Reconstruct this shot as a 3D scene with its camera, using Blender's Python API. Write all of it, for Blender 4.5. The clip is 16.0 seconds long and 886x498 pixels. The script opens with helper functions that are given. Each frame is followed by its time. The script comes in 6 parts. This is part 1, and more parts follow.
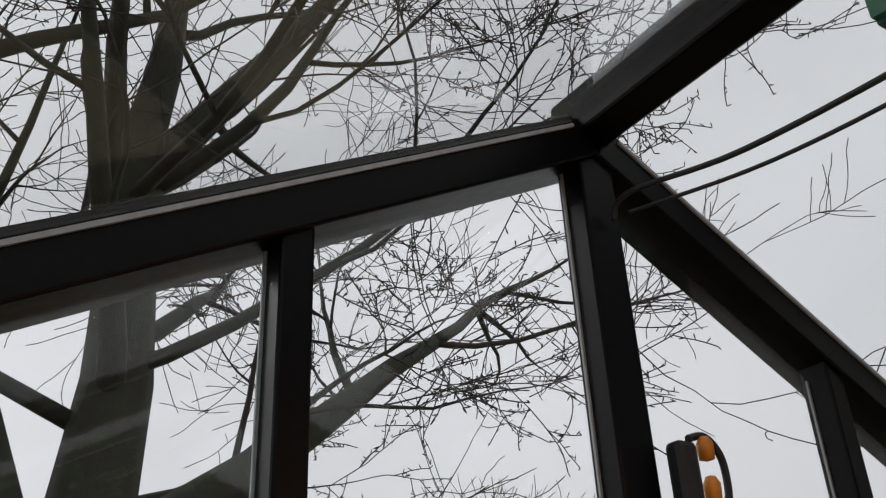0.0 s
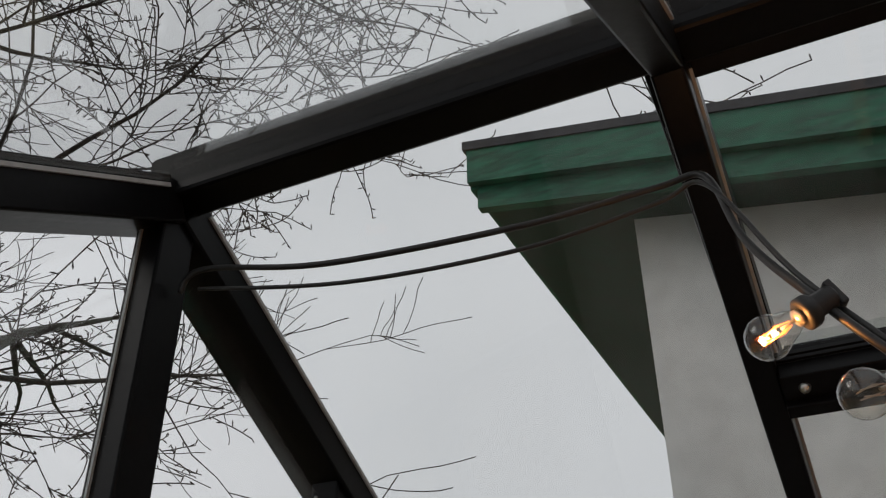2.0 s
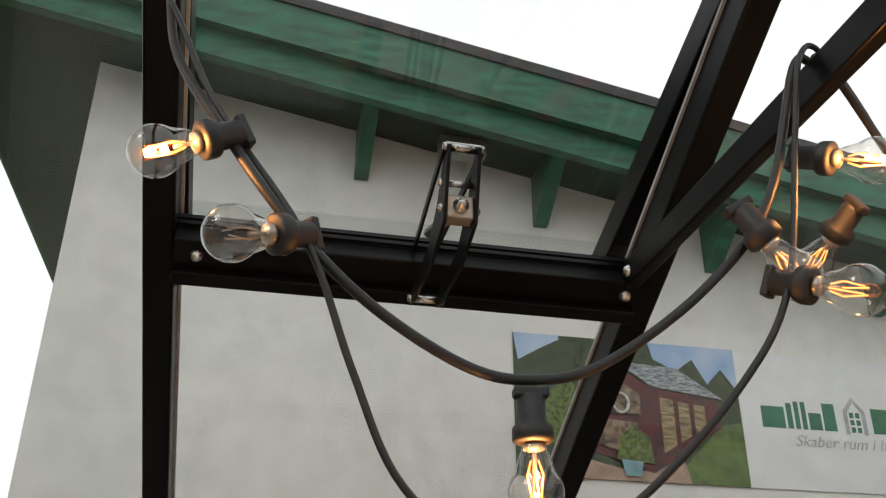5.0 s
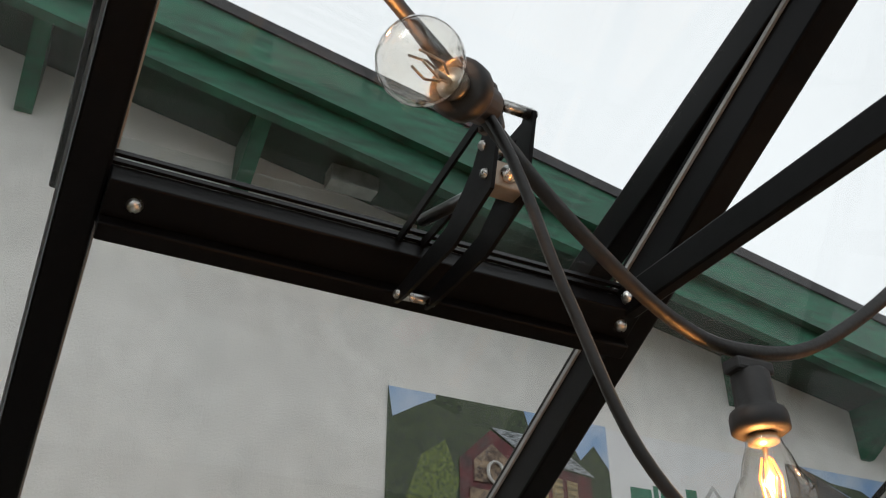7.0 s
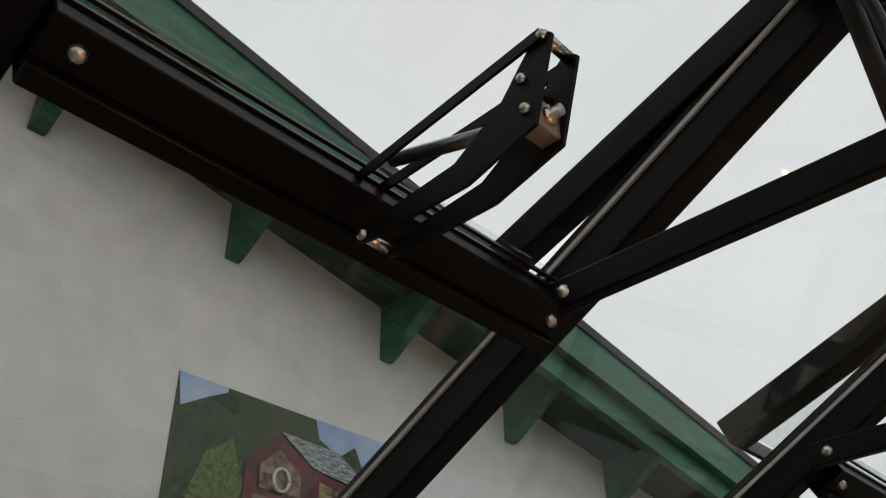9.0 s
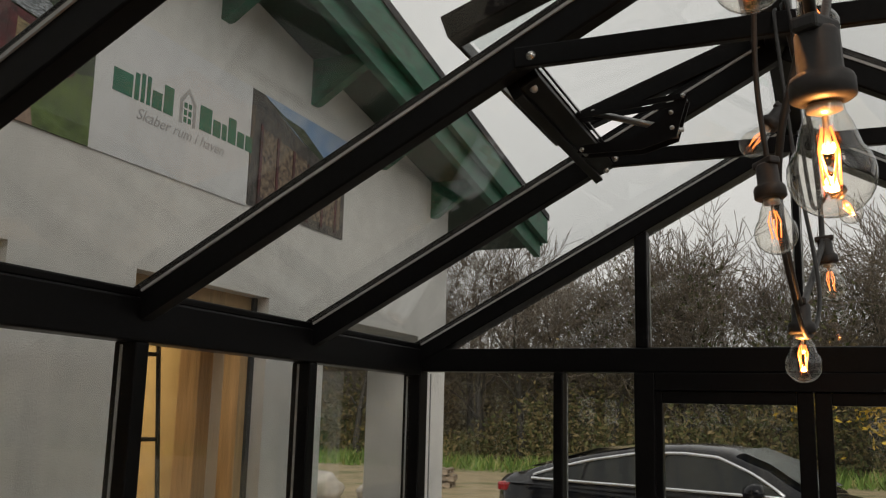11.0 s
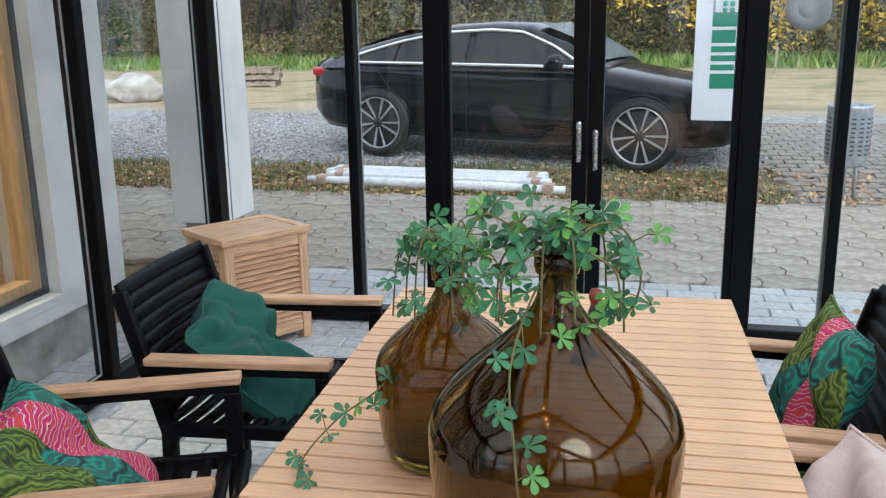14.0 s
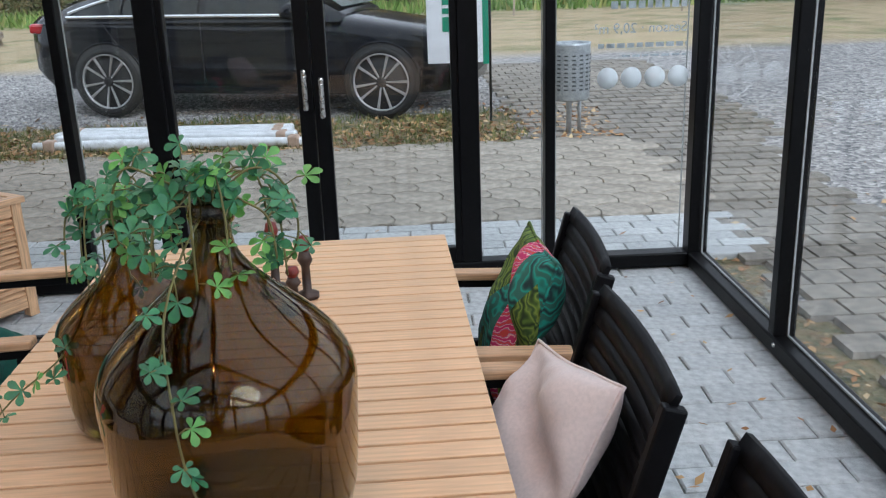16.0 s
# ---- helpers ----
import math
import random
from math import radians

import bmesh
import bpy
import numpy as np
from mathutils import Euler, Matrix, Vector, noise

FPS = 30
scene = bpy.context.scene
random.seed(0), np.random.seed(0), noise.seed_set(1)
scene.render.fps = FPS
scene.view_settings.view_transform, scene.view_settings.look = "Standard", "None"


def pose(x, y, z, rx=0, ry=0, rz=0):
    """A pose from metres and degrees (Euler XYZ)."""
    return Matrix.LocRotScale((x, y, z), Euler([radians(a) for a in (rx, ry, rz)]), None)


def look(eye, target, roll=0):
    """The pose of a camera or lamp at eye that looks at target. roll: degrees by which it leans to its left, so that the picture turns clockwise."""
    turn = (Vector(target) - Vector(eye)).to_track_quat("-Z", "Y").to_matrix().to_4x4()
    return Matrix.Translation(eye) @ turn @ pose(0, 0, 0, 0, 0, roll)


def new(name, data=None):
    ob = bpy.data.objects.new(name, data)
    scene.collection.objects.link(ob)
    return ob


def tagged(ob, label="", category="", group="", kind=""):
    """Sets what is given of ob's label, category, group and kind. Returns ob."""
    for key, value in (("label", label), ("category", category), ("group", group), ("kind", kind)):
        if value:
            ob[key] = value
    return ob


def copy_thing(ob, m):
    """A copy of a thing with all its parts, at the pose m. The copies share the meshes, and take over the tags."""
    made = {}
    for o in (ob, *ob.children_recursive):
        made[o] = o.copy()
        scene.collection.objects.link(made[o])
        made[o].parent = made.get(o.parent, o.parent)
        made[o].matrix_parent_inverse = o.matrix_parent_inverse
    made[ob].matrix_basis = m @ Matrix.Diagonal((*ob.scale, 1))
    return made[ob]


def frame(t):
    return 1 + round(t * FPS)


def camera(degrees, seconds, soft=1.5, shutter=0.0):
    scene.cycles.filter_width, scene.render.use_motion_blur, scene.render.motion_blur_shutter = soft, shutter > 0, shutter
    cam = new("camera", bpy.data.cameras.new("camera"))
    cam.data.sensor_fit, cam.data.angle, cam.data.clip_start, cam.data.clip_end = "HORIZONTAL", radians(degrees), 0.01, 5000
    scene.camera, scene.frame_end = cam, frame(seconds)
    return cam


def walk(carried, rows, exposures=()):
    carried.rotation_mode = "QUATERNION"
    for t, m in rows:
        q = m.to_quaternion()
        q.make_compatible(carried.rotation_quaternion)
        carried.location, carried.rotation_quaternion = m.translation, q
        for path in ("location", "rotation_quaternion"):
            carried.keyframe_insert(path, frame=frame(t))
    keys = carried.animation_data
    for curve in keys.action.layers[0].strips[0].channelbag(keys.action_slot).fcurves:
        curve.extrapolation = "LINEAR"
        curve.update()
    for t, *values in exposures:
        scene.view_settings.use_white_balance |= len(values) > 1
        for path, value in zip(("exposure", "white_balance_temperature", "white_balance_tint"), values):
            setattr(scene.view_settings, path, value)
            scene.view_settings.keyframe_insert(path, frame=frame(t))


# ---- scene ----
cam = camera(52.0, 16.0, soft=1.2)
PATH = [
    (0, (3.139, -4.136, 1.926), (2.142, -5.590, 2.871), -2.8),
    (0.5, (3.119, -4.077, 1.939), (2.024, -5.435, 2.918), -1.4),
    (1, (3.098, -4.098, 1.950), (1.864, -5.304, 2.961), -1.3),
    (1.5, (3.086, -4.114, 1.948), (1.702, -5.114, 2.989), -0.8),
    (2, (3.105, -4.128, 1.958), (1.583, -4.864, 3.027), -0.3),
    (2.5, (3.137, -4.111, 1.953), (1.502, -4.541, 3.021), -1.2),
    (3, (3.143, -4.100, 1.947), (1.440, -4.238, 2.985), -1.6),
    (3.5, (3.130, -4.086, 1.945), (1.386, -3.981, 2.919), -1.8),
    (4, (3.096, -4.085, 1.947), (1.334, -3.826, 2.856), -1.3),
    (4.5, (3.010, -4.081, 1.934), (1.243, -3.752, 2.810), -0.1),
    (5, (2.867, -4.073, 1.951), (1.112, -3.704, 2.834), 0.4),
    (5.2, (2.823, -4.084, 1.943), (1.079, -3.694, 2.842), 0.5),
    (7.5, (2.288, -4.355, 1.958), (0.862, -3.476, 3.050), -0.5),
    (8, (2.159, -4.389, 1.970), (0.840, -3.416, 3.116), -0.5),
    (8.2, (2.121, -4.405, 1.971), (0.844, -3.400, 3.137), -0.3),
    (10.3, (1.977, -4.534, 1.859), (1.117, -2.882, 2.589), 0.6),
    (10.5, (1.972, -4.530, 1.846), (1.141, -2.821, 2.470), 1.0),
    (11, (1.962, -4.512, 1.782), (1.190, -2.703, 2.142), 1.4),
    (11.5, (1.972, -4.506, 1.721), (1.233, -2.650, 1.818), 1.6),
    (12, (1.999, -4.507, 1.640), (1.254, -2.655, 1.506), 1.2),
    (12.5, (2.003, -4.498, 1.603), (1.259, -2.668, 1.295), 0.6),
    (13, (2.043, -4.487, 1.586), (1.347, -2.658, 1.174), 0.1),
    (13.5, (2.114, -4.491, 1.580), (1.520, -2.640, 1.108), -0.4),
    (14, (2.170, -4.475, 1.576), (1.742, -2.583, 1.086), -0.9),
    (14.5, (2.229, -4.450, 1.576), (1.996, -2.529, 1.072), -1.3),
    (15, (2.283, -4.441, 1.576), (2.212, -2.513, 1.048), -1.6),
    (15.5, (2.317, -4.456, 1.575), (2.341, -2.538, 1.010), -1.8),
    (16, (2.339, -4.465, 1.562), (2.404, -2.560, 0.958), -2.0),
]
walk(cam, [(t, look(eye, target, roll)) for t, eye, target, roll in PATH],
     exposures=[(0, 0.15, 6550, 14), (1.5, 0.0, 6600, 13), (2.5, 0.0, 6650, 12), (3, 0.1, 6700, 11), (3.5, 0.35, 6750, 11), (5, 0.9, 6750, 10), (8, 0.5, 6450, 10), (10.3, 0.15, 7200, 12), (11, 0.1, 7200, 12), (11.5, 0.65, 6900, 11), (12, 1.25, 6300, 10), (12.5, 1.35, 5900, 10), (13, 1.38, 5750, 10), (13.5, 1.42, 5700, 10), (14.5, 1.35, 5700, 10), (16, 1.15, 5700, 10)])

# ---- light ----
world = bpy.data.worlds.new("overcast")
scene.world = world
world.use_nodes = True
_n, _l = world.node_tree.nodes, world.node_tree.links
_n.clear()
_out = _n.new("ShaderNodeOutputWorld")
_bg = _n.new("ShaderNodeBackground")
_sky = _n.new("ShaderNodeTexSky")
_sky.sky_type = "NISHITA"
_sky.sun_disc = False
_sky.sun_elevation = radians(28)
_sky.sun_rotation = radians(150)
_sky.dust_density = 4.0
_hsv = _n.new("ShaderNodeHueSaturation")
_hsv.inputs["Saturation"].default_value = 0.12
_hsv.inputs["Value"].default_value = 0.55
_tc = _n.new("ShaderNodeTexCoord")
_nz = _n.new("ShaderNodeTexNoise")
_nz.inputs["Scale"].default_value = 2.2
_nz.inputs["Detail"].default_value = 5
_rp = _n.new("ShaderNodeMapRange")
_rp.inputs["To Min"].default_value = 4.6
_rp.inputs["To Max"].default_value = 6.6
_cl = _n.new("ShaderNodeCombineColor")
_mix = _n.new("ShaderNodeMix")
_mix.data_type = "RGBA"
_mix.inputs[0].default_value = 0.8
_tint = _n.new("ShaderNodeMix")
_tint.data_type = "RGBA"
_tint.blend_type = "MULTIPLY"
_tint.inputs[0].default_value = 1.0
_tint.inputs[7].default_value = (0.96, 0.98, 1.02, 1)
_l.new(_sky.outputs[0], _hsv.inputs["Color"])
_l.new(_tc.outputs["Generated"], _nz.inputs["Vector"])
_l.new(_nz.outputs[0], _rp.inputs[0])
for _k in range(3):
    _l.new(_rp.outputs[0], _cl.inputs[_k])
_l.new(_hsv.outputs[0], _mix.inputs[6])
_l.new(_cl.outputs[0], _mix.inputs[7])
_l.new(_mix.outputs[2], _tint.inputs[6])
_l.new(_tint.outputs[2], _bg.inputs[0])
_bg.inputs[1].default_value = 0.14
_l.new(_bg.outputs[0], _out.inputs[0])

sun = new("sun", bpy.data.lights.new("sun", "SUN"))
sun.data.energy, sun.data.angle, sun.data.color = 0.6, radians(25), (1, 0.96, 0.9)
sun.matrix_basis = look((0, 0, 0), (-0.35, 0.75, -0.6))


# ---- materials ----
def mat(name, color, rough=0.6, metal=0.0, vary=0.15, scale=20, bump=0.0, bscale=None, spec=0.5,
        color2=None, stretch=(1, 1, 1), island=0.0, coat=0.0, big=0.0, trans=0.0, space="Object", sheen=0.0):
    """A surface with grain at one scale, stains at a larger one and a fine relief."""
    m = bpy.data.materials.new(name)
    m.use_nodes = True
    n, l = m.node_tree.nodes, m.node_tree.links
    b = n["Principled BSDF"]
    c = n.new("ShaderNodeTexCoord")
    mp = n.new("ShaderNodeMapping")
    mp.inputs["Scale"].default_value = stretch
    l.new(c.outputs[space], mp.inputs[0])
    nz = n.new("ShaderNodeTexNoise")
    nz.inputs["Scale"].default_value, nz.inputs["Detail"].default_value = scale, 6
    l.new(mp.outputs[0], nz.inputs["Vector"])
    c1 = color
    c2 = color2 or tuple(v * (1 - vary * 1.6) for v in color)
    rp = n.new("ShaderNodeValToRGB")
    rp.color_ramp.elements[0].position, rp.color_ramp.elements[1].position = 0.32, 0.68
    rp.color_ramp.elements[0].color = (*c2, 1)
    rp.color_ramp.elements[1].color = (*(tuple(min(1, v * (1 + vary)) for v in c1) if not color2 else c1), 1)
    l.new(nz.outputs[0], rp.inputs[0])
    out = rp.outputs[0]
    if big:
        n2 = n.new("ShaderNodeTexNoise")
        n2.inputs["Scale"].default_value, n2.inputs["Detail"].default_value = scale * 0.09, 3
        l.new(c.outputs[space], n2.inputs["Vector"])
        r2 = n.new("ShaderNodeMapRange")
        r2.inputs["From Min"].default_value, r2.inputs["From Max"].default_value = 0.3, 0.7
        r2.inputs["To Min"].default_value, r2.inputs["To Max"].default_value = 1 - big, 1 + big * 0.5
        l.new(n2.outputs[0], r2.inputs[0])
        mx = n.new("ShaderNodeVectorMath")
        mx.operation = "SCALE"
        l.new(out, mx.inputs[0])
        l.new(r2.outputs[0], mx.inputs["Scale"])
        out = mx.outputs[0]
    if island:
        oi = n.new("ShaderNodeObjectInfo")
        ge = n.new("ShaderNodeNewGeometry")
        ad = n.new("ShaderNodeMath")
        ad.operation = "ADD"
        l.new(oi.outputs["Random"], ad.inputs[0])
        l.new(ge.outputs["Random Per Island"], ad.inputs[1])
        r3 = n.new("ShaderNodeMapRange")
        r3.inputs["From Max"].default_value = 2
        r3.inputs["To Min"].default_value, r3.inputs["To Max"].default_value = 1 - island, 1 + island
        l.new(ad.outputs[0], r3.inputs[0])
        m3 = n.new("ShaderNodeVectorMath")
        m3.operation = "SCALE"
        l.new(out, m3.inputs[0])
        l.new(r3.outputs[0], m3.inputs["Scale"])
        out = m3.outputs[0]
    l.new(out, b.inputs["Base Color"])
    b.inputs["Metallic"].default_value = metal
    b.inputs["Specular IOR Level"].default_value = spec
    b.inputs["Coat Weight"].default_value = coat
    b.inputs["Coat Roughness"].default_value = 0.06
    b.inputs["Sheen Weight"].default_value = sheen
    b.inputs["Transmission Weight"].default_value = trans
    rr = n.new("ShaderNodeMapRange")
    rr.inputs["To Min"].default_value, rr.inputs["To Max"].default_value = max(0.02, rough * 0.8), min(1, rough * 1.2)
    l.new(nz.outputs[0], rr.inputs[0])
    l.new(rr.outputs[0], b.inputs["Roughness"])
    if bump:
        bz = n.new("ShaderNodeTexNoise")
        bz.inputs["Scale"].default_value, bz.inputs["Detail"].default_value = bscale or scale * 3, 4
        l.new(mp.outputs[0], bz.inputs["Vector"])
        bp = n.new("ShaderNodeBump")
        bp.inputs["Strength"].default_value, bp.inputs["Distance"].default_value = min(1, bump), 0.01
        l.new(bz.outputs[0], bp.inputs["Height"])
        l.new(bp.outputs[0], b.inputs["Normal"])
    return m


def pane_glass(name, tint=(0.97, 0.985, 0.98), gain=1.0, dirt=0.0):
    """A thin pane: clear, with a mirror film at grazing angles and a little dust and rain spots."""
    m = bpy.data.materials.new(name)
    m.use_nodes = True
    n, l = m.node_tree.nodes, m.node_tree.links
    n.clear()
    o = n.new("ShaderNodeOutputMaterial")
    tr = n.new("ShaderNodeBsdfTransparent")
    tr.inputs[0].default_value = (*tint, 1)
    gl = n.new("ShaderNodeBsdfGlossy")
    gl.inputs["Roughness"].default_value = 0.015
    fr = n.new("ShaderNodeLayerWeight")
    fr.inputs[0].default_value = 0.5
    pw = n.new("ShaderNodeMath")
    pw.operation = "POWER"
    pw.inputs[1].default_value = 3.5
    mu = n.new("ShaderNodeMath")
    mu.operation = "MULTIPLY_ADD"
    mu.inputs[1].default_value, mu.inputs[2].default_value = 0.4 * gain, 0.035 * gain
    mx = n.new("ShaderNodeMixShader")
    l.new(fr.outputs["Facing"], pw.inputs[0])
    l.new(pw.outputs[0], mu.inputs[0])
    l.new(mu.outputs[0], mx.inputs[0])
    l.new(tr.outputs[0], mx.inputs[1])
    l.new(gl.outputs[0], mx.inputs[2])
    last = mx.outputs[0]
    if dirt:
        c = n.new("ShaderNodeTexCoord")
        v = n.new("ShaderNodeTexVoronoi")
        v.inputs["Scale"].default_value = 16
        nz = n.new("ShaderNodeTexNoise")
        nz.inputs["Scale"].default_value = 3.0
        l.new(c.outputs["Object"], v.inputs["Vector"])
        l.new(c.outputs["Object"], nz.inputs["Vector"])
        lt = n.new("ShaderNodeMapRange")
        lt.inputs["From Min"].default_value, lt.inputs["From Max"].default_value = 0.05, 0.02
        lt.inputs["To Max"].default_value = 0.5
        l.new(v.outputs["Distance"], lt.inputs[0])
        rg = n.new("ShaderNodeMapRange")
        rg.inputs["From Min"].default_value, rg.inputs["From Max"].default_value = 0.45, 0.75
        rg.inputs["To Max"].default_value = dirt
        l.new(nz.outputs[0], rg.inputs[0])
        ad = n.new("ShaderNodeMath")
        ad.operation = "MULTIPLY_ADD"
        l.new(lt.outputs[0], ad.inputs[0])
        l.new(rg.outputs[0], ad.inputs[1])
        ad.inputs[2].default_value = dirt * 0.05
        df = n.new("ShaderNodeBsdfDiffuse")
        df.inputs[0].default_value = (0.6, 0.62, 0.6, 1)
        m2 = n.new("ShaderNodeMixShader")
        l.new(ad.outputs[0], m2.inputs[0])
        l.new(last, m2.inputs[1])
        l.new(df.outputs[0], m2.inputs[2])
        last = m2.outputs[0]
    l.new(last, o.inputs[0])
    return m


def emit(name, color, strength):
    m = bpy.data.materials.new(name)
    m.use_nodes = True
    b = m.node_tree.nodes["Principled BSDF"]
    b.inputs["Base Color"].default_value = (*color, 1)
    b.inputs["Emission Color"].default_value = (*color, 1)
    b.inputs["Emission Strength"].default_value = strength
    return m


ALU = mat("black_aluminium", (0.0035, 0.0035, 0.004), 0.36, 0.0, 0.2, 60, 0.03, 400, spec=0.12)
SEAL = mat("pale_gasket", (0.35, 0.36, 0.36), 0.5, 0.0, 0.1, 40)
STEEL = mat("bright_steel", (0.55, 0.54, 0.52), 0.28, 1.0, 0.1, 60)
GLASS = pane_glass("clear_glass", dirt=0.12)
ROOFGLASS = pane_glass("roof_glass", (0.95, 0.97, 0.965), dirt=0.25)
CARGLASS = pane_glass("car_glass", (0.18, 0.22, 0.2), 1.6)
RENDER_W = mat("white_render", (0.77, 0.76, 0.73), 0.85, 0, 0.05, 9, 0.25, 120, big=0.1)
PLINTH = mat("stained_plinth", (0.36, 0.35, 0.32), 0.9, 0, 0.35, 7, 0.7, 40, big=0.3)
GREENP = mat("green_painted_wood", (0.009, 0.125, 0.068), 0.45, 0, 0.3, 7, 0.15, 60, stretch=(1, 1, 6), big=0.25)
# Darker copy of the verge green: shade under the eave put into the colour.
GREEN_SHADE = mat("green_painted_boards", (0.005, 0.042, 0.025), 0.6, 0, 0.2, 9, 0.2, 60, big=0.25)
ROOFM = mat("dark_roof_felt", (0.05, 0.05, 0.055), 0.8, 0, 0.2, 12, 0.3)
PINE = mat("pine_wood", (0.52, 0.34, 0.17), 0.5, 0, 0.18, 5, 0.1, 60, stretch=(8, 8, 0.6))
TEAK = mat("teak_wood", (0.62, 0.38, 0.21), 0.5, 0, 0.2, 14, 0.12, 90, stretch=(0.6, 9, 9), island=0.16, big=0.1)
TEAKT = mat("teak_table_wood", (0.72, 0.46, 0.26), 0.5, 0, 0.1, 14, 0.1, 90, stretch=(0.6, 9, 9), island=0.12, big=0.06)
TEAKV = mat("teak_wood_upright", (0.6, 0.37, 0.2), 0.5, 0, 0.2, 14, 0.12, 90, stretch=(9, 9, 0.6), island=0.14, big=0.1)
PAVER = mat("grey_concrete_paver", (0.5, 0.51, 0.505), 0.85, 0, 0.14, 30, 0.4, 150, island=0.16, big=0.15, space="Object")
BLACKM = mat("black_powder_coat", (0.005, 0.005, 0.006), 0.45, 0, 0.2, 50, 0.05, 300, spec=0.14)
RUBBER = mat("black_rubber", (0.014, 0.013, 0.013), 0.55, 0, 0.2, 40, 0.05)


# ---- building blocks ----
def bm_new():
    return bmesh.new()


def box(bm, x0, x1, y0, y1, z0, z1, bev=0.0, m=None):
    """A box between two corners, its edges rounded by bev."""
    b2 = bm if not bev else bmesh.new()
    vs = [b2.verts.new((x, y, z)) for x in (x0, x1) for y in (y0, y1) for z in (z0, z1)]
    for f in ((0, 1, 3, 2), (4, 6, 7, 5), (0, 4, 5, 1), (2, 3, 7, 6), (0, 2, 6, 4), (1, 5, 7, 3)):
        b2.faces.new([vs[i] for i in f])
    if bev:
        bmesh.ops.bevel(b2, geom=b2.edges[:], offset=bev, segments=2, affect="EDGES", profile=0.5)
        absorb(bm, b2, m)
    elif m is not None:
        for v in vs:
            v.co = m @ v.co
    return bm


def absorb(bm, other, m=None):
    """Adds another bmesh to bm and frees it."""
    mp = {}
    for v in other.verts:
        mp[v] = bm.verts.new(m @ v.co if m is not None else v.co)
    for f in other.faces:
        try:
            g = bm.faces.new([mp[v] for v in f.verts])
            g.smooth = f.smooth
        except ValueError:
            pass
    other.free()
    return bm


def along(a, b, up=(0, 0, 1)):
    """A pose at a whose x axis runs to b and whose z axis is as near to up as can be."""
    a, b = Vector(a), Vector(b)
    x = (b - a).normalized()
    y = Vector(up).cross(x)
    if y.length < 1e-5:
        y = Vector((0, 1, 0)).cross(x)
    y.normalize()
    z = x.cross(y)
    return Matrix(((x.x, y.x, z.x, a.x), (x.y, y.y, z.y, a.y), (x.z, y.z, z.z, a.z), (0, 0, 0, 1)))


def bar(bm, a, b, w, h, bev=0.0, up=(0, 0, 1), lift=0.0):
    """A bar of w by h from a to b."""
    n = (Vector(b) - Vector(a)).length
    return box(bm, 0, n, -w / 2, w / 2, -h / 2 + lift, h / 2 + lift, bev, along(a, b, up))


def tube(bm, pts, r, seg=8, taper=None, cap=True):
    """A round tube along points; taper gives each point its own radius."""
    pts = [Vector(p) for p in pts]
    rings, prev = [], None
    for i, p in enumerate(pts):
        d = (pts[min(i + 1, len(pts) - 1)] - pts[max(i - 1, 0)]).normalized()
        if prev is None:
            u = d.orthogonal().normalized()
        else:
            u = (prev - d * prev.dot(d))
            u = u.normalized() if u.length > 1e-6 else d.orthogonal().normalized()
        prev = u
        v = d.cross(u)
        rr = taper[i] if taper else r
        rings.append([bm.verts.new(p + (u * math.cos(2 * math.pi * k / seg) + v * math.sin(2 * math.pi * k / seg)) * rr) for k in range(seg)])
    for a, b in zip(rings, rings[1:]):
        for k in range(seg):
            f = bm.faces.new((a[k], a[(k + 1) % seg], b[(k + 1) % seg], b[k]))
            f.smooth = True
    if cap:
        bm.faces.new(rings[0][::-1])
        bm.faces.new(rings[-1])
    return bm


def lathe(bm, prof, seg=32, m=None, smooth=True):
    """A body turned round z from (radius, height) pairs."""
    rings = []
    for r, z in prof:
        if r < 1e-6:
            rings.append([bm.verts.new((0, 0, z))])
        else:
            rings.append([bm.verts.new((r * math.cos(2 * math.pi * k / seg), r * math.sin(2 * math.pi * k / seg), z)) for k in range(seg)])
    if m is not None:
        for rg in rings:
            for v in rg:
                v.co = m @ v.co
    for a, b in zip(rings, rings[1:]):
        for k in range(seg):
            k2 = (k + 1) % seg
            if len(a) == 1 and len(b) == 1:
                continue
            if len(a) == 1:
                f = bm.faces.new((a[0], b[k], b[k2]))
            elif len(b) == 1:
                f = bm.faces.new((a[k], a[k2], b[0]))
            else:
                f = bm.faces.new((a[k], a[k2], b[k2], b[k]))
            f.smooth = smooth
    return bm


def prism(bm, poly, axis, lo, hi, m=None):
    """A flat outline pushed through along an axis: the outline is given in the two other axes, in x, y, z order."""
    def put(p, v):
        q = list(p)
        q.insert("xyz".index(axis), v)
        return bm.verts.new(m @ Vector(q) if m is not None else q)
    a, b = [put(p, lo) for p in poly], [put(p, hi) for p in poly]
    bm.faces.new(a), bm.faces.new(b[::-1])
    for i in range(len(poly)):
        j = (i + 1) % len(poly)
        bm.faces.new((a[i], b[i], b[j], a[j]))
    return bm


def mesh_of(name, bm, material):
    bmesh.ops.recalc_face_normals(bm, faces=bm.faces[:])
    me = bpy.data.meshes.new(name)
    bm.to_mesh(me)
    bm.free()
    for mm in (material if isinstance(material, (list, tuple)) else [material]):
        me.materials.append(mm)
    return me


def part(name, bm, material, parent=None, label="", m=None):
    """One mesh object out of a bmesh, under its thing."""
    ob = new(name, mesh_of(name, bm, material))
    if parent is not None:
        ob.parent = parent
    if m is not None:
        ob.matrix_basis = m
    if label:
        ob["label"] = label
    return ob


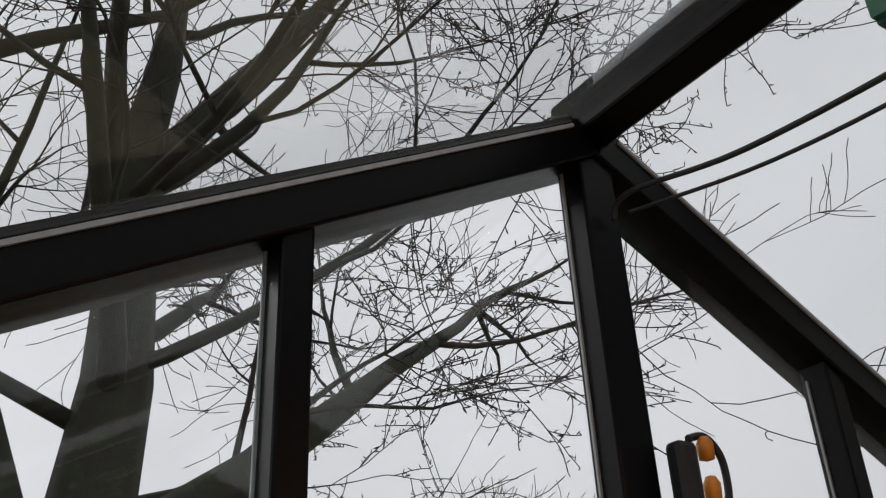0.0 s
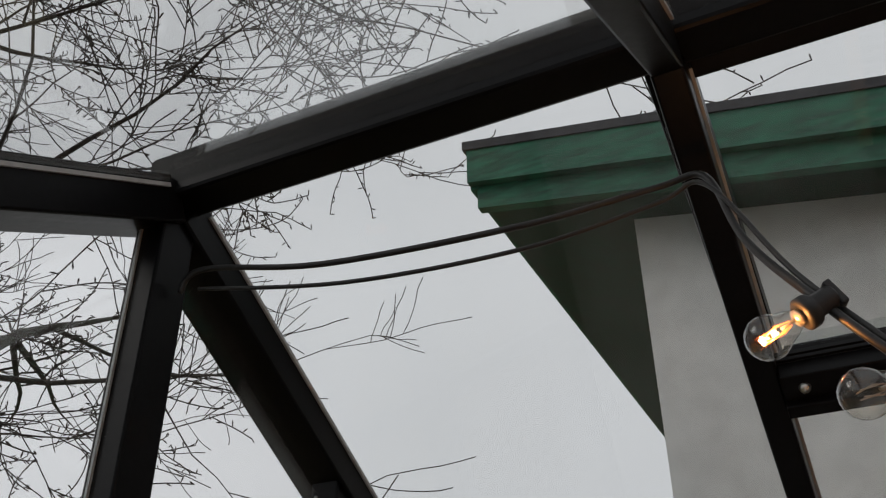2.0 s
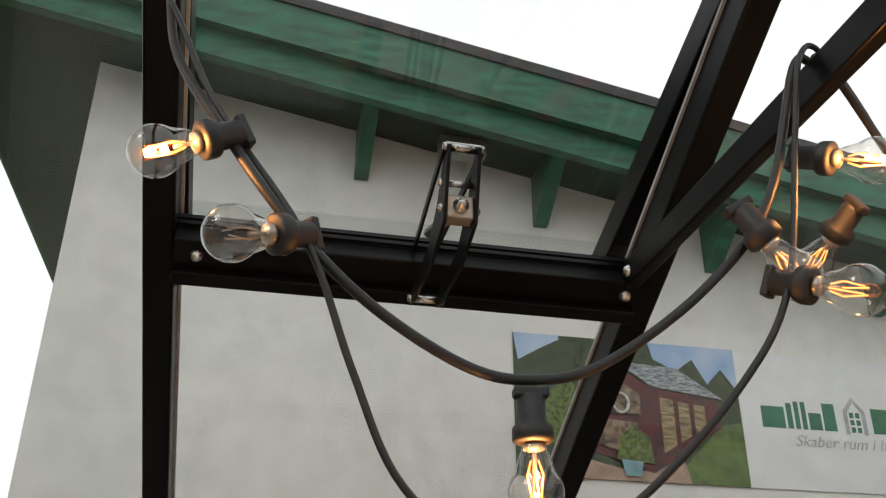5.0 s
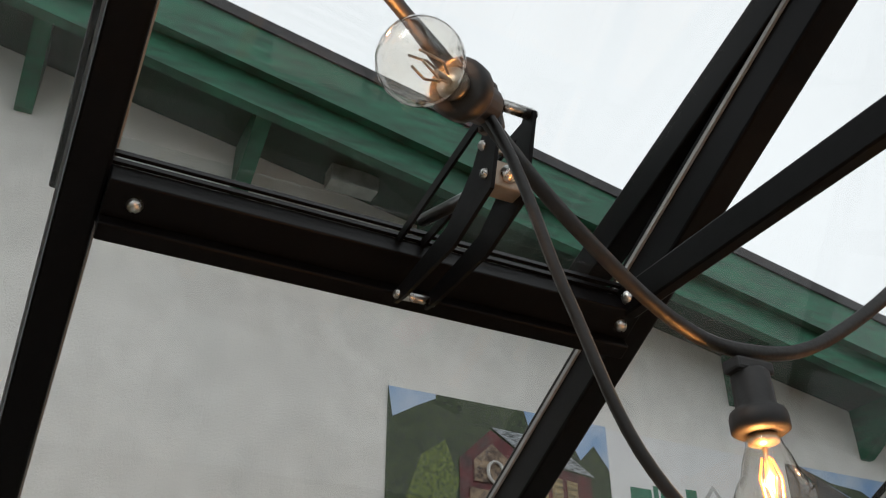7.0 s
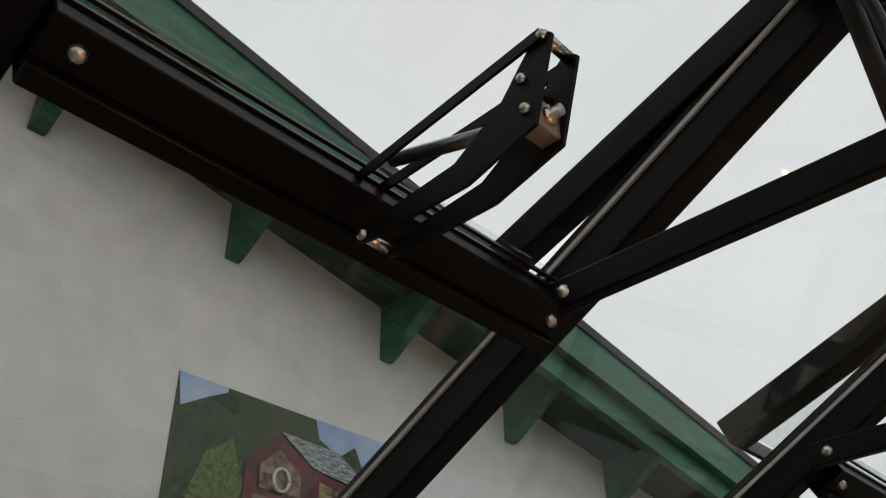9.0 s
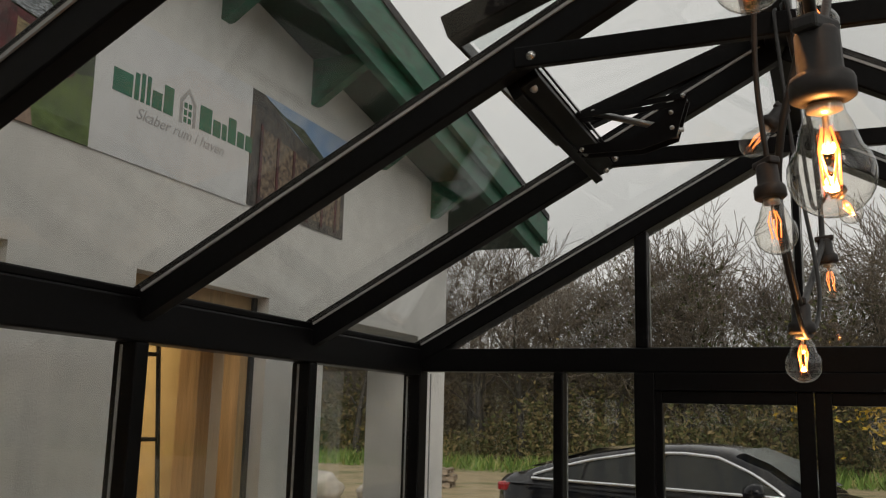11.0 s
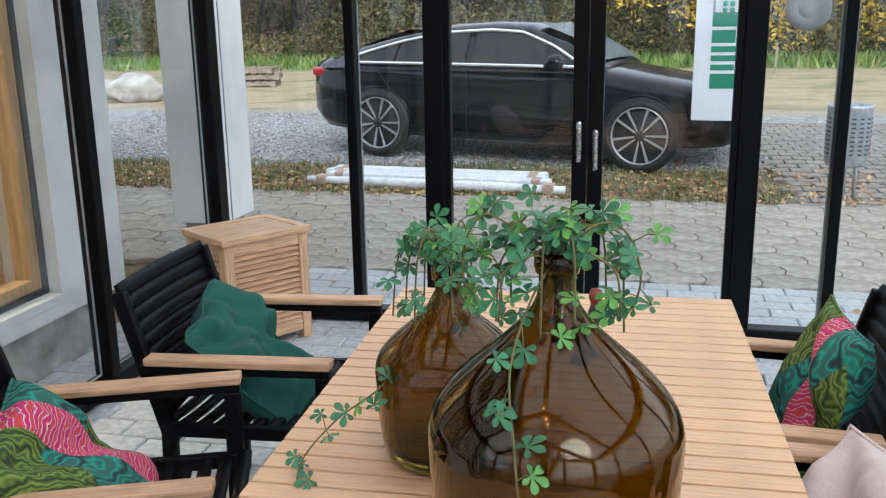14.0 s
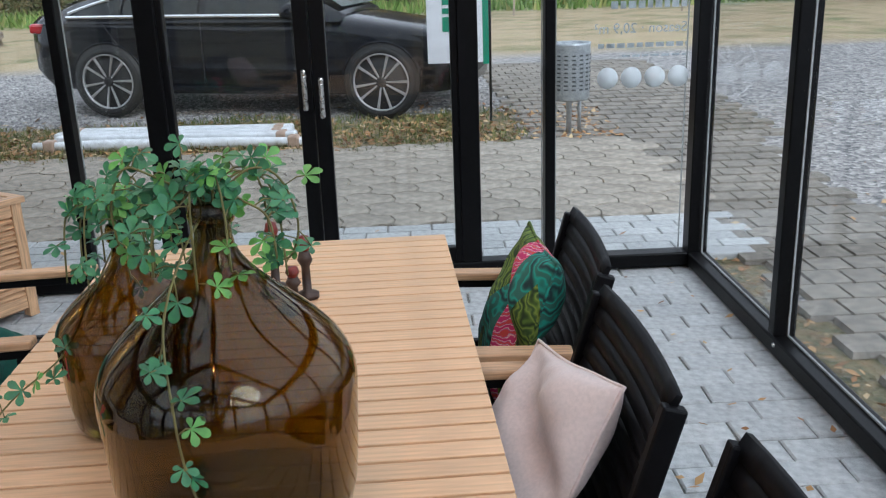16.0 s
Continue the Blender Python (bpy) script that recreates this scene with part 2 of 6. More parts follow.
def thing(name, label, category, m=None, kind="", group=""):
    """An empty at the base of a thing, which holds its parts."""
    ob = new(name)
    ob.empty_display_size = 0.1
    if m is not None:
        ob.matrix_basis = m
    return tagged(ob, label, category, group, kind)


def no_shadow(ob):
    ob.visible_shadow = False
    return ob


def ground_z(y):
    """The yard rises a little from the terrace to the gravel."""
    t = min(max((y - 1.0) / 4.2, 0.0), 1.0)
    return 0.19 * t


# ---- greenhouse frame ----
W, L = 3.805, 5.42
XW = -0.105
RAFT = (-1.14, -2.2, -3.27, -4.29)
EAVE, SLOPE = 2.033, 0.54
RIDGE_X = (W + XW) / 2
HALF = (W - XW) / 2


def under(x):
    """Height of the rafters' underside."""
    return EAVE + SLOPE * (x - XW if x <= RIDGE_X else W - x)


def post(parent, x, y, w, d, z0, z1, name="post"):
    b = bm_new()
    box(b, x - w / 2, x + w / 2, y - d / 2, y + d / 2, z0, z1, 0.006)
    return part(name, b, ALU, parent)


def seal(parent, a, b_, w=0.007):
    b = bm_new()
    bar(b, a, b_, w, w)
    return part("gasket", b, SEAL, parent, "pale rubber gasket")


def pane(parent, x0, x1, y0, y1, z0, z1, mat_=None):
    b = bm_new()
    box(b, x0, x1, y0, y1, z0, z1)
    return no_shadow(part("pane", b, mat_ or GLASS, parent))


def long_wall(name, x, s):
    """A long side wall; s points to the inside."""
    w = thing(name, "glazed long wall of a black aluminium greenhouse", "wall", kind="structure")
    b = bm_new()
    box(b, x - 0.05, x + 0.05, -L + 0.05, -0.05, 1.99, 2.13, 0.008)
    box(b, x - 0.075, x + 0.035, -L + 0.05, -0.05, 2.13, 2.16, 0.006)
    part("eave_beam", b, ALU, w)
    b = bm_new()
    box(b, x - 0.05, x + 0.05, -L + 0.05, -0.05, 0.012, 0.085, 0.008)
    part("sill_rail", b, ALU, w)
    ys = [-0.05, *RAFT, -L + 0.05]
    for y in RAFT:
        post(w, x, y, 0.09, 0.062, 0.085, 1.99)
        b = bm_new()
        lathe(b, [(0, 0.008), (0.009, 0.008), (0.011, 0), ], 10, pose(x + s * 0.05, y, 2.1, 0, 90 * s, 0))
        part("screw", b, STEEL, w)
        b = bm_new()
        lathe(b, [(0, 0.006), (0.008, 0.006), (0.01, 0), ], 10, pose(x + s * 0.05, y - 0.05, 0.06, 0, 90 * s, 0))
        part("screw", b, STEEL, w)
    for a, c in zip(ys, ys[1:]):
        pane(w, x - 0.004, x + 0.004, c + 0.03, a - 0.03, 0.08, 2.0)
        for y in (a - 0.034, c + 0.034):
            seal(w, (x - s * 0.012, y, 0.09), (x - s * 0.012, y, 1.98))
        seal(w, (x - s * 0.012, c + 0.035, 0.092), (x - s * 0.012, a - 0.035, 0.092))
    return w


long_wall("wall_west", XW, 1)
long_wall("wall_east", W, -1)


GX0, GX1 = 1.12, 2.58


def gable(name, y, s, doors):
    """An end wall with its gable; s points to the inside."""
    w = thing(name, "glazed gable wall of a black aluminium greenhouse", "wall", kind="structure")
    for x in (XW, W):
        post(w, x, y, 0.1, 0.1, 0.0, 2.15, "corner_post")
    b = bm_new()
    box(b, XW + 0.05, W - 0.05, y - 0.05, y + 0.05, 2.01, 2.13, 0.008)
    part("tie_beam", b, ALU, w)
    b = bm_new()
    box(b, XW + 0.05, W - 0.05, y - 0.05, y + 0.05, 0.012, 0.085, 0.008)
    part("sill_rail", b, ALU, w)
    cols = (0.7, 1.13, 2.64, 3.04) if doors else (GX0, RIDGE_X, GX1)
    for x in cols:
        wide = 0.1 if x in (1.13, 2.64) else 0.05
        post(w, x, y, wide if doors else 0.07, 0.09, 0.085, 2.01)
    if doors:
        b = bm_new()
        box(b, 1.18, 2.59, y - 0.048, y + 0.048, 1.925, 2.01, 0.004)
        part("door_rail", b, ALU, w)
    for x in (GX0, RIDGE_X, GX1):
        top = under(x) + 0.02
        wd = 0.03 if doors and x == RIDGE_X else 0.062
        if not doors and x == RIDGE_X:
            wd = 0.1
        post(w, x, y, wd, 0.08, 2.13, top, "gable_post")
        for e in (-1, 1):
            seal(w, (x + e * (wd / 2 + 0.004), y - s * 0.02, 2.14), (x + e * (wd / 2 + 0.004), y - s * 0.02, top - 0.04), 0.006)
    xs = [XW + 0.05, *cols, W - 0.05]
    for a, c in zip(xs, xs[1:]):
        if doors and a == 1.13:
            continue
        pane(w, a + 0.02, c - 0.02, y - 0.004, y + 0.004, 0.08, 2.015)
        for x in (a + 0.034, c - 0.034):
            seal(w, (x, y - s * 0.012, 0.09), (x, y - s * 0.012, 2.0), 0.006)
    gx = [XW + 0.06, GX0, RIDGE_X, GX1, W - 0.06]
    for a, c in zip(gx, gx[1:]):
        b = bm_new()
        prism(b, [(a, 2.12), (c, 2.12), (c, under(c) + 0.03), (a, under(a) + 0.03)], "y", y - 0.004, y + 0.004)
        no_shadow(part("gable_pane", b, GLASS, w))
    return w


gable("wall_north", 0.0, -1, True)
gable("wall_south", -L, 1, False)

# the pair of sliding doors
for x0, x1, hx in ((1.14, 1.888, 1.85), (1.892, 2.63, 1.93)):
    d = thing("door_1" if x0 < 1.5 else "door_2", "black aluminium sliding glass door leaf, closed", "door", kind="structure")
    for a in (x0, x1 - 0.072):
        b = bm_new()
        box(b, a, a + 0.072, -0.03, 0.03, 0.086, 1.924, 0.005)
        part("stile", b, ALU, d)
    for z0, z1 in ((0.086, 0.16), (1.865, 1.924)):
        b = bm_new()
        box(b, x0 + 0.072, x1 - 0.072, -0.028, 0.028, z0, z1, 0.004)
        part("rail", b, ALU, d)
    pane(d, x0 + 0.065, x1 - 0.065, -0.004, 0.004, 0.15, 1.87)
    b = bm_new()
    z0 = 0.89 if x0 < 1.5 else 0.85
    box(b, hx - 0.013, hx + 0.013, -0.05, -0.03, z0, z0 + 0.2, 0.011)
    box(b, hx - 0.008, hx + 0.008, -0.062, -0.048, z0 + 0.03, z0 + 0.17, 0.006)
    part("pull_handle", b, STEEL, d, "brushed steel pull handle")

# roof
roof = thing("greenhouse_roof", "black aluminium ridge and rafters with glass panes", "roof", kind="structure")
b = bm_new()
box(b, RIDGE_X - 0.05, RIDGE_X + 0.05, -L - 0.04, 0.04, under(RIDGE_X) + 0.045, under(RIDGE_X) + 0.17, 0.01)
part("ridge_beam", b, ALU, roof)
DX = math.cos(math.atan(SLOPE))


def rafter(y, w, end=False):
    for e in (0, 1):
        p = lambda u, dz: (W - u if e else XW + u, y, EAVE + SLOPE * u + dz)
        b = bm_new()
        bar(b, p(-0.02, 0.055), p(HALF - 0.02, 0.055), w, 0.1, 0.006)
        part("rafter", b, ALU, roof)
        b = bm_new()
        bar(b, p(-0.06, 0.118), p(HALF - 0.05, 0.118), w * 0.8, 0.02, 0.004)
        part("cover_strip", b, ALU, roof)
        for q in (-1, 1):
            if end and q * (y + L / 2) > 0:
                continue
            b = bm_new()
            o = Vector((0, q * (w / 2 + 0.003), 0))
            bar(b, Vector(p(0.05, 0.092)) + o, Vector(p(HALF - 0.07, 0.092)) + o, 0.006, 0.009)
            part("gasket", b, SEAL, roof, "pale rubber gasket")


for y in RAFT:
    rafter(y, 0.062)
for y in (0.02, -L - 0.02):
    rafter(y, 0.145, True)
VENTS = ((-4.29, -3.27), (-2.2, -1.14))
PX = 1.2
edges = [0.0, *RAFT, -L]
for a, c in zip(edges, edges[1:]):
    for e in (0, 1):
        top = PX - XW if (not e and (c, a) in VENTS) else HALF - 0.05
        b = bm_new()
        xs = (-0.06, top)
        vs = []
        for x in xs:
            for y in (c + 0.01, a - 0.01):
                for dz in (0.1, 0.106):
                    vs.append(b.verts.new((W - x if e else XW + x, y, EAVE + SLOPE * x + dz)))
        for f in ((0, 1, 3, 2), (4, 6, 7, 5), (0, 4, 5, 1), (2, 3, 7, 6), (0, 2, 6, 4), (1, 5, 7, 3)):
            b.faces.new([vs[i] for i in f])
        no_shadow(part("roof_pane", b, ROOFGLASS, roof))
for (y0, y1) in VENTS:
    z = under(PX)
    b = bm_new()
    m = along((PX, y0 + 0.031, z + 0.004), (PX, y1 - 0.031, z + 0.004), (-SLOPE, 0, 1))
    n = y1 - y0 - 0.062
    box(b, 0, n, -0.034, 0.03, -0.03, 0.02, 0.003, m)
    box(b, 0, n, 0.03, 0.062, -0.05, 0.03, 0.004, m)
    part("vent_purlin", b, ALU, roof)
    for off in (-0.036, -0.05):
        b = bm_new()
        box(b, 0, n, off - 0.003, off + 0.003, 0.02, 0.032, 0, m)
        part("purlin_lip", b, ALU, roof)
    for yy in (0.045, n - 0.03):
        b = bm_new()
        lathe(b, [(0, 0.012), (0.008, 0.012), (0.012, 0.004), (0.013, 0)], 12, m @ pose(yy, 0.0, -0.03, 180, 0, 0))
        part("bolt", b, STEEL, roof)
for y in RAFT[:3]:
    b = bm_new()
    z = 2.755
    box(b, 1.2, XW + W - 1.2, y - 0.066, y - 0.038, z - 0.03, z + 0.03, 0.004)
    part("collar_tie", b, ALU, roof)
    for x in (1.25, XW + W - 1.25):
        b = bm_new()
        lathe(b, [(0, 0.01), (0.007, 0.01), (0.013, 0.003), (0.014, 0)], 12, pose(x, y - 0.066, z, 90, 0, 0))
        part("bolt", b, STEEL, roof)


def roof_vent(y0, y1):
    """A hinged roof light, a little open, with its wax-cylinder opener."""
    v = thing("roof_vent", "black framed glass roof vent standing slightly open", "roof vent", group="roof vents")
    hx, hz = RIDGE_X - 0.06, under(RIDGE_X - 0.06) + 0.12
    a = math.degrees(math.atan(SLOPE)) - 8
    m = pose(hx, 0, hz, 0, -a, 0)
    n = 0.86
    for (x0, x1, ya, yb) in ((-n, 0, y0 - 0.05, y0 + 0.035), (-n, 0, y1 - 0.035, y1 + 0.02), (-n, -n + 0.012, y0 + 0.035, y1 - 0.035), (-0.045, 0, y0 + 0.035, y1 - 0.035)):
        b = bm_new()
        box(b, x0, x1, ya, yb, -0.03, 0.045, 0.004, m)
        part("vent_frame", b, ALU, v)
    b = bm_new()
    box(b, -n + 0.03, -0.03, y0 + 0.02, y1 - 0.02, 0.018, 0.024, 0, m)
    no_shadow(part("vent_pane", b, ROOFGLASS, v))
    yc = (y0 + y1) / 2 + 0.014
    base = Vector((PX + 0.01, yc, under(PX) + 0.02))
    pin = Vector((1.245, yc, 2.652))
    tip = Vector((1.572, yc, 2.8))
    knee = Vector((1.537, yc, 2.698))
    for s in (-0.027, 0.027):
        op = bm_new()
        prism(op, [(pin.x - 0.016, pin.z - 0.008), (pin.x + 0.02, pin.z - 0.014), (knee.x - 0.1, knee.z - 0.062), (knee.x + 0.012, knee.z - 0.03), (tip.x + 0.014, tip.z - 0.004), (tip.x - 0.004, tip.z + 0.012), (tip.x - 0.018, tip.z), (knee.x - 0.04, knee.z + 0.032), (knee.x - 0.12, knee.z - 0.018), (pin.x - 0.006, pin.z + 0.014)], "y", yc + s - 0.003, yc + s + 0.003)
        part("lever", op, BLACKM, v, "black steel lever plate")
    for s in (-0.034, 0.034):
        op = bm_new()
        o = Vector((0, s, 0))
        bar(op, base + o * 0.6 + Vector((-0.015, 0, 0.012)), tip + o, 0.005, 0.018)
        part("link_arm", op, BLACKM, v)
        op = bm_new()
        q = base + Vector((-0.02, s * 1.5, 0.014))
        box(op, q.x - 0.012, q.x + 0.012, q.y - 0.014, q.y + 0.014, q.z - 0.008, q.z + 0.006, 0.003)
        part("hinge_foot", op, BLACKM, v)
        for at_ in (tip, knee, pin, (tip + knee) / 2 + Vector((-0.02, 0, 0))):
            op = bm_new()
            lathe(op, [(0, 0.007), (0.006, 0.006), (0.008, 0.002), (0.008, 0)], 10, pose(at_.x, yc + s * 0.9, at_.z, -90 if s > 0 else 90, 0, 0))
            part("rivet", op, STEEL, v)
    for at_, half, r in ((tip, 0.03, 0.009), ((tip + knee) / 2 + Vector((-0.02, 0, 0)), 0.03, 0.006), (pin, 0.034, 0.008)):
        op = bm_new()
        tube(op, [at_ + Vector((0, -half, 0)), at_ + Vector((0, half, 0))], r, 10)
        part("pivot_pin", op, STEEL, v, "bright steel pivot pin")
    op = bm_new()
    box(op, knee.x - 0.02, knee.x + 0.012, yc - 0.024, yc + 0.024, knee.z - 0.022, knee.z + 0.022, 0.003)
    part("bracket_block", op, mat("brushed_block", (0.35, 0.28, 0.22), 0.4, 0.8, 0.1, 60), v, "brushed metal end block")
    op = bm_new()
    tube(op, [knee + Vector((0.005, 0, 0)), base + Vector((0.06, 0, 0.03))], 0.011, 12)
    part("cylinder", op, mat("steel_cylinder", (0.3, 0.3, 0.3), 0.3, 0.9), v)
    op = bm_new()
    lathe(op, [(0, 0.02), (0.008, 0.02), (0.008, 0.008), (0.014, 0.006), (0.014, 0)], 10, pose(knee.x + 0.012, yc, knee.z, 0, 90, 0))
    part("adjusting_screw", op, STEEL, v)
    return v


for y0, y1 in VENTS:
    roof_vent(y0, y1)

# ---- white building beside the greenhouse ----
WX = -0.48
house = thing("shop_building", "white rendered building with deep green painted verge", "building", pose(0, 0, 0))


def roof_top(y):
    return 4.194 - 0.174 * (y + 2.3)


def wall_piece(name, x0, x1, y0, y1, z0, z1, material=None, slope=False):
    b = bm_new()
    if slope:
        prism(b, [(y0, z0), (y1, z0), (y1, roof_top(y1) - 0.28), (y0, roof_top(y0) - 0.28)], "x", x0, x1)
    else:
        box(b, x0, x1, y0, y1, z0, z1)
    return part(name, b, material or RENDER_W, house)


OP = (-1.79, -0.88, 0.36, 2.31)
OPW = (-3.6, -2.394, 0.9, 2.31)
SKIRT = 0.25
wall_piece("wall", WX - 0.3, WX, -4.86, OPW[0], SKIRT, 2.31)
wall_piece("wall", WX - 0.3, WX, OPW[0], OPW[1], SKIRT, 0.9)
wall_piece("wall", WX - 0.3, WX, OPW[1], OP[0], SKIRT, 2.31)
wall_piece("wall", WX - 0.3, WX, OP[0], OP[1], SKIRT, OP[2] - 0.05)
wall_piece("wall", WX - 0.3, WX, OP[1], -0.35, SKIRT, 2.31)
wall_piece("wall", WX - 0.3, WX, -0.35, 1.29, 2.28, 2.31)
wall_piece("wall", WX - 0.3, WX, -4.86, 1.29, 2.31, 0, None, True)
wall_piece("wall", -7, WX - 0.3, -4.86, -4.56, 0, 4.3)
wall_piece("wall", -7, WX - 0.3, -0.65, -0.35, 0, 2.2)
wall_piece("wall", -7, WX - 0.3, 0.99, 1.29, 2.28, 3.2)
wall_piece("wall", -7.3, -7, -4.86, 1.29, 0, 3.2)
wall_piece("porch_ceiling", -7, WX - 0.3, -0.35, 0.99, 2.2, 2.28)
wall_piece("pillar", WX - 0.36, WX, 0.84, 1.29, 0.31, 2.28)
b = bm_new()
box(b, WX - 0.27, WX - 0.05, -4.81, -0.4, -0.05, 0.25)
box(b, WX - 0.31, WX - 0.05, 0.89, 1.24, -0.05, 0.31, 0.01)
part("plinth", b, PLINTH, house, "stained grey concrete plinth")
# roof with verge
b = bm_new()
prism(b, [(-5.55, roof_top(-5.55) - 0.05), (2.36, roof_top(2.36) - 0.05), (2.36, roof_top(2.36)), (-5.55, roof_top(-5.55))], "x", -7.5, -0.05)
part("roof_deck", b, ROOFM, house)
b = bm_new()
prism(b, [(-5.53, roof_top(-5.53) - 0.24), (2.34, roof_top(2.34) - 0.24), (2.34, roof_top(2.34) - 0.03), (-5.53, roof_top(-5.53) - 0.03)], "x", -0.1, -0.06)
part("verge_board", b, GREENP, house, "green painted verge board")
b = bm_new()
prism(b, [(-5.5, roof_top(-5.5) - 0.36), (2.31, roof_top(2.31) - 0.36), (2.31, roof_top(2.31) - 0.2), (-5.5, roof_top(-5.5) - 0.2)], "x", -0.16, -0.11)
part("lower_verge_board", b, GREENP, house)
# Underside of the overhang, with its shade in the base colour.
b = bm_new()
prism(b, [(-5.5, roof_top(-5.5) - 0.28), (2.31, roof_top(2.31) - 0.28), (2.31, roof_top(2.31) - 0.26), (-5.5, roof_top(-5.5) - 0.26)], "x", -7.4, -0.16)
part("soffit", b, GREEN_SHADE, house, "dark green soffit boards")
for y, s in ((-5.53, 1), (2.34, -1)):
    b = bm_new()
    z = roof_top(y)
    box(b, -7.45, -0.1, min(y, y + s * 0.04), max(y, y + s * 0.04), z - 0.26, z - 0.04)
    part("eave_board", b, GREENP, house)
for k in range(8):
    y = -4.52 + 0.79 * k - 0.05
    z = roof_top(y) - 0.28
    b = bm_new()
    prism(b, [(WX, z - 0.25), (WX + 0.03, z - 0.25), (WX + 0.32, z - 0.06), (WX + 0.32, z + 0.01), (WX, z + 0.01)], "y", y + 0.02, y + 0.08)
    part("bracket", b, GREENP, house, "green painted wooden bracket")
# soffit lamp
b = bm_new()
box(b, -0.38, -0.3, -3.42, -3.22, roof_top(-3.3) - 0.36, roof_top(-3.3) - 0.28, 0.006)
part("soffit_lamp", b, mat("grey_lamp_metal", (0.3, 0.32, 0.3), 0.4, 0.6), house)
# window recess, frame and room behind
win = part("window", box(bm_new(), WX - 0.17, WX - 0.08, OP[0], OP[0] + 0.09, OP[2], OP[3]), PINE, house, "pine framed shop window")
b = bm_new()
box(b, WX - 0.17, WX - 0.08, OP[1] - 0.09, OP[1], OP[2], OP[3])
part("frame", b, PINE, win)
b = bm_new()
box(b, WX - 0.17, WX - 0.08, OP[0] + 0.09, OP[1] - 0.09, OP[2], OP[2] + 0.08)
part("frame", b, PINE, win)
b = bm_new()
box(b, WX - 0.17, WX - 0.08, OP[0] + 0.09, OP[1] - 0.09, OP[3] - 0.08, OP[3])
part("frame", b, PINE, win)
b = bm_new()
box(b, WX - 0.08, WX - 0.065, OP[1] - 0.03, OP[1], OP[2], OP[3])
box(b, WX - 0.08, WX - 0.065, OP[0], OP[1] - 0.03, OP[2], OP[2] + 0.03)
part("glazing_bead", b, mat("dark_bead", (0.04, 0.045, 0.05), 0.5), win, "dark grey glazing bead")
b = bm_new()
box(b, WX - 0.13, WX - 0.124, OP[0] + 0.08, OP[1] - 0.08, OP[2] + 0.07, OP[3] - 0.07)
no_shadow(part("window_pane", b, GLASS, win))
b = bm_new()
box(b, WX - 0.08, WX + 0.004, OP[0], OP[1], OP[2] - 0.05, OP[2], 0.006)
part("window_sill", b, RENDER_W, house, "white painted window sill")
w2 = part("window", box(bm_new(), WX - 0.32, WX - 0.2, OPW[0], OPW[0] + 0.08, OPW[2], OPW[3]), BLACKM, house, "dark framed window")
b = bm_new()
box(b, WX - 0.32, WX - 0.2, OPW[1] - 0.08, OPW[1], OPW[2], OPW[3])
part("frame", b, BLACKM, w2)
b = bm_new()
box(b, WX - 0.32, WX - 0.2, OPW[0] + 0.08, OPW[1] - 0.08, OPW[2], OPW[2] + 0.08)
part("frame", b, BLACKM, w2)
b = bm_new()
box(b, WX - 0.32, WX - 0.2, OPW[0] + 0.08, OPW[1] - 0.08, OPW[3] - 0.08, OPW[3])
part("frame", b, BLACKM, w2)
b = bm_new()
box(b, WX - 0.235, WX - 0.228, OPW[0] + 0.07, OPW[1] - 0.07, OPW[2] + 0.07, OPW[3] - 0.07)
no_shadow(part("window_pane", b, GLASS, w2))
OCHRE = mat("ochre_plaster", (0.62, 0.47, 0.24), 0.8, 0, 0.06, 12, 0.1, big=0.08)
b = bm_new()
box(b, -6.9, WX - 0.31, -4.55, -0.66, 0.1, 0.16)
part("room_floor", b, mat("shop_floor", (0.35, 0.22, 0.12), 0.5, 0, 0.2, 6), house)
b = bm_new()
box(b, -6.9, WX - 0.31, -4.55, -0.66, 2.6, 2.66)
part("room_ceiling", b, OCHRE, house)
b = bm_new()
box(b, -3.6, -3.5, -4.55, -0.66, 0.16, 2.6)
part("room_wall", b, OCHRE, house, "warm ochre inner wall")
b = bm_new()
box(b, -3.5, WX - 0.32, -0.665, -0.655, 0.16, 2.6)
part("room_wall", b, OCHRE, house)
b = bm_new()
box(b, -0.9, -0.78, -0.98, -0.76, 0.16, 2.6, 0.004)
part("room_post", b, PINE, house, "pine post inside the window")
lamp = new("shop_ceiling_lamp", bpy.data.lights.new("shop_ceiling_lamp", "AREA"))
lamp.data.size, lamp.data.energy, lamp.data.color = 0.8, 38, (1, 0.8, 0.52)
lamp.matrix_basis = pose(-2.2, -1.3, 2.58)


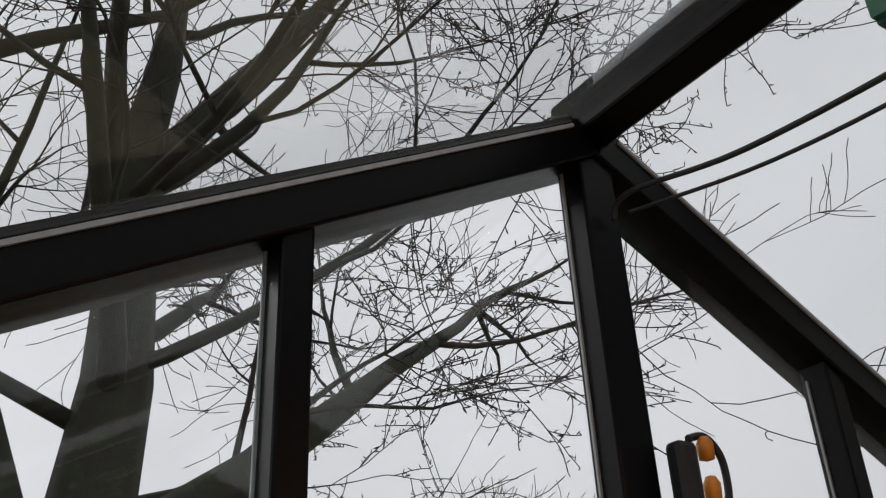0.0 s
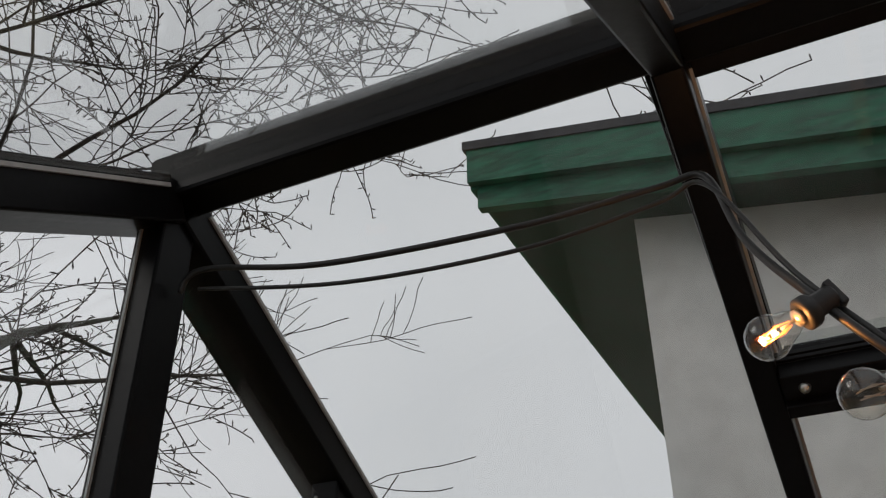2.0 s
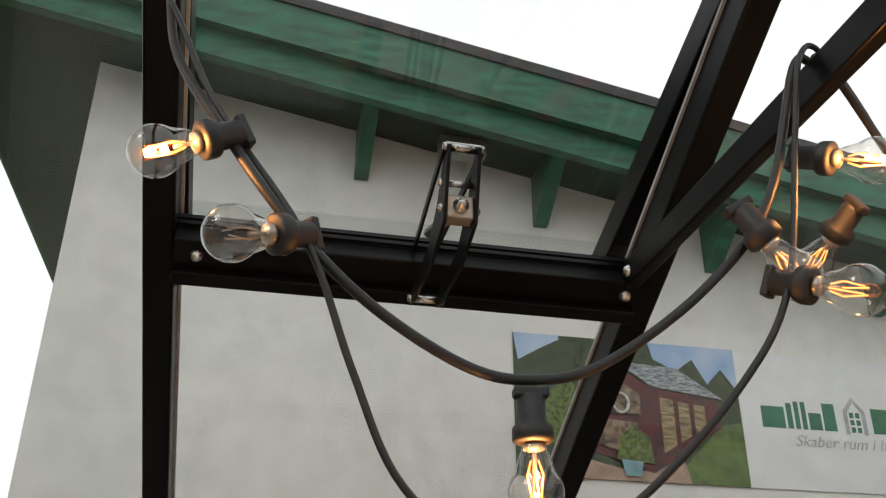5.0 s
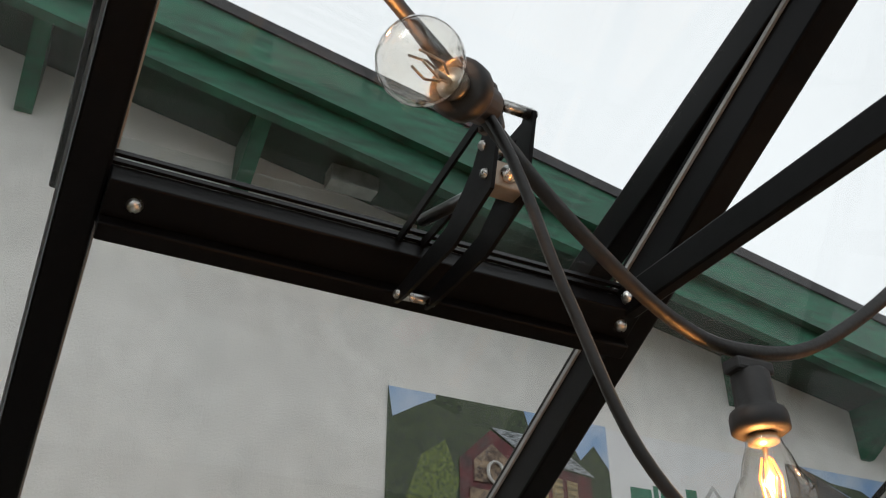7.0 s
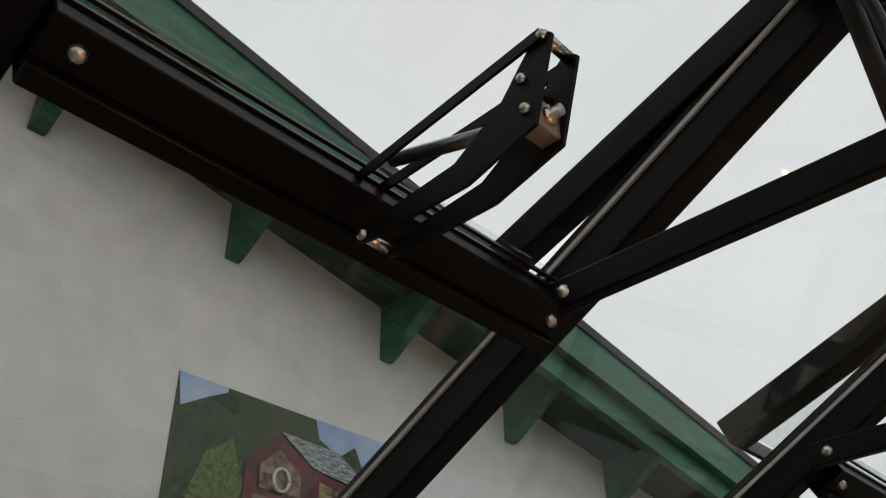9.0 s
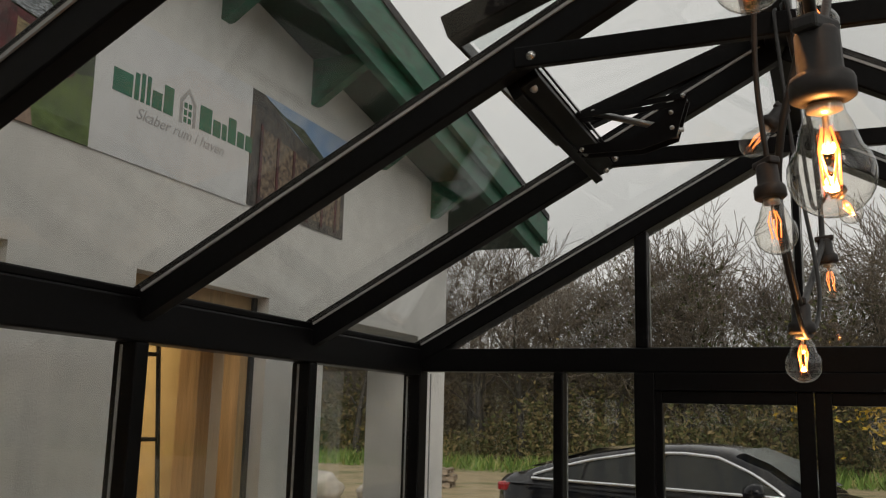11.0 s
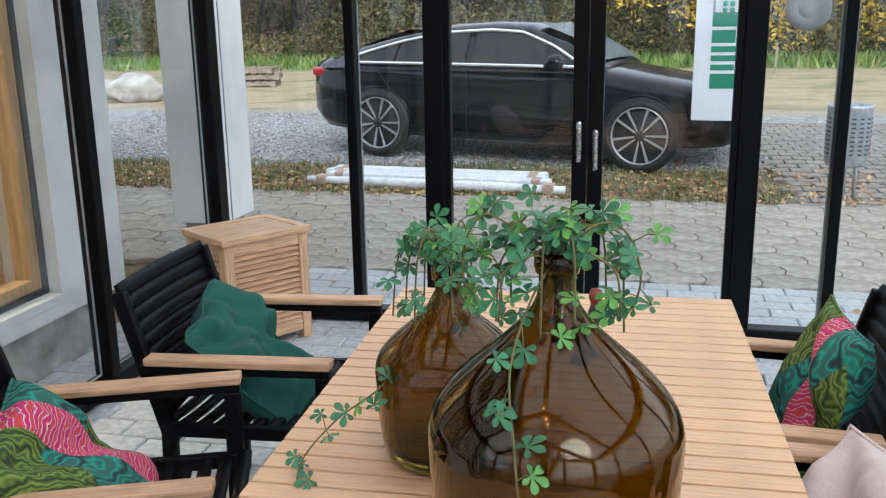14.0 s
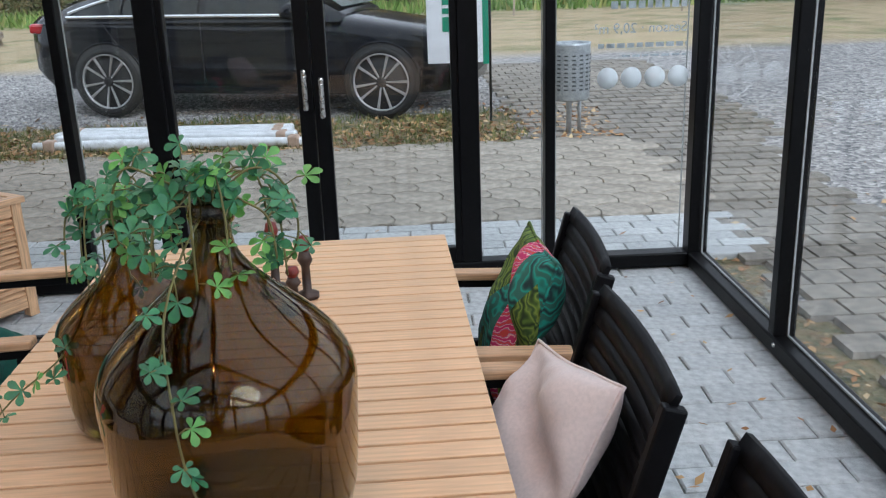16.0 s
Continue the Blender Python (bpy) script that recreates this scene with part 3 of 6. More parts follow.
# ---- ground ----
def ground_material():
    """Soil and worn grass, with gravel in the yard and on the east side."""
    m = bpy.data.materials.new("yard_ground")
    m.use_nodes = True
    n, l = m.node_tree.nodes, m.node_tree.links
    b = n["Principled BSDF"]
    tc = n.new("ShaderNodeTexCoord")
    sp = n.new("ShaderNodeSeparateXYZ")
    l.new(tc.outputs["Object"], sp.inputs[0])

    def noise_(scale, detail=4):
        z = n.new("ShaderNodeTexNoise")
        z.inputs["Scale"].default_value, z.inputs["Detail"].default_value = scale, detail
        l.new(tc.outputs["Object"], z.inputs["Vector"])
        return z.outputs[0]

    def ramp(src, stops):
        r = n.new("ShaderNodeValToRGB")
        e = r.color_ramp.elements
        while len(e) < len(stops):
            e.new(0.5)
        for k, (p, c) in zip(e, stops):
            k.position, k.color = p, (*c, 1)
        l.new(src, r.inputs[0])
        return r.outputs[0]

    def step(src, lo, hi):
        r = n.new("ShaderNodeMapRange")
        r.inputs["From Min"].default_value, r.inputs["From Max"].default_value = lo, hi
        l.new(src, r.inputs[0])
        return r.outputs[0]

    def math_(op, a, c):
        k = n.new("ShaderNodeMath")
        k.operation = op
        for i, v in enumerate((a, c)):
            if isinstance(v, (int, float)):
                k.inputs[i].default_value = v
            else:
                l.new(v, k.inputs[i])
        return k.outputs[0]

    def mixc(f, a, c):
        k = n.new("ShaderNodeMix")
        k.data_type = "RGBA"
        l.new(f, k.inputs[0])
        l.new(a, k.inputs[6])
        l.new(c, k.inputs[7])
        return k.outputs[2]

    wob = math_("MULTIPLY", math_("SUBTRACT", noise_(0.8), 0.5), 1.6)
    yy, xx = math_("ADD", sp.outputs[1], wob), math_("ADD", sp.outputs[0], wob)
    vor = n.new("ShaderNodeTexVoronoi")
    vor.inputs["Scale"].default_value = 28
    l.new(tc.outputs["Object"], vor.inputs["Vector"])
    bw = n.new("ShaderNodeRGBToBW")
    l.new(vor.outputs["Color"], bw.inputs[0])
    gravel = ramp(bw.outputs[0], [(0.1, (0.1, 0.1, 0.105)), (0.5, (0.27, 0.26, 0.25)), (0.75, (0.36, 0.34, 0.32)), (0.95, (0.52, 0.5, 0.48))])
    soil = ramp(noise_(1.1, 8), [(0.3, (0.16, 0.17, 0.07)), (0.45, (0.31, 0.25, 0.14)), (0.6, (0.4, 0.31, 0.19)), (0.75, (0.25, 0.25, 0.1))])
    grass = ramp(noise_(9, 8), [(0.3, (0.07, 0.12, 0.03)), (0.55, (0.17, 0.22, 0.06)), (0.75, (0.3, 0.25, 0.1))])
    verge = ramp(noise_(14, 8), [(0.3, (0.06, 0.07, 0.025)), (0.5, (0.16, 0.13, 0.06)), (0.7, (0.25, 0.16, 0.08))])
    col = mixc(step(yy, 9.2, 10.4), gravel, soil)
    col = mixc(step(yy, 21, 23.5), col, grass)
    near = step(yy, 4.7, 4.4)
    col = mixc(math_("MULTIPLY", near, step(xx, 4.4, 4.2)), col, verge)
    l.new(col, b.inputs["Base Color"])
    b.inputs["Roughness"].default_value = 0.9
    bp = n.new("ShaderNodeBump")
    bp.inputs["Strength"].default_value, bp.inputs["Distance"].default_value = 0.8, 0.02
    l.new(math_("ADD", vor.outputs["Distance"], noise_(20)), bp.inputs["Height"])
    l.new(bp.outputs[0], b.inputs["Normal"])
    return m


b = bm_new()
xs = [-300, -60, -20, -8, -4, 0, 4, 8, 20, 60, 300]
ys = [-300, -60, -12, -6, 0.9, 1.0, 2, 3, 4, 4.6, 5.2, 6, 8, 12, 30, 120, 300]
rows_ = [[b.verts.new((x, y, ground_z(y) - 0.035)) for x in xs] for y in ys]
for r0, r1 in zip(rows_, rows_[1:]):
    for i in range(len(xs) - 1):
        b.faces.new((r0[i], r0[i + 1], r1[i + 1], r1[i]))
tagged(part("ground", b, ground_material()), "gravel, bare soil and worn grass yard", "ground", kind="structure")


def island_mat(name, stops, rough=0.7, trans=False):
    m = bpy.data.materials.new(name)
    m.use_nodes = True
    n, l = m.node_tree.nodes, m.node_tree.links
    b = n["Principled BSDF"]
    g = n.new("ShaderNodeNewGeometry")
    r = n.new("ShaderNodeValToRGB")
    e = r.color_ramp.elements
    while len(e) < len(stops):
        e.new(0.5)
    for k, (p, c) in zip(e, stops):
        k.position, k.color = p, (*c, 1)
    l.new(g.outputs["Random Per Island"], r.inputs[0])
    tc = n.new("ShaderNodeTexCoord")
    nz = n.new("ShaderNodeTexNoise")
    nz.inputs["Scale"].default_value = 0.5
    l.new(tc.outputs["Object"], nz.inputs["Vector"])
    mr = n.new("ShaderNodeMapRange")
    mr.inputs["From Min"].default_value, mr.inputs["From Max"].default_value = 0.3, 0.7
    mr.inputs["To Min"].default_value, mr.inputs["To Max"].default_value = 0.65, 1.25
    l.new(nz.outputs[0], mr.inputs[0])
    vm = n.new("ShaderNodeVectorMath")
    vm.operation = "SCALE"
    l.new(r.outputs[0], vm.inputs[0])
    l.new(mr.outputs[0], vm.inputs["Scale"])
    l.new(vm.outputs[0], b.inputs["Base Color"])
    b.inputs["Roughness"].default_value = rough
    b.inputs["Specular IOR Level"].default_value = 0.2
    return m


def raw_mesh(name, verts, faces, material, parent=None):
    me = bpy.data.meshes.new(name)
    me.from_pydata(verts, [], faces)
    me.update()
    me.materials.append(material)
    ob = new(name, me)
    if parent is not None:
        ob.parent = parent
    return ob


BARK = mat("grey_bark", (0.07, 0.062, 0.05), 0.9, 0, 0.35, 9, 0.9, 30, big=0.3)
BARKG = mat("mossy_bark", (0.034, 0.03, 0.023), 0.9, 0, 0.3, 7, 1.0, 25, color2=(0.034, 0.042, 0.02))
TWIG = mat("twig_bark", (0.045, 0.036, 0.029), 0.85, 0, 0.3, 12)
rng = random.Random(7)


def grow(bm, twigs, p, d, length, r, depth, up=0.12, spread=0.75, knots=5, kids=(3, 5), stop=0.004, fine=1, buds=False, short=0.62):
    """A limb and its side branches."""
    pts, rad = [Vector(p)], [r]
    d = Vector(d).normalized()
    for k in range(1, knots + 1):
        d = (d + Vector((rng.gauss(0, 0.12), rng.gauss(0, 0.12), rng.gauss(0, 0.1) + up))).normalized()
        pts.append(pts[-1] + d * (length / knots))
        rad.append(max(stop, r * (1 - 0.68 * k / knots)))
    target = bm if r > 0.03 else twigs
    tube(target, pts, r, 9 if r > 0.08 else (5 if r > 0.02 else 3), taper=rad)
    if depth == 0:
        if buds:
            for k in range(1, len(pts)):
                q, e = pts[k], Vector((rng.gauss(0, 1), rng.gauss(0, 1), rng.gauss(0.3, 1))).normalized()
                tube(twigs, [q, q + e * 0.03, q + e * 0.045], 0.004, 3, taper=[0.003, 0.006, 0.002])
        return
    for i in range(rng.randint(*kids)):
        t = rng.uniform(0.25, 1.0)
        k = min(int(t * knots), knots - 1)
        q = pts[k].lerp(pts[k + 1], t * knots - k)
        side = Vector((rng.gauss(0, 1), rng.gauss(0, 1), rng.gauss(0.1, 0.6)))
        side = (side - d * side.dot(d)).normalized()
        nd = ((pts[k + 1] - pts[k]).normalized() * (1 - spread * 0.55) + side * spread).normalized()
        grow(bm, twigs, q, nd, length * rng.uniform(short - 0.14, short + 0.16), max(stop, rad[k] * rng.uniform(0.4, 0.66) * (0.68 if rad[k] > 0.08 else 1)), depth - 1, up * 0.7, spread, max(3, knots - 1) if not fine else knots, kids, stop, fine, buds, short)
    q = pts[-1]
    grow(bm, twigs, q, d, length * 0.6, rad[-1], depth - 1, up * 0.6, spread, max(3, knots - 1), kids, stop, fine, buds, short)


def big_tree():
    """The old tree just south of the greenhouse: three stems from one foot."""
    t = thing("bare_tree", "large bare old tree with several mossy stems", "tree", pose(0, 0, 0))
    tr, tw = bm_new(), bm_new()
    foot = Vector((1.9, -9.9, 0))
    tube(tr, [foot + Vector((0, 0, -0.1)), foot + Vector((0, 0, 0.3)), foot + Vector((0.02, 0, 1.6)), foot + Vector((0.08, 0, 2.7))], 0.5, 14, taper=[0.7, 0.58, 0.5, 0.48])
    stems = [((0.0, 0, 2.4), (-0.02, 0.03, 1), 4.8, 0.3), ((0.35, 0, 2.3), (0.34, -0.05, 1), 4.4, 0.3), ((-0.15, 0.02, 2.9), (-0.85, 0.1, 0.7), 3.2, 0.19),
             ((-0.02, 0.1, 5.3), (-0.75, 0.2, 1.15), 3.8, 0.15), ((0.1, -0.1, 2.6), (0.7, -0.3, 1), 4.2, 0.18), ((0.05, 0, 5.6), (0.35, 0.1, 1.2), 3.2, 0.1)]
    for o, d, ln, r in stems:
        grow(tr, tw, foot + Vector(o), d, ln, r, 4, 0.1, 0.8, 6, (3, 4), 0.0048, 1, False, 0.6)
    for z, d, ln in ((3.1, (-0.9, 0.2, 0.3), 2.0), (4.0, (-0.8, 0.6, 0.3), 2.9), (5.0, (0.3, 0.8, 0.5), 3.2), (5.2, (-0.3, 0.9, 0.5), 3.2), (3.7, (0.9, 0.2, 0.3), 3.2)):
        grow(tr, tw, foot + Vector((0.05, 0, z)), d, ln, 0.065, 4, 0.05, 0.75, 6, (3, 4), 0.0048, 1, True, 0.6)
    part("trunk", tr, BARKG, t, "mossy grey-brown bark")
    part("crown", tw, TWIG, t, "dense bare dark twigs")


big_tree()

# small trees to the south and west, seen low over the sill
TWIGF = mat("pale_twig_bark", (0.15, 0.12, 0.09), 0.85, 0, 0.3, 12)
kinds = []
for k in range(4):
    t = thing("bare_tree", "slender bare tree with fine upright twigs", "tree", pose(0, -200, 0), group="bare trees round the yard")
    tr, tw = bm_new(), bm_new()
    grow(tr, tw, (0, 0, -0.1), (rng.gauss(0, 0.06), rng.gauss(0, 0.06), 1), 3.4, 0.1 + 0.03 * k, 4, 0.16, 0.62, 5, (4, 5), 0.009, 0, False, 0.66)
    part("trunk", tr, BARK, t)
    part("crown", tw, TWIGF, t)
    kinds.append(t)
spots = []
for i in range(72):
    x = -30 + 60 * i / 71 + rng.uniform(-0.7, 0.7)
    spots.append((x, 27 + rng.uniform(-1.5, 5), rng.uniform(0.85, 1.3)))
for i in range(18):
    a = math.radians(rng.uniform(206, 275))
    r = rng.uniform(15, 21) if a > 3.95 else rng.uniform(24, 30)
    spots.append((2 + r * math.cos(a), -4 + r * math.sin(a), rng.uniform(0.62, 0.82)))
for i in range(6):
    spots.append((11 + rng.uniform(0, 9), 18 + i * 2.0, rng.uniform(0.7, 1.1)))
for i, (x, y, s) in enumerate(spots):
    o = kinds[i % 4]
    if i < 4:
        ob = o
        ob.matrix_basis = Matrix.LocRotScale((x, y, ground_z(y) - 0.03), Euler((0, 0, rng.uniform(0, 6.28))), (s, s, s))
    else:
        ob = copy_thing(o, Matrix.LocRotScale((x, y, ground_z(y) - 0.03), Euler((0, 0, rng.uniform(0, 6.28))), None))
        ob.scale = (s, s, s)


# undergrowth at the wood's edge
def clumps(name, n, place, size, material, label, category):
    verts, faces = [], []
    for _ in range(n):
        p = Vector(place())
        s = rng.uniform(*size)
        a = Vector((rng.gauss(0, 1), rng.gauss(0, 1), rng.gauss(0, 1))).normalized()
        c = a.orthogonal().normalized()
        e = a.cross(c)
        i = len(verts)
        verts += [p - a * s, p + c * s * 0.45, p + a * s, p - c * s * 0.45 + e * s * 0.15]
        faces.append((i, i + 1, i + 2, i + 3))
    return tagged(raw_mesh(name, verts, faces, material), label, category, kind="stuff")


def wood_edge():
    x = rng.uniform(-34, 34)
    h = 2.1 + 0.8 * math.sin(x * 0.7) + 0.7 * math.sin(x * 0.23 + 1)
    return (x, 25.5 + rng.uniform(0, 4), 0.2 + abs(rng.gauss(0, 0.55)) * h)


WOODL = island_mat("undergrowth_leaf", [(0.0, (0.06, 0.075, 0.025)), (0.45, (0.12, 0.12, 0.045)), (0.75, (0.2, 0.155, 0.07)), (1.0, (0.28, 0.21, 0.1))])
clumps("undergrowth", 70000, wood_edge, (0.05, 0.13), WOODL, "dense brown-green undergrowth along the wood edge", "undergrowth")
DEEPL = island_mat("deep_wood_leaf", [(0.0, (0.1, 0.085, 0.05)), (0.5, (0.17, 0.145, 0.085)), (1.0, (0.25, 0.2, 0.12))])


def deep_wood():
    x = rng.uniform(-40, 40)
    h = 4.6 + 0.9 * math.sin(x * 0.5) + 0.7 * math.sin(x * 1.3 + 2)
    return (x, rng.uniform(30, 37), 0.2 + h * rng.random() ** 1.15 * rng.uniform(0.7, 1.15))


b = bm_new()
lo, hi = [], []
for i in range(161):
    x = -60 + 120 * i / 160
    lo.append(b.verts.new((x, 40, 0)))
    hi.append(b.verts.new((x, 40.5, 4.6 + 1.1 * noise.noise(Vector((x * 0.35, 0, 0))) + 0.7 * noise.noise(Vector((x * 1.7, 3, 0))))))
for i in range(160):
    b.faces.new((lo[i], lo[i + 1], hi[i + 1], hi[i]))
tagged(part("backdrop", b, mat("far_wood", (0.1, 0.085, 0.06), 0.95, 0, 0.4, 3, 0.5, 6, color2=(0.04, 0.04, 0.025), stretch=(3, 3, 1), big=0.3)), "brown wood in the distance", "wood", kind="structure")
clumps("deep_wood", 60000, deep_wood, (0.07, 0.2), DEEPL, "brown thicket deep in the wood", "undergrowth")
YELL = island_mat("autumn_leaf", [(0.0, (0.2, 0.15, 0.02)), (0.5, (0.45, 0.28, 0.03)), (1.0, (0.6, 0.42, 0.06))])
centres = [(2.8 + rng.uniform(-1.5, 6.5), 25 + rng.uniform(-0.6, 0.6), 1.0 + rng.uniform(0, 1.6)) for _ in range(16)] + [(12 + rng.uniform(-1, 6), 24.6, rng.uniform(0.8, 2.2)) for _ in range(8)]


def yellow():
    c = rng.choice(centres)
    return (c[0] + rng.gauss(0, 0.4), c[1] + rng.gauss(0, 0.3), max(0.2, c[2] + rng.gauss(0, 0.4)))


clumps("autumn_bush", 2200, yellow, (0.06, 0.13), YELL, "thin bushes with yellow autumn leaves", "bush")
IVY = island_mat("ivy_leaf", [(0.0, (0.03, 0.04, 0.015)), (1.0, (0.1, 0.1, 0.04))])
ivyc = [(rng.uniform(-6, 9), 27 + rng.uniform(-1, 1), rng.uniform(3.2, 6)) for _ in range(14)]


def ivy():
    c = rng.choice(ivyc)
    return (c[0] + rng.gauss(0, 0.7), c[1] + rng.gauss(0, 0.5), c[2] + rng.gauss(0, 0.8))


clumps("ivy", 6000, ivy, (0.05, 0.12), IVY, "ivy on the tree stems", "ivy")


def blades(name, n, place, h, w, material, label, category):
    verts, faces = [], []
    for _ in range(n):
        p = Vector(place())
        a = rng.uniform(0, 6.28)
        hh = rng.uniform(*h)
        u = Vector((math.cos(a), math.sin(a), 0))
        lean = Vector((rng.gauss(0, 0.4), rng.gauss(0, 0.4), 1)) * hh
        i = len(verts)
        verts += [p - u * w, p + u * w, p + lean]
        faces.append((i, i + 1, i + 2))
    return tagged(raw_mesh(name, verts, faces, material), label, category, kind="stuff")


GRASS = island_mat("grass_blade", [(0.0, (0.06, 0.09, 0.02)), (0.5, (0.15, 0.18, 0.05)), (1.0, (0.32, 0.28, 0.1))])
GRASSF = island_mat("tall_grass_blade", [(0.0, (0.08, 0.15, 0.03)), (0.6, (0.18, 0.28, 0.065)), (1.0, (0.34, 0.33, 0.12))])


def strip():
    x = rng.uniform(-4.5, 3.4)
    y = 3.02 + rng.random() * 1.5 + 0.1 * math.sin(x * 2)
    if rng.random() < 0.5 and not (math.sin(x * 3.1) + math.sin(y * 5 + x) > -0.2):
        x -= 0.3
    return (x, y, ground_z(y) - 0.03)


blades("verge_grass", 7000, strip, (0.03, 0.09), 0.006, GRASS, "short worn grass on the verge", "grass")


def far_grass():
    x = rng.uniform(-26, 26)
    y = 21.5 + rng.random() ** 0.7 * 5
    return (x, y, 0.14)


blades("tall_grass", 9000, far_grass, (0.15, 0.5), 0.05, GRASSF, "green grass and nettles before the wood", "grass")
LITTER = island_mat("fallen_leaf", [(0.0, (0.14, 0.07, 0.03)), (0.4, (0.34, 0.17, 0.07)), (0.7, (0.5, 0.3, 0.13)), (1.0, (0.6, 0.46, 0.27))])


def litter(n, place, size, name, label):
    verts, faces = [], []
    for _ in range(n):
        x, y, z = place()
        a, s = rng.uniform(0, 6.28), rng.uniform(*size)
        u, v = Vector((math.cos(a), math.sin(a), rng.gauss(0, 0.3))) * s, Vector((-math.sin(a), math.cos(a), rng.gauss(0, 0.3))) * s * 0.6
        p = Vector((x, y, z + 0.012))
        i = len(verts)
        verts += [p - u, p - u * 0.2 + v, p + u, p - u * 0.2 - v]
        faces.append((i, i + 1, i + 2, i + 3))
    return tagged(raw_mesh(name, verts, faces, LITTER), label, "leaves", kind="stuff")


def strip_leaf():
    x = rng.uniform(-4.5, 4.2)
    y = 2.95 + abs(rng.gauss(0.55, 0.5)) + (0.2 if x > 2 else 0)
    return (x, min(y, 4.9), ground_z(y) - 0.02)


litter(4200, strip_leaf, (0.018, 0.04), "fallen_leaves", "brown fallen leaves on the verge")
litter(420, lambda: (rng.uniform(4.3, 9), rng.uniform(-3, 8), -0.025), (0.02, 0.04), "fallen_leaves", "brown fallen leaves on the gravel")
litter(130, lambda: (rng.uniform(-3, 6), rng.uniform(0.2, 3.0), 0.004), (0.015, 0.03), "fallen_leaves", "scattered leaves on the paving")
litter(220, lambda: (rng.uniform(3.88, 4.09), rng.uniform(-3.5, 0.4), -0.026), (0.015, 0.035), "fallen_leaves", "brown leaves on the gravel along the glass wall")
litter(70, lambda: (rng.uniform(2.5, 3.74), rng.uniform(-3.4, -0.1), 0.005), (0.012, 0.024), "fallen_leaves", "small dry leaves on the greenhouse floor")


STONES = island_mat("gravel_stone", [(0.0, (0.12, 0.12, 0.125)), (0.5, (0.3, 0.29, 0.28)), (1.0, (0.52, 0.5, 0.48))], 0.85)


def stones(n, place, name, label):
    verts, faces = [], []
    for _ in range(n):
        x, y, z = place()
        s = rng.uniform(0.009, 0.022)
        i = len(verts)
        for dx, dy, dz in ((1, 0, 0), (0, 1, 0), (-1, 0, 0), (0, -1, 0), (0, 0, 0.8)):
            verts.append((x + dx * s * rng.uniform(0.7, 1.3), y + dy * s * rng.uniform(0.6, 1.2), z + dz * s))
        faces += [(i, i + 1, i + 4), (i + 1, i + 2, i + 4), (i + 2, i + 3, i + 4), (i + 3, i, i + 4)]
    return tagged(raw_mesh(name, verts, faces, STONES), label, "gravel", kind="stuff")


stones(16000, lambda: (rng.uniform(5.5, 9.0), rng.uniform(-3.5, 6), -0.034), "gravel", "loose grey gravel east of the greenhouse")


def yard_stone():
    y = 4.5 + rng.random() ** 1.4 * 4.8
    return (rng.uniform(-5.5, 3.4), y, ground_z(y) - 0.034)


stones(16000, yard_stone, "gravel", "loose grey gravel of the yard")


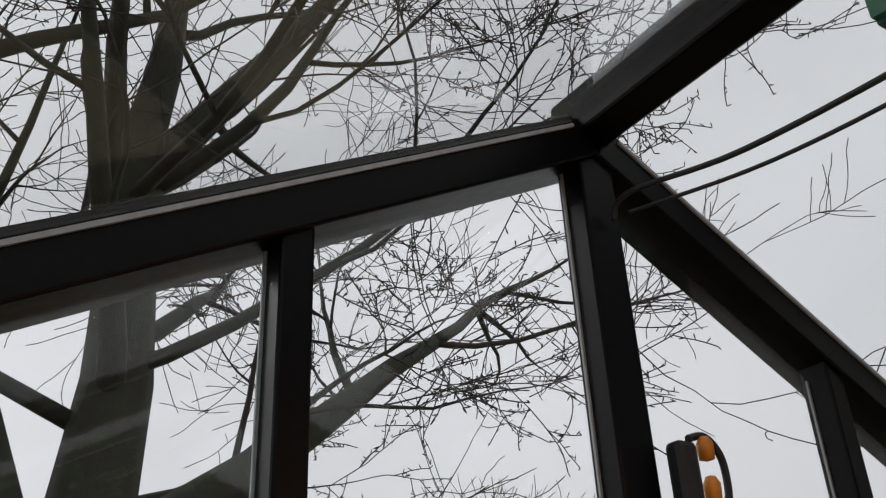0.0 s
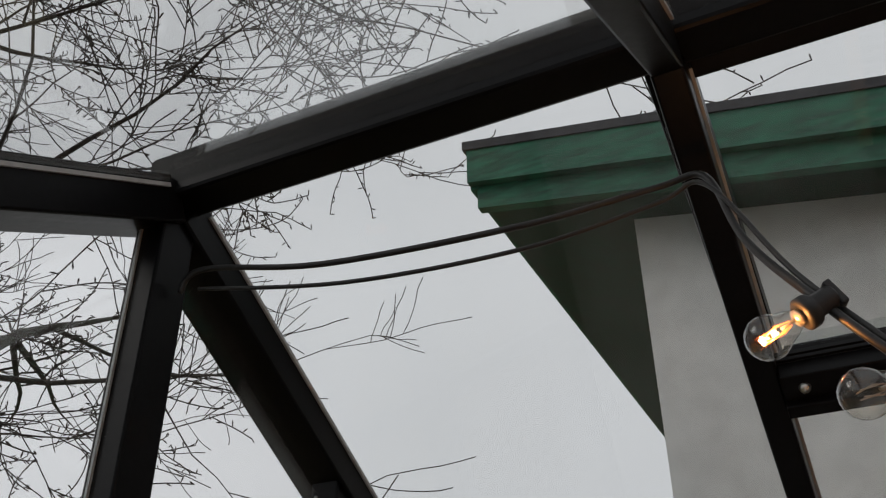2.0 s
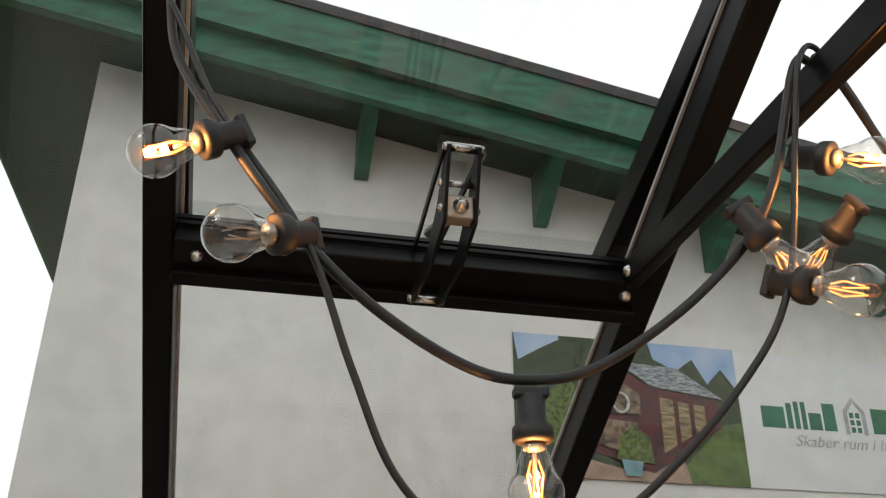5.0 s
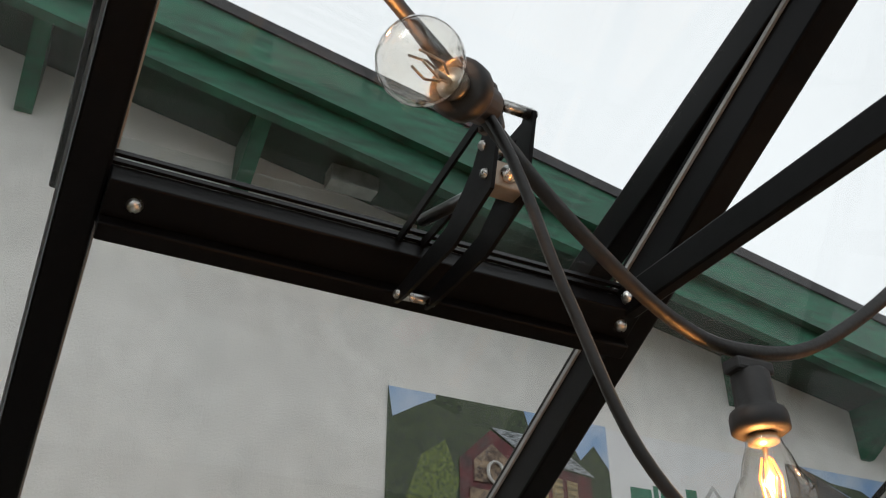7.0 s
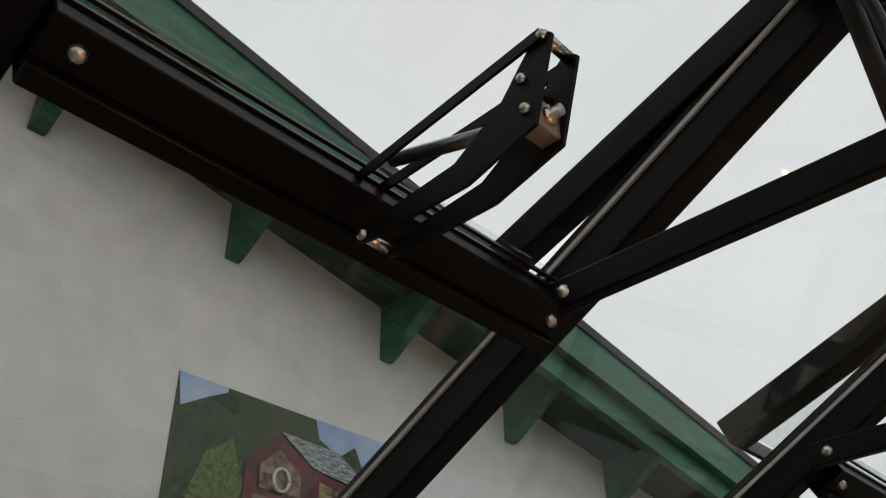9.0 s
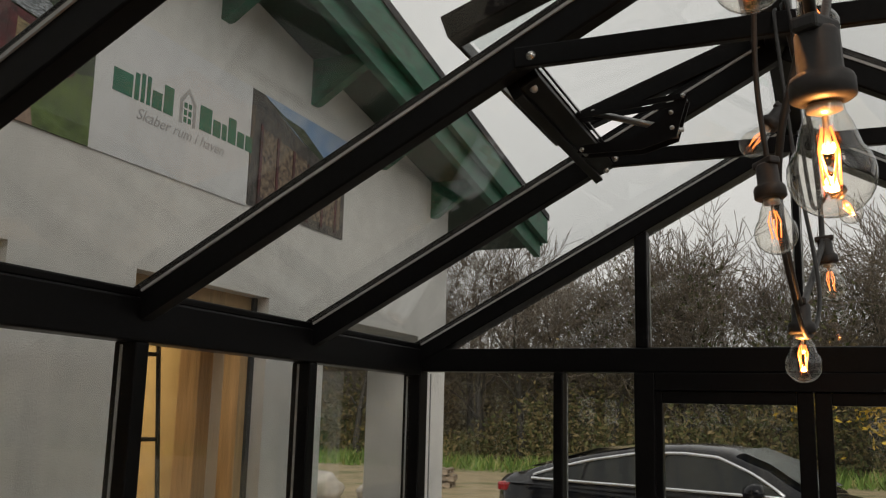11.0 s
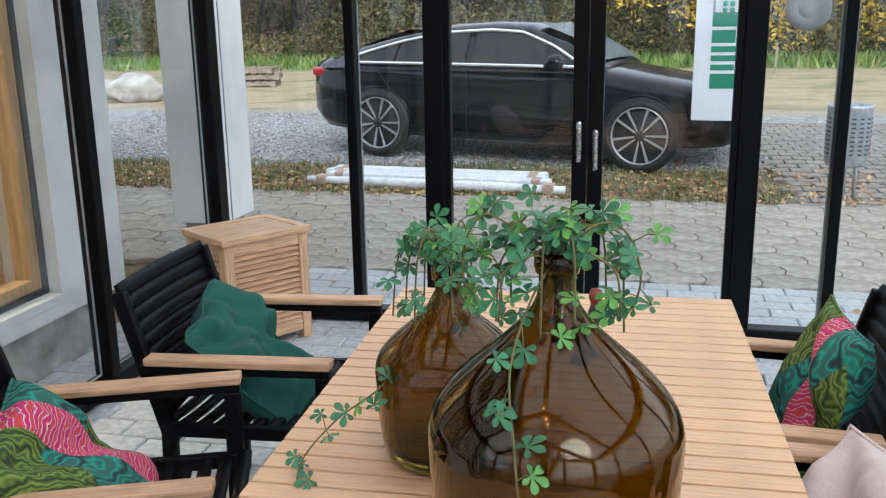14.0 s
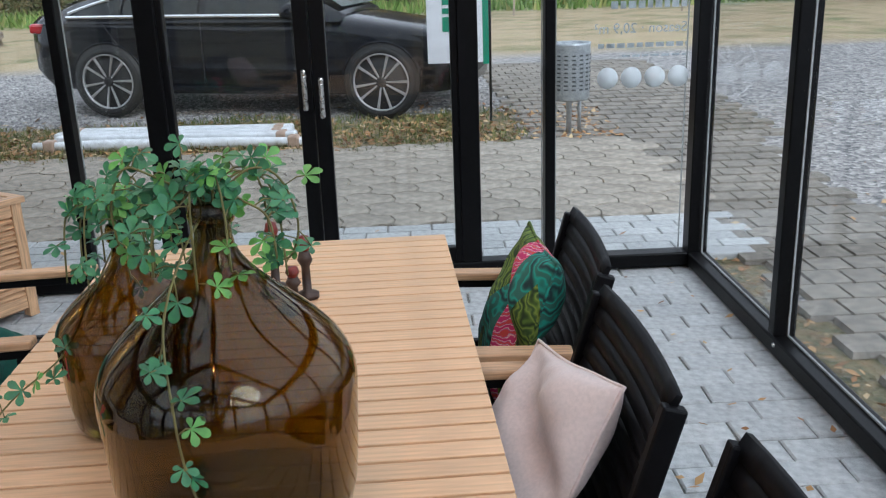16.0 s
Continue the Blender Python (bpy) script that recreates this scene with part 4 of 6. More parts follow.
# ---- parked car ----
def car():
    f, r = Vector((2.1, 4.338, 0.14)), Vector((-0.657, 4.93, 0.18))
    m = along(r, f) @ pose(0, 0.93, 0)
    wb = (f - r).length
    c = thing("car", "parked black four-door coupe with chrome window trim", "car", m)
    PAINT = mat("black_car_paint", (0.004, 0.005, 0.008), 0.14, 0.0, 0.1, 30, coat=0.12, spec=0.2)
    CHROME = mat("chrome", (0.9, 0.91, 0.92), 0.25, 1.0, 0.05, 20)
    WIN = mat("tinted_car_window", (0.012, 0.017, 0.015), 0.08, 0.0, 0.1, 3, spec=0.8)
    DARK = mat("black_plastic", (0.01, 0.01, 0.01), 0.6)
    hw = 0.925
    # stations: x, bottom, shoulder height, top of the middle, half width
    st = [(-0.93, 0.42, 0.8, 0.86, 0.6), (-0.9, 0.34, 0.9, 0.98, 0.72), (-0.72, 0.26, 0.93, 1.02, 0.86), (-0.3, 0.22, 0.93, 1.02, 0.92), (0.5, 0.2, 0.9, 0.98, 0.925), (1.4, 0.2, 0.87, 0.95, 0.925),
          (2.1, 0.2, 0.87, 0.97, 0.925), (2.45, 0.2, 0.86, 0.96, 0.92), (2.9, 0.21, 0.8, 0.89, 0.905), (3.3, 0.22, 0.75, 0.83, 0.87), (3.55, 0.24, 0.69, 0.75, 0.78), (3.66, 0.28, 0.6, 0.66, 0.6)]
    b = bm_new()
    rings = []
    for x, zb, zs, zt, w in st:
        half = [(0.0, zb), (w * 0.86, zb), (w * 0.985, zb + 0.1), (w, (zb + zs) * 0.5 + 0.05), (w * 0.985, zs - 0.06), (w * 0.95, zs), (w * 0.78, zs + (zt - zs) * 0.72), (w * 0.4, zt - 0.008), (0.0, zt)]
        pts = [(-y, z) for y, z in half] + [(y, z) for y, z in half[-2:0:-1]]
        rings.append([b.verts.new((x, y, z)) for y, z in pts])
    for a, e in zip(rings, rings[1:]):
        for i in range(len(a)):
            j = (i + 1) % len(a)
            fc = b.faces.new((a[i], a[j], e[j], e[i]))
            fc.smooth = True
    b.faces.new(rings[0]), b.faces.new(rings[-1][::-1])
    part("body", b, PAINT, c)
    # cabin
    cab = [(-0.72, 1.0, 0.62), (-0.35, 1.13, 0.66), (0.2, 1.275, 0.63), (0.75, 1.37, 0.6), (1.2, 1.395, 0.6), (1.6, 1.37, 0.6), (2.0, 1.22, 0.63), (2.42, 0.97, 0.7)]
    b = bm_new()
    rings = []
    for x, zt, w in cab:
        zb = 0.9
        half = [(0.9, zb), (0.86, zb + (zt - zb) * 0.12), (w + (0.84 - w) * 0.25, zt - (zt - zb) * 0.16), (w * 0.86, zt - 0.02), (w * 0.4, zt)]
        pts = [(-y, z) for y, z in half] + [(y, z) for y, z in half[::-1]]
        rings.append([b.verts.new((x, y, z)) for y, z in pts])
    for a, e in zip(rings, rings[1:]):
        for i in range(len(a) - 1):
            fc = b.faces.new((a[i], a[i + 1], e[i + 1], e[i]))
            fc.smooth = True
    b.faces.new(rings[0]), b.faces.new(rings[-1][::-1])
    part("cabin", b, PAINT, c)

    def side(s, x, z, out=0.0):
        """A point on the cabin's side."""
        for (xa, za, wa), (xb, zb_, wb_) in zip(cab, cab[1:]):
            if xa <= x <= xb:
                t = (x - xa) / (xb - xa)
                zt, w = za + (zb_ - za) * t, wa + (wb_ - wa) * t
                break
        top = zt - (zt - 0.9) * 0.16
        t = min(max((z - 0.9) / max(1e-3, top - 0.9), 0), 1)
        y = 0.9 + (w + (0.84 - w) * 0.25 - 0.9) * t
        return Vector((x, s * (y + 0.012 + out), z))

    low = lambda x: 0.955 + 0.012 * (1 - (x - 1) ** 2 / 4)

    def high(x):
        q = [(-0.42, 0.985), (-0.2, 1.06), (0.2, 1.17), (0.7, 1.265), (1.2, 1.295), (1.55, 1.275), (1.9, 1.14), (2.2, 0.97)]
        for (xa, za), (xb, zb_) in zip(q, q[1:]):
            if xa <= x <= xb:
                return za + (zb_ - za) * (x - xa) / (xb - xa)
        return 0.97

    for s in (-1, 1):
        for xa, xb in ((-0.36, 0.16), (0.2, 0.98), (1.06, 2.16)):
            b = bm_new()
            k = 8
            lo = [b.verts.new(side(s, xa + (xb - xa) * i / k, low(xa + (xb - xa) * i / k))) for i in range(k + 1)]
            hi = [b.verts.new(side(s, xa + (xb - xa) * i / k, max(high(xa + (xb - xa) * i / k), low(xa + (xb - xa) * i / k) + 0.004))) for i in range(k + 1)]
            for i in range(k):
                b.faces.new((lo[i], lo[i + 1], hi[i + 1], hi[i]))
            bmesh.ops.solidify(b, geom=b.faces[:], thickness=0.004)
            part("side_window", b, WIN, c, "tinted side window")
        b = bm_new()
        n = 24
        loop = [side(s, -0.42 + 2.62 * i / n, low(-0.42 + 2.62 * i / n) - 0.004, 0.006) for i in range(n + 1)] + [side(s, 2.2 - 2.62 * i / n, high(2.2 - 2.62 * i / n) + 0.008, 0.006) for i in range(n + 1)]
        tube(b, loop, 0.019, 6, cap=False)
        part("window_trim", b, CHROME, c, "chrome window trim")
        for x in (0.42, 1.35):
            b = bm_new()
            box(b, x, x + 0.19, s * 0.905 - 0.012, s * 0.905 + 0.035 * s if s > 0 else s * 0.905 + 0.012, 0.8, 0.825, 0.008) if s > 0 else box(b, x, x + 0.19, s * 0.905 - 0.035, s * 0.905 + 0.012, 0.8, 0.825, 0.008)
            part("door_handle", b, PAINT, c)
        b = bm_new()
        lathe(b, [(0, -0.12), (0.05, -0.11), (0.085, -0.03), (0.08, 0.05), (0, 0.08)], 14, pose(2.0, s * 1.02, 1.0, 0, 90, 0))
        part("wing_mirror", b, PAINT, c)
        for x, z0, z1 in ((0.14, 0.3, 0.9), (1.03, 0.28, 0.92), (2.18, 0.28, 0.86)):
            b = bm_new()
            tube(b, [(x - (0.14 if x < 0.5 else 0), s * 0.925, z1), (x, s * 0.931, z1 - 0.2), (x, s * 0.931, z0 + 0.1), (x, s * 0.9, z0)], 0.004, 4)
            part("door_gap", b, DARK, c)
        b = bm_new()
        bar(b, (0.55, s * 0.918, 0.27), (2.25, s * 0.918, 0.27), 0.02, 0.05, 0.006)
        part("side_skirt", b, PAINT, c)
    b = bm_new()
    vs = [b.verts.new(v) for v in ((1.66, -0.52, 1.352), (1.66, 0.52, 1.352), (2.0, 0.56, 1.23), (2.38, 0.64, 1.012), (2.38, -0.64, 1.012), (2.0, -0.56, 1.23))]
    b.faces.new(vs)
    bmesh.ops.translate(b, verts=b.verts, vec=(0.012, 0, 0.014))
    bmesh.ops.solidify(b, geom=b.faces[:], thickness=0.004)
    part("windscreen", b, mat("windscreen_glass", (0.16, 0.19, 0.19), 0.08, 0, 0.1, 3, spec=0.9), c, "pale reflecting windscreen")
    b = bm_new()
    vs = [b.verts.new(v) for v in ((0.62, -0.5, 1.352), (0.62, 0.5, 1.352), (0.2, 0.52, 1.29), (-0.6, 0.56, 1.05), (-0.6, -0.56, 1.05), (0.2, -0.52, 1.29))]
    b.faces.new(vs)
    bmesh.ops.translate(b, verts=b.verts, vec=(-0.01, 0, 0.012))
    bmesh.ops.solidify(b, geom=b.faces[:], thickness=0.004)
    part("rear_window", b, WIN, c)
    RED = mat("red_lamp_lens", (0.5, 0.015, 0.02), 0.2, 0, 0.1, 30, coat=0.6)
    LENS = mat("headlamp_lens", (0.4, 0.42, 0.44), 0.12, 0.3, 0.2, 30)
    for s in (-1, 1):
        b = bm_new()
        box(b, -0.86, -0.66, s * 0.75 - 0.1, s * 0.75 + 0.1, 0.8, 0.9, 0.03)
        part("tail_light", b, RED, c, "red tail light")
        b = bm_new()
        box(b, 3.16, 3.5, s * 0.74 - 0.1, s * 0.74 + 0.1, 0.6, 0.7, 0.03)
        part("headlight", b, LENS, c)
    b = bm_new()
    box(b, 3.52, 3.67, -0.42, 0.42, 0.36, 0.56, 0.02)
    part("grille", b, DARK, c)
    b = bm_new()
    bar(b, (3.25, -0.82, 0.27), (3.62, -0.5, 0.3), 0.03, 0.03, 0.008)
    part("front_lip", b, DARK, c)
    TYRE = mat("tyre_rubber", (0.012, 0.012, 0.012), 0.75, 0, 0.2, 60, 0.2)
    RIM = mat("machined_rim", (0.62, 0.62, 0.63), 0.3, 0.9, 0.08, 40)
    R_ = 0.335
    for x in (0.0, wb):
        for s in (-1, 1):
            turn = pose(x, s * (hw - 0.068), R_, -90 * s, 0, 0)
            b = bm_new()
            lathe(b, [(R_ - 0.02, -0.1), (R_, -0.08), (R_, 0.07), (R_ - 0.015, 0.1), (R_ - 0.055, 0.105), (R_ - 0.065, 0.07), (R_ - 0.065, -0.1), (R_ - 0.02, -0.1)], 36, turn)
            w = part("wheel", b, TYRE, c, "black tyre on a ten-spoke alloy rim")
            b = bm_new()
            lathe(b, [(R_ - 0.06, 0.06), (R_ - 0.06, 0.1), (R_ - 0.074, 0.1), (R_ - 0.074, 0.06), (R_ - 0.06, 0.06)], 36, turn)
            part("rim", b, RIM, w)
            b = bm_new()
            lathe(b, [(0, 0.02), (R_ - 0.07, 0.02), (R_ - 0.07, -0.05), (0, -0.05)], 24, turn)
            part("brake_disc", b, DARK, w)
            for k in range(10):
                b = bm_new()
                bar(b, (0.04, 0, 0.072), (R_ - 0.068, 0, 0.09), 0.014, 0.02, 0.003)
                for v in b.verts:
                    v.co.y *= 0.7 + 1.6 * max(0, v.co.x / R_)
                part("spoke", b, RIM, w, "", turn @ pose(0, 0, 0, 0, 0, 36 * k + (10 if k % 2 else 2)))
            b = bm_new()
            lathe(b, [(0, 0.1), (0.035, 0.1), (0.05, 0.085), (0.055, 0.05)], 20, turn)
            part("hub_cap", b, DARK, w)
            b = bm_new()
            tube(b, [(x + 0.385 * math.cos(a), s * 0.918, R_ + 0.378 * math.sin(a)) for a in [math.pi * i / 16 for i in range(17)]], 0.014, 6)
            part("wheel_arch", b, PAINT, c)
            b = bm_new()
            lathe(b, [(0, 0), (0.37, 0), (0.37, -0.02), (0, -0.02)], 30, pose(x, s * 0.927, R_ + 0.005, -90 * s, 0, 0))
            part("arch_liner", b, DARK, c)
    return c


car()

# ---- things in the yard ----
WHITEP = mat("wrapped_white_profiles", (0.72, 0.74, 0.76), 0.35, 0, 0.12, 18, 0.35, 40)
for i, (a, e, r) in enumerate((((-0.93, 3.52), (1.5, 3.32), 0.05), ((-0.78, 3.68), (1.36, 3.5), 0.055), ((-0.84, 3.82), (1.3, 3.66), 0.05), ((-0.8, 3.96), (1.3, 3.8), 0.05))):
    za, ze = ground_z(a[1]) + r - 0.03, ground_z(e[1]) + r - 0.03
    t = thing("wrapped_profile", "long white wrapped profile lying on the grass", "building profile", group="profiles on the grass")
    b = bm_new()
    if i == 0:
        tube(b, [Vector((*a, za)).lerp(Vector((*e, ze)), k / 8) for k in range(9)], r, 10, taper=[r * 0.7, r * 0.75, r, r, r, r, r, r * 0.75, r * 0.7])
    else:
        bar(b, (*a, za), (*e, ze), 0.13, 0.1, 0.02)
    part("profile", b, WHITEP, t)
    for u in (0.06, 0.94):
        q = Vector((*a, za)).lerp(Vector((*e, ze)), u)
        d = (Vector((*e, ze)) - Vector((*a, za))).normalized()
        b = bm_new()
        bar(b, q - d * 0.05, q + d * 0.05, 0.14 if i else 0.11, 0.11, 0.02)
        part("tape_band", b, mat("brown_tape", (0.42, 0.3, 0.22), 0.5), t)

ZINC = mat("galvanised_steel", (0.42, 0.45, 0.47), 0.45, 0.7, 0.15, 25, 0.1)
binn = thing("litter_bin", "galvanised perforated litter bin on a post", "litter bin", pose(3.74, 3.3, ground_z(3.3) - 0.03))
b = bm_new()
tube(b, [(0, 0.06, 0), (0, 0.06, 0.77)], 0.025, 10)
part("post", b, ZINC, binn)
b = bm_new()
tube(b, [(0.09, 0.05, 0), (0.09, 0.05, 0.5)], 0.016, 8)
part("post", b, ZINC, binn)
b = bm_new()
lathe(b, [(0, 0.32), (0.15, 0.32), (0.162, 0.34), (0.168, 0.78), (0.174, 0.8), (0.162, 0.8), (0.153, 0.36), (0, 0.36)], 26)
bn = part("basket", b, ZINC, binn)
HOLE = mat("dark_hole", (0.06, 0.065, 0.07), 0.8)
for k in range(9):
    b = bm_new()
    z = 0.42 + 0.035 * k
    for j in range(16):
        a = 2 * math.pi * j / 16
        box(b, -0.016, 0.016, -0.002, 0.002, -0.006, 0.006, 0, pose(0.1675 * math.cos(a), 0.1675 * math.sin(a), z, 0, 0, math.degrees(a) + 90))
    part("slot_row", b, HOLE, bn)

PAL = mat("weathered_pallet_wood", (0.3, 0.24, 0.18), 0.85, 0, 0.25, 10, 0.3, 60, island=0.2)
for k, (px, py, pz, rz) in enumerate(((-6.75, 15.3, 0.16, 12), (-6.7, 15.35, 0.31, 16), (-6.8, 15.3, 0.46, 10))):
    t = thing("wooden_pallet", "weathered wooden pallet in a small stack", "pallet", pose(px, py, pz, 0, 0, rz), group="stacked pallets")
    for j in range(3):
        b = bm_new()
        box(b, -0.6, 0.6, -0.4 + 0.35 * j, -0.3 + 0.35 * j, 0.02, 0.1)
        part("bearer", b, PAL, t)
    for j in range(7):
        b = bm_new()
        box(b, -0.6 + 0.182 * j, -0.5 + 0.182 * j, -0.4, 0.4, 0.1, 0.122)
        part("deck_board", b, PAL, t)
    for j in range(3):
        b = bm_new()
        box(b, -0.6 + 0.55 * j, -0.5 + 0.55 * j, -0.4, 0.4, 0.0, 0.02)
        part("bottom_board", b, PAL, t)
STONE = mat("pale_boulder", (0.5, 0.46, 0.4), 0.85, 0, 0.2, 5, 0.6, 30, big=0.2)
for x, y, s in ((-7.3, 11.3, 0.5), (-6.3, 11.6, 0.28), (-8.4, 11.6, 0.4), (-5.9, 12.0, 0.2), (13.2, 13.5, 0.5), (14.2, 13.2, 0.35)):
    b = bmesh.new()
    bmesh.ops.create_icosphere(b, subdivisions=3, radius=1)
    for v in b.verts:
        v.co = Vector((v.co.x * 1.2, v.co.y, v.co.z * 0.75)) * (0.85 + 0.35 * noise.noise(v.co * 1.4 + Vector((x, y, 0))))
        v.co *= s
    for f in b.faces:
        f.smooth = True
    ob = part("boulder", b, STONE, None, "", pose(x, y, ground_z(y) + s * 0.35))
    tagged(ob, "pale rounded boulder at the yard's edge", "boulder", "boulders")
# a few thin marker sticks
for x, y in ((5.2, 19.6), (9.4, 19.0)):
    b = bm_new()
    bar(b, (0, 0, -0.05), (0.02, 0, 0.75), 0.05, 0.03, 0.004, up=(0, 1, 0))
    tagged(part("marker_stick", b, PAL, None, "", pose(x, y, 0.16)), "thin wooden marker stick in the field", "stick")


# ---- beach flag ----
flag = thing("banner_flag", "tall white advertising flag with green marks on a pole", "flag", pose(0.14, 0, 0))
b = bm_new()
tube(b, [(2.98, 3.98, 0.1), (2.985, 3.98, 1.6), (2.98, 3.98, 3.3), (2.9, 3.98, 3.55), (2.75, 3.98, 3.62)], 0.012, 8)
part("pole", b, BLACKM, flag)
FAB = mat("white_flag_fabric", (0.78, 0.79, 0.81), 0.85, 0, 0.04, 30, 0.1)
FABG = mat("green_flag_mark", (0.01, 0.3, 0.17), 0.8, 0, 0.05, 30)
F0, F1 = 2.41, 2.95


def cloth(name, x0, x1, z0, z1, dy, material, n=10):
    b = bm_new()
    cols = []
    for i in range(n + 1):
        x = x0 + (x1 - x0) * i / n
        row = []
        for k in range(13):
            z = z0 + (z1 - z0) * k / 12
            row.append(b.verts.new((x + 0.05 * (z - 0.9) * 0.0, 3.96 + 0.012 * math.sin(3 * z + 8 * x) + dy, z)))
        cols.append(row)
    for p, q in zip(cols, cols[1:]):
        for k in range(12):
            b.faces.new((p[k], q[k], q[k + 1], p[k + 1])).smooth = True
    bmesh.ops.solidify(b, geom=b.faces[:], thickness=0.003)
    for f in b.faces:
        f.smooth = False
    return part(name, b, material, flag)


cloth("cloth", F0, F1 - 0.035, 0.67, 3.5, 0, FAB)
cloth("hem", F1 - 0.035, F1 + 0.02, 0.65, 3.5, 0, FABG, 2)
z = 0.95
for k, n in enumerate((0.13, 0.05, 0.05, 0.05, 0.11, 0.12)):
    cloth("lettering_bar", 2.55, 2.55 + (0.2 if k in (1, 4) else 0.26), z, z + n, -0.006, FABG, 3)
    z += n + 0.028
b = bm_new()
for k in range(3):
    for s in (-1, 1):
        lathe(b, [(0, 0), (0.022, 0), (0.022, 0.004), (0, 0.004)], 10, pose(2.68 + s * 0.03, 3.945, 1.62 + 0.05 * k, 90, 0, 0))
part("emblem", b, FABG, flag)
cloth("emblem_house", 2.55, 2.57, 1.57, 1.8, -0.006, mat("grey_flag_mark", (0.45, 0.46, 0.47), 0.8), 2)


# ---- dining table ----
TX0, TX1, TY0, TY1 = -1.015, 0.0, -2.24, 0.0
table = thing("dining_table", "long teak slatted dining table with black legs", "table", pose(2.44, -1.71, 0, 0, 0, 1.8))
n = 38
step_ = (TY1 - TY0) / n
b = bm_new()
box(b, 0, TX1 - TX0, 0, step_ - 0.008, -0.032, 0, 0.0015)
slat = mesh_of("slat", b, TEAKT)
for k in range(n):
    s = new("slat", slat)
    s.parent = table
    s.matrix_basis = pose(TX0, TY0 + k * step_, 0.74)
b = bm_new()
box(b, TX0 + 0.05, TX1 - 0.05, TY0 + 0.05, TY0 + 0.09, 0.66, 0.713, 0.003)
box(b, TX0 + 0.05, TX1 - 0.05, TY1 - 0.09, TY1 - 0.05, 0.66, 0.713, 0.003)
box(b, TX0 + 0.05, TX0 + 0.09, TY0 + 0.09, TY1 - 0.09, 0.66, 0.713, 0.003)
box(b, TX1 - 0.09, TX1 - 0.05, TY0 + 0.09, TY1 - 0.09, 0.66, 0.713, 0.003)
box(b, TX0 / 2 - 0.02, TX0 / 2 + 0.02, TY0 + 0.09, TY1 - 0.09, 0.66, 0.713, 0.003)
part("apron_frame", b, BLACKM, table)
for x in (TX0 + 0.09, TX1 - 0.09):
    for y in (TY0 + 0.12, TY1 - 0.12):
        b = bm_new()
        box(b, x - 0.035, x + 0.035, y - 0.035, y + 0.035, 0.0, 0.66, 0.005)
        part("leg", b, BLACKM, table)


# ---- chairs ----
def chair():
    """An armchair that faces +x: black aluminium, slatted seat and back, teak armrests."""
    c = thing("garden_armchair", "black slatted garden armchair with teak armrests", "chair", pose(0, 0, 0), group="chairs round the table")
    hw = 0.275
    back = lambda t: Vector((-0.25 - 0.12 * t, 0, 0.4 + 0.43 * t))
    for s in (-1, 1):
        b = bm_new()
        bar(b, (-0.27, s * hw, 0.0), (-0.25, s * hw, 0.44), 0.03, 0.045, 0.005, up=(1, 0, 0))
        part("leg", b, BLACKM, c)
        b = bm_new()
        bar(b, (0.22, s * (hw + 0.022), 0.0), (0.235, s * (hw + 0.022), 0.613), 0.03, 0.045, 0.005, up=(1, 0, 0))
        part("leg", b, BLACKM, c)
        b = bm_new()
        bar(b, back(-0.06) + Vector((0, s * hw, 0)), back(1.0) + Vector((0, s * hw, 0)), 0.028, 0.045, 0.005, up=(1, 0, 0))
        part("back_post", b, BLACKM, c)
        b = bm_new()
        bar(b, (-0.27, s * hw, 0.415), (0.27, s * hw, 0.425), 0.028, 0.04, 0.004)
        part("seat_rail", b, BLACKM, c)
        b = bm_new()
        bar(b, (-0.31, s * (hw + 0.022), 0.612), (0.255, s * (hw + 0.022), 0.624), 0.032, 0.024, 0.003)
        part("arm_rail", b, BLACKM, c)
        b = bm_new()
        bar(b, (-0.29, s * (hw + 0.022), 0.638), (0.26, s * (hw + 0.022), 0.65), 0.058, 0.024, 0.006)
        part("armrest", b, TEAK, c, "oiled teak armrest")
    for k in range(10):
        t = 0.14 + 0.86 * k / 9
        b = bm_new()
        p = back(t)
        pts = [p + Vector((-0.016 * (1 - (y / hw) ** 2), y, 0)) for y in [hw * (-1 + 2 * i / 8) for i in range(9)]]
        rings = []
        for q in pts:
            rings.append([b.verts.new(q + Vector((u * 0.92 - w * 0.38, 0, w * 0.92 + u * 0.38))) for u, w in ((-0.006, -0.021), (0.006, -0.021), (0.009, 0), (0.006, 0.021), (-0.006, 0.021))])
        for r0, r1 in zip(rings, rings[1:]):
            for i in range(5):
                b.faces.new((r0[i], r0[(i + 1) % 5], r1[(i + 1) % 5], r1[i])).smooth = True
        b.faces.new(rings[0]), b.faces.new(rings[-1][::-1])
        part("back_slat", b, BLACKM, c)
    for k in range(11):
        x = -0.25 + 0.051 * k
        b = bm_new()
        pts = [Vector((x, y, 0.442 - 0.018 * (1 - (y / hw) ** 2) - 0.012 * math.sin(math.pi * k / 10))) for y in [hw * (-1 + 2 * i / 6) for i in range(7)]]
        rings = []
        for q in pts:
            rings.append([b.verts.new(q + Vector((u, 0, w))) for u, w in ((-0.017, -0.006), (0.017, -0.006), (0.017, 0.005), (0, 0.009), (-0.017, 0.005))])
        for r0, r1 in zip(rings, rings[1:]):
            for i in range(5):
                b.faces.new((r0[i], r0[(i + 1) % 5], r1[(i + 1) % 5], r1[i])).smooth = True
        b.faces.new(rings[0]), b.faces.new(rings[-1][::-1])
        part("seat_slat", b, BLACKM, c)
    return c


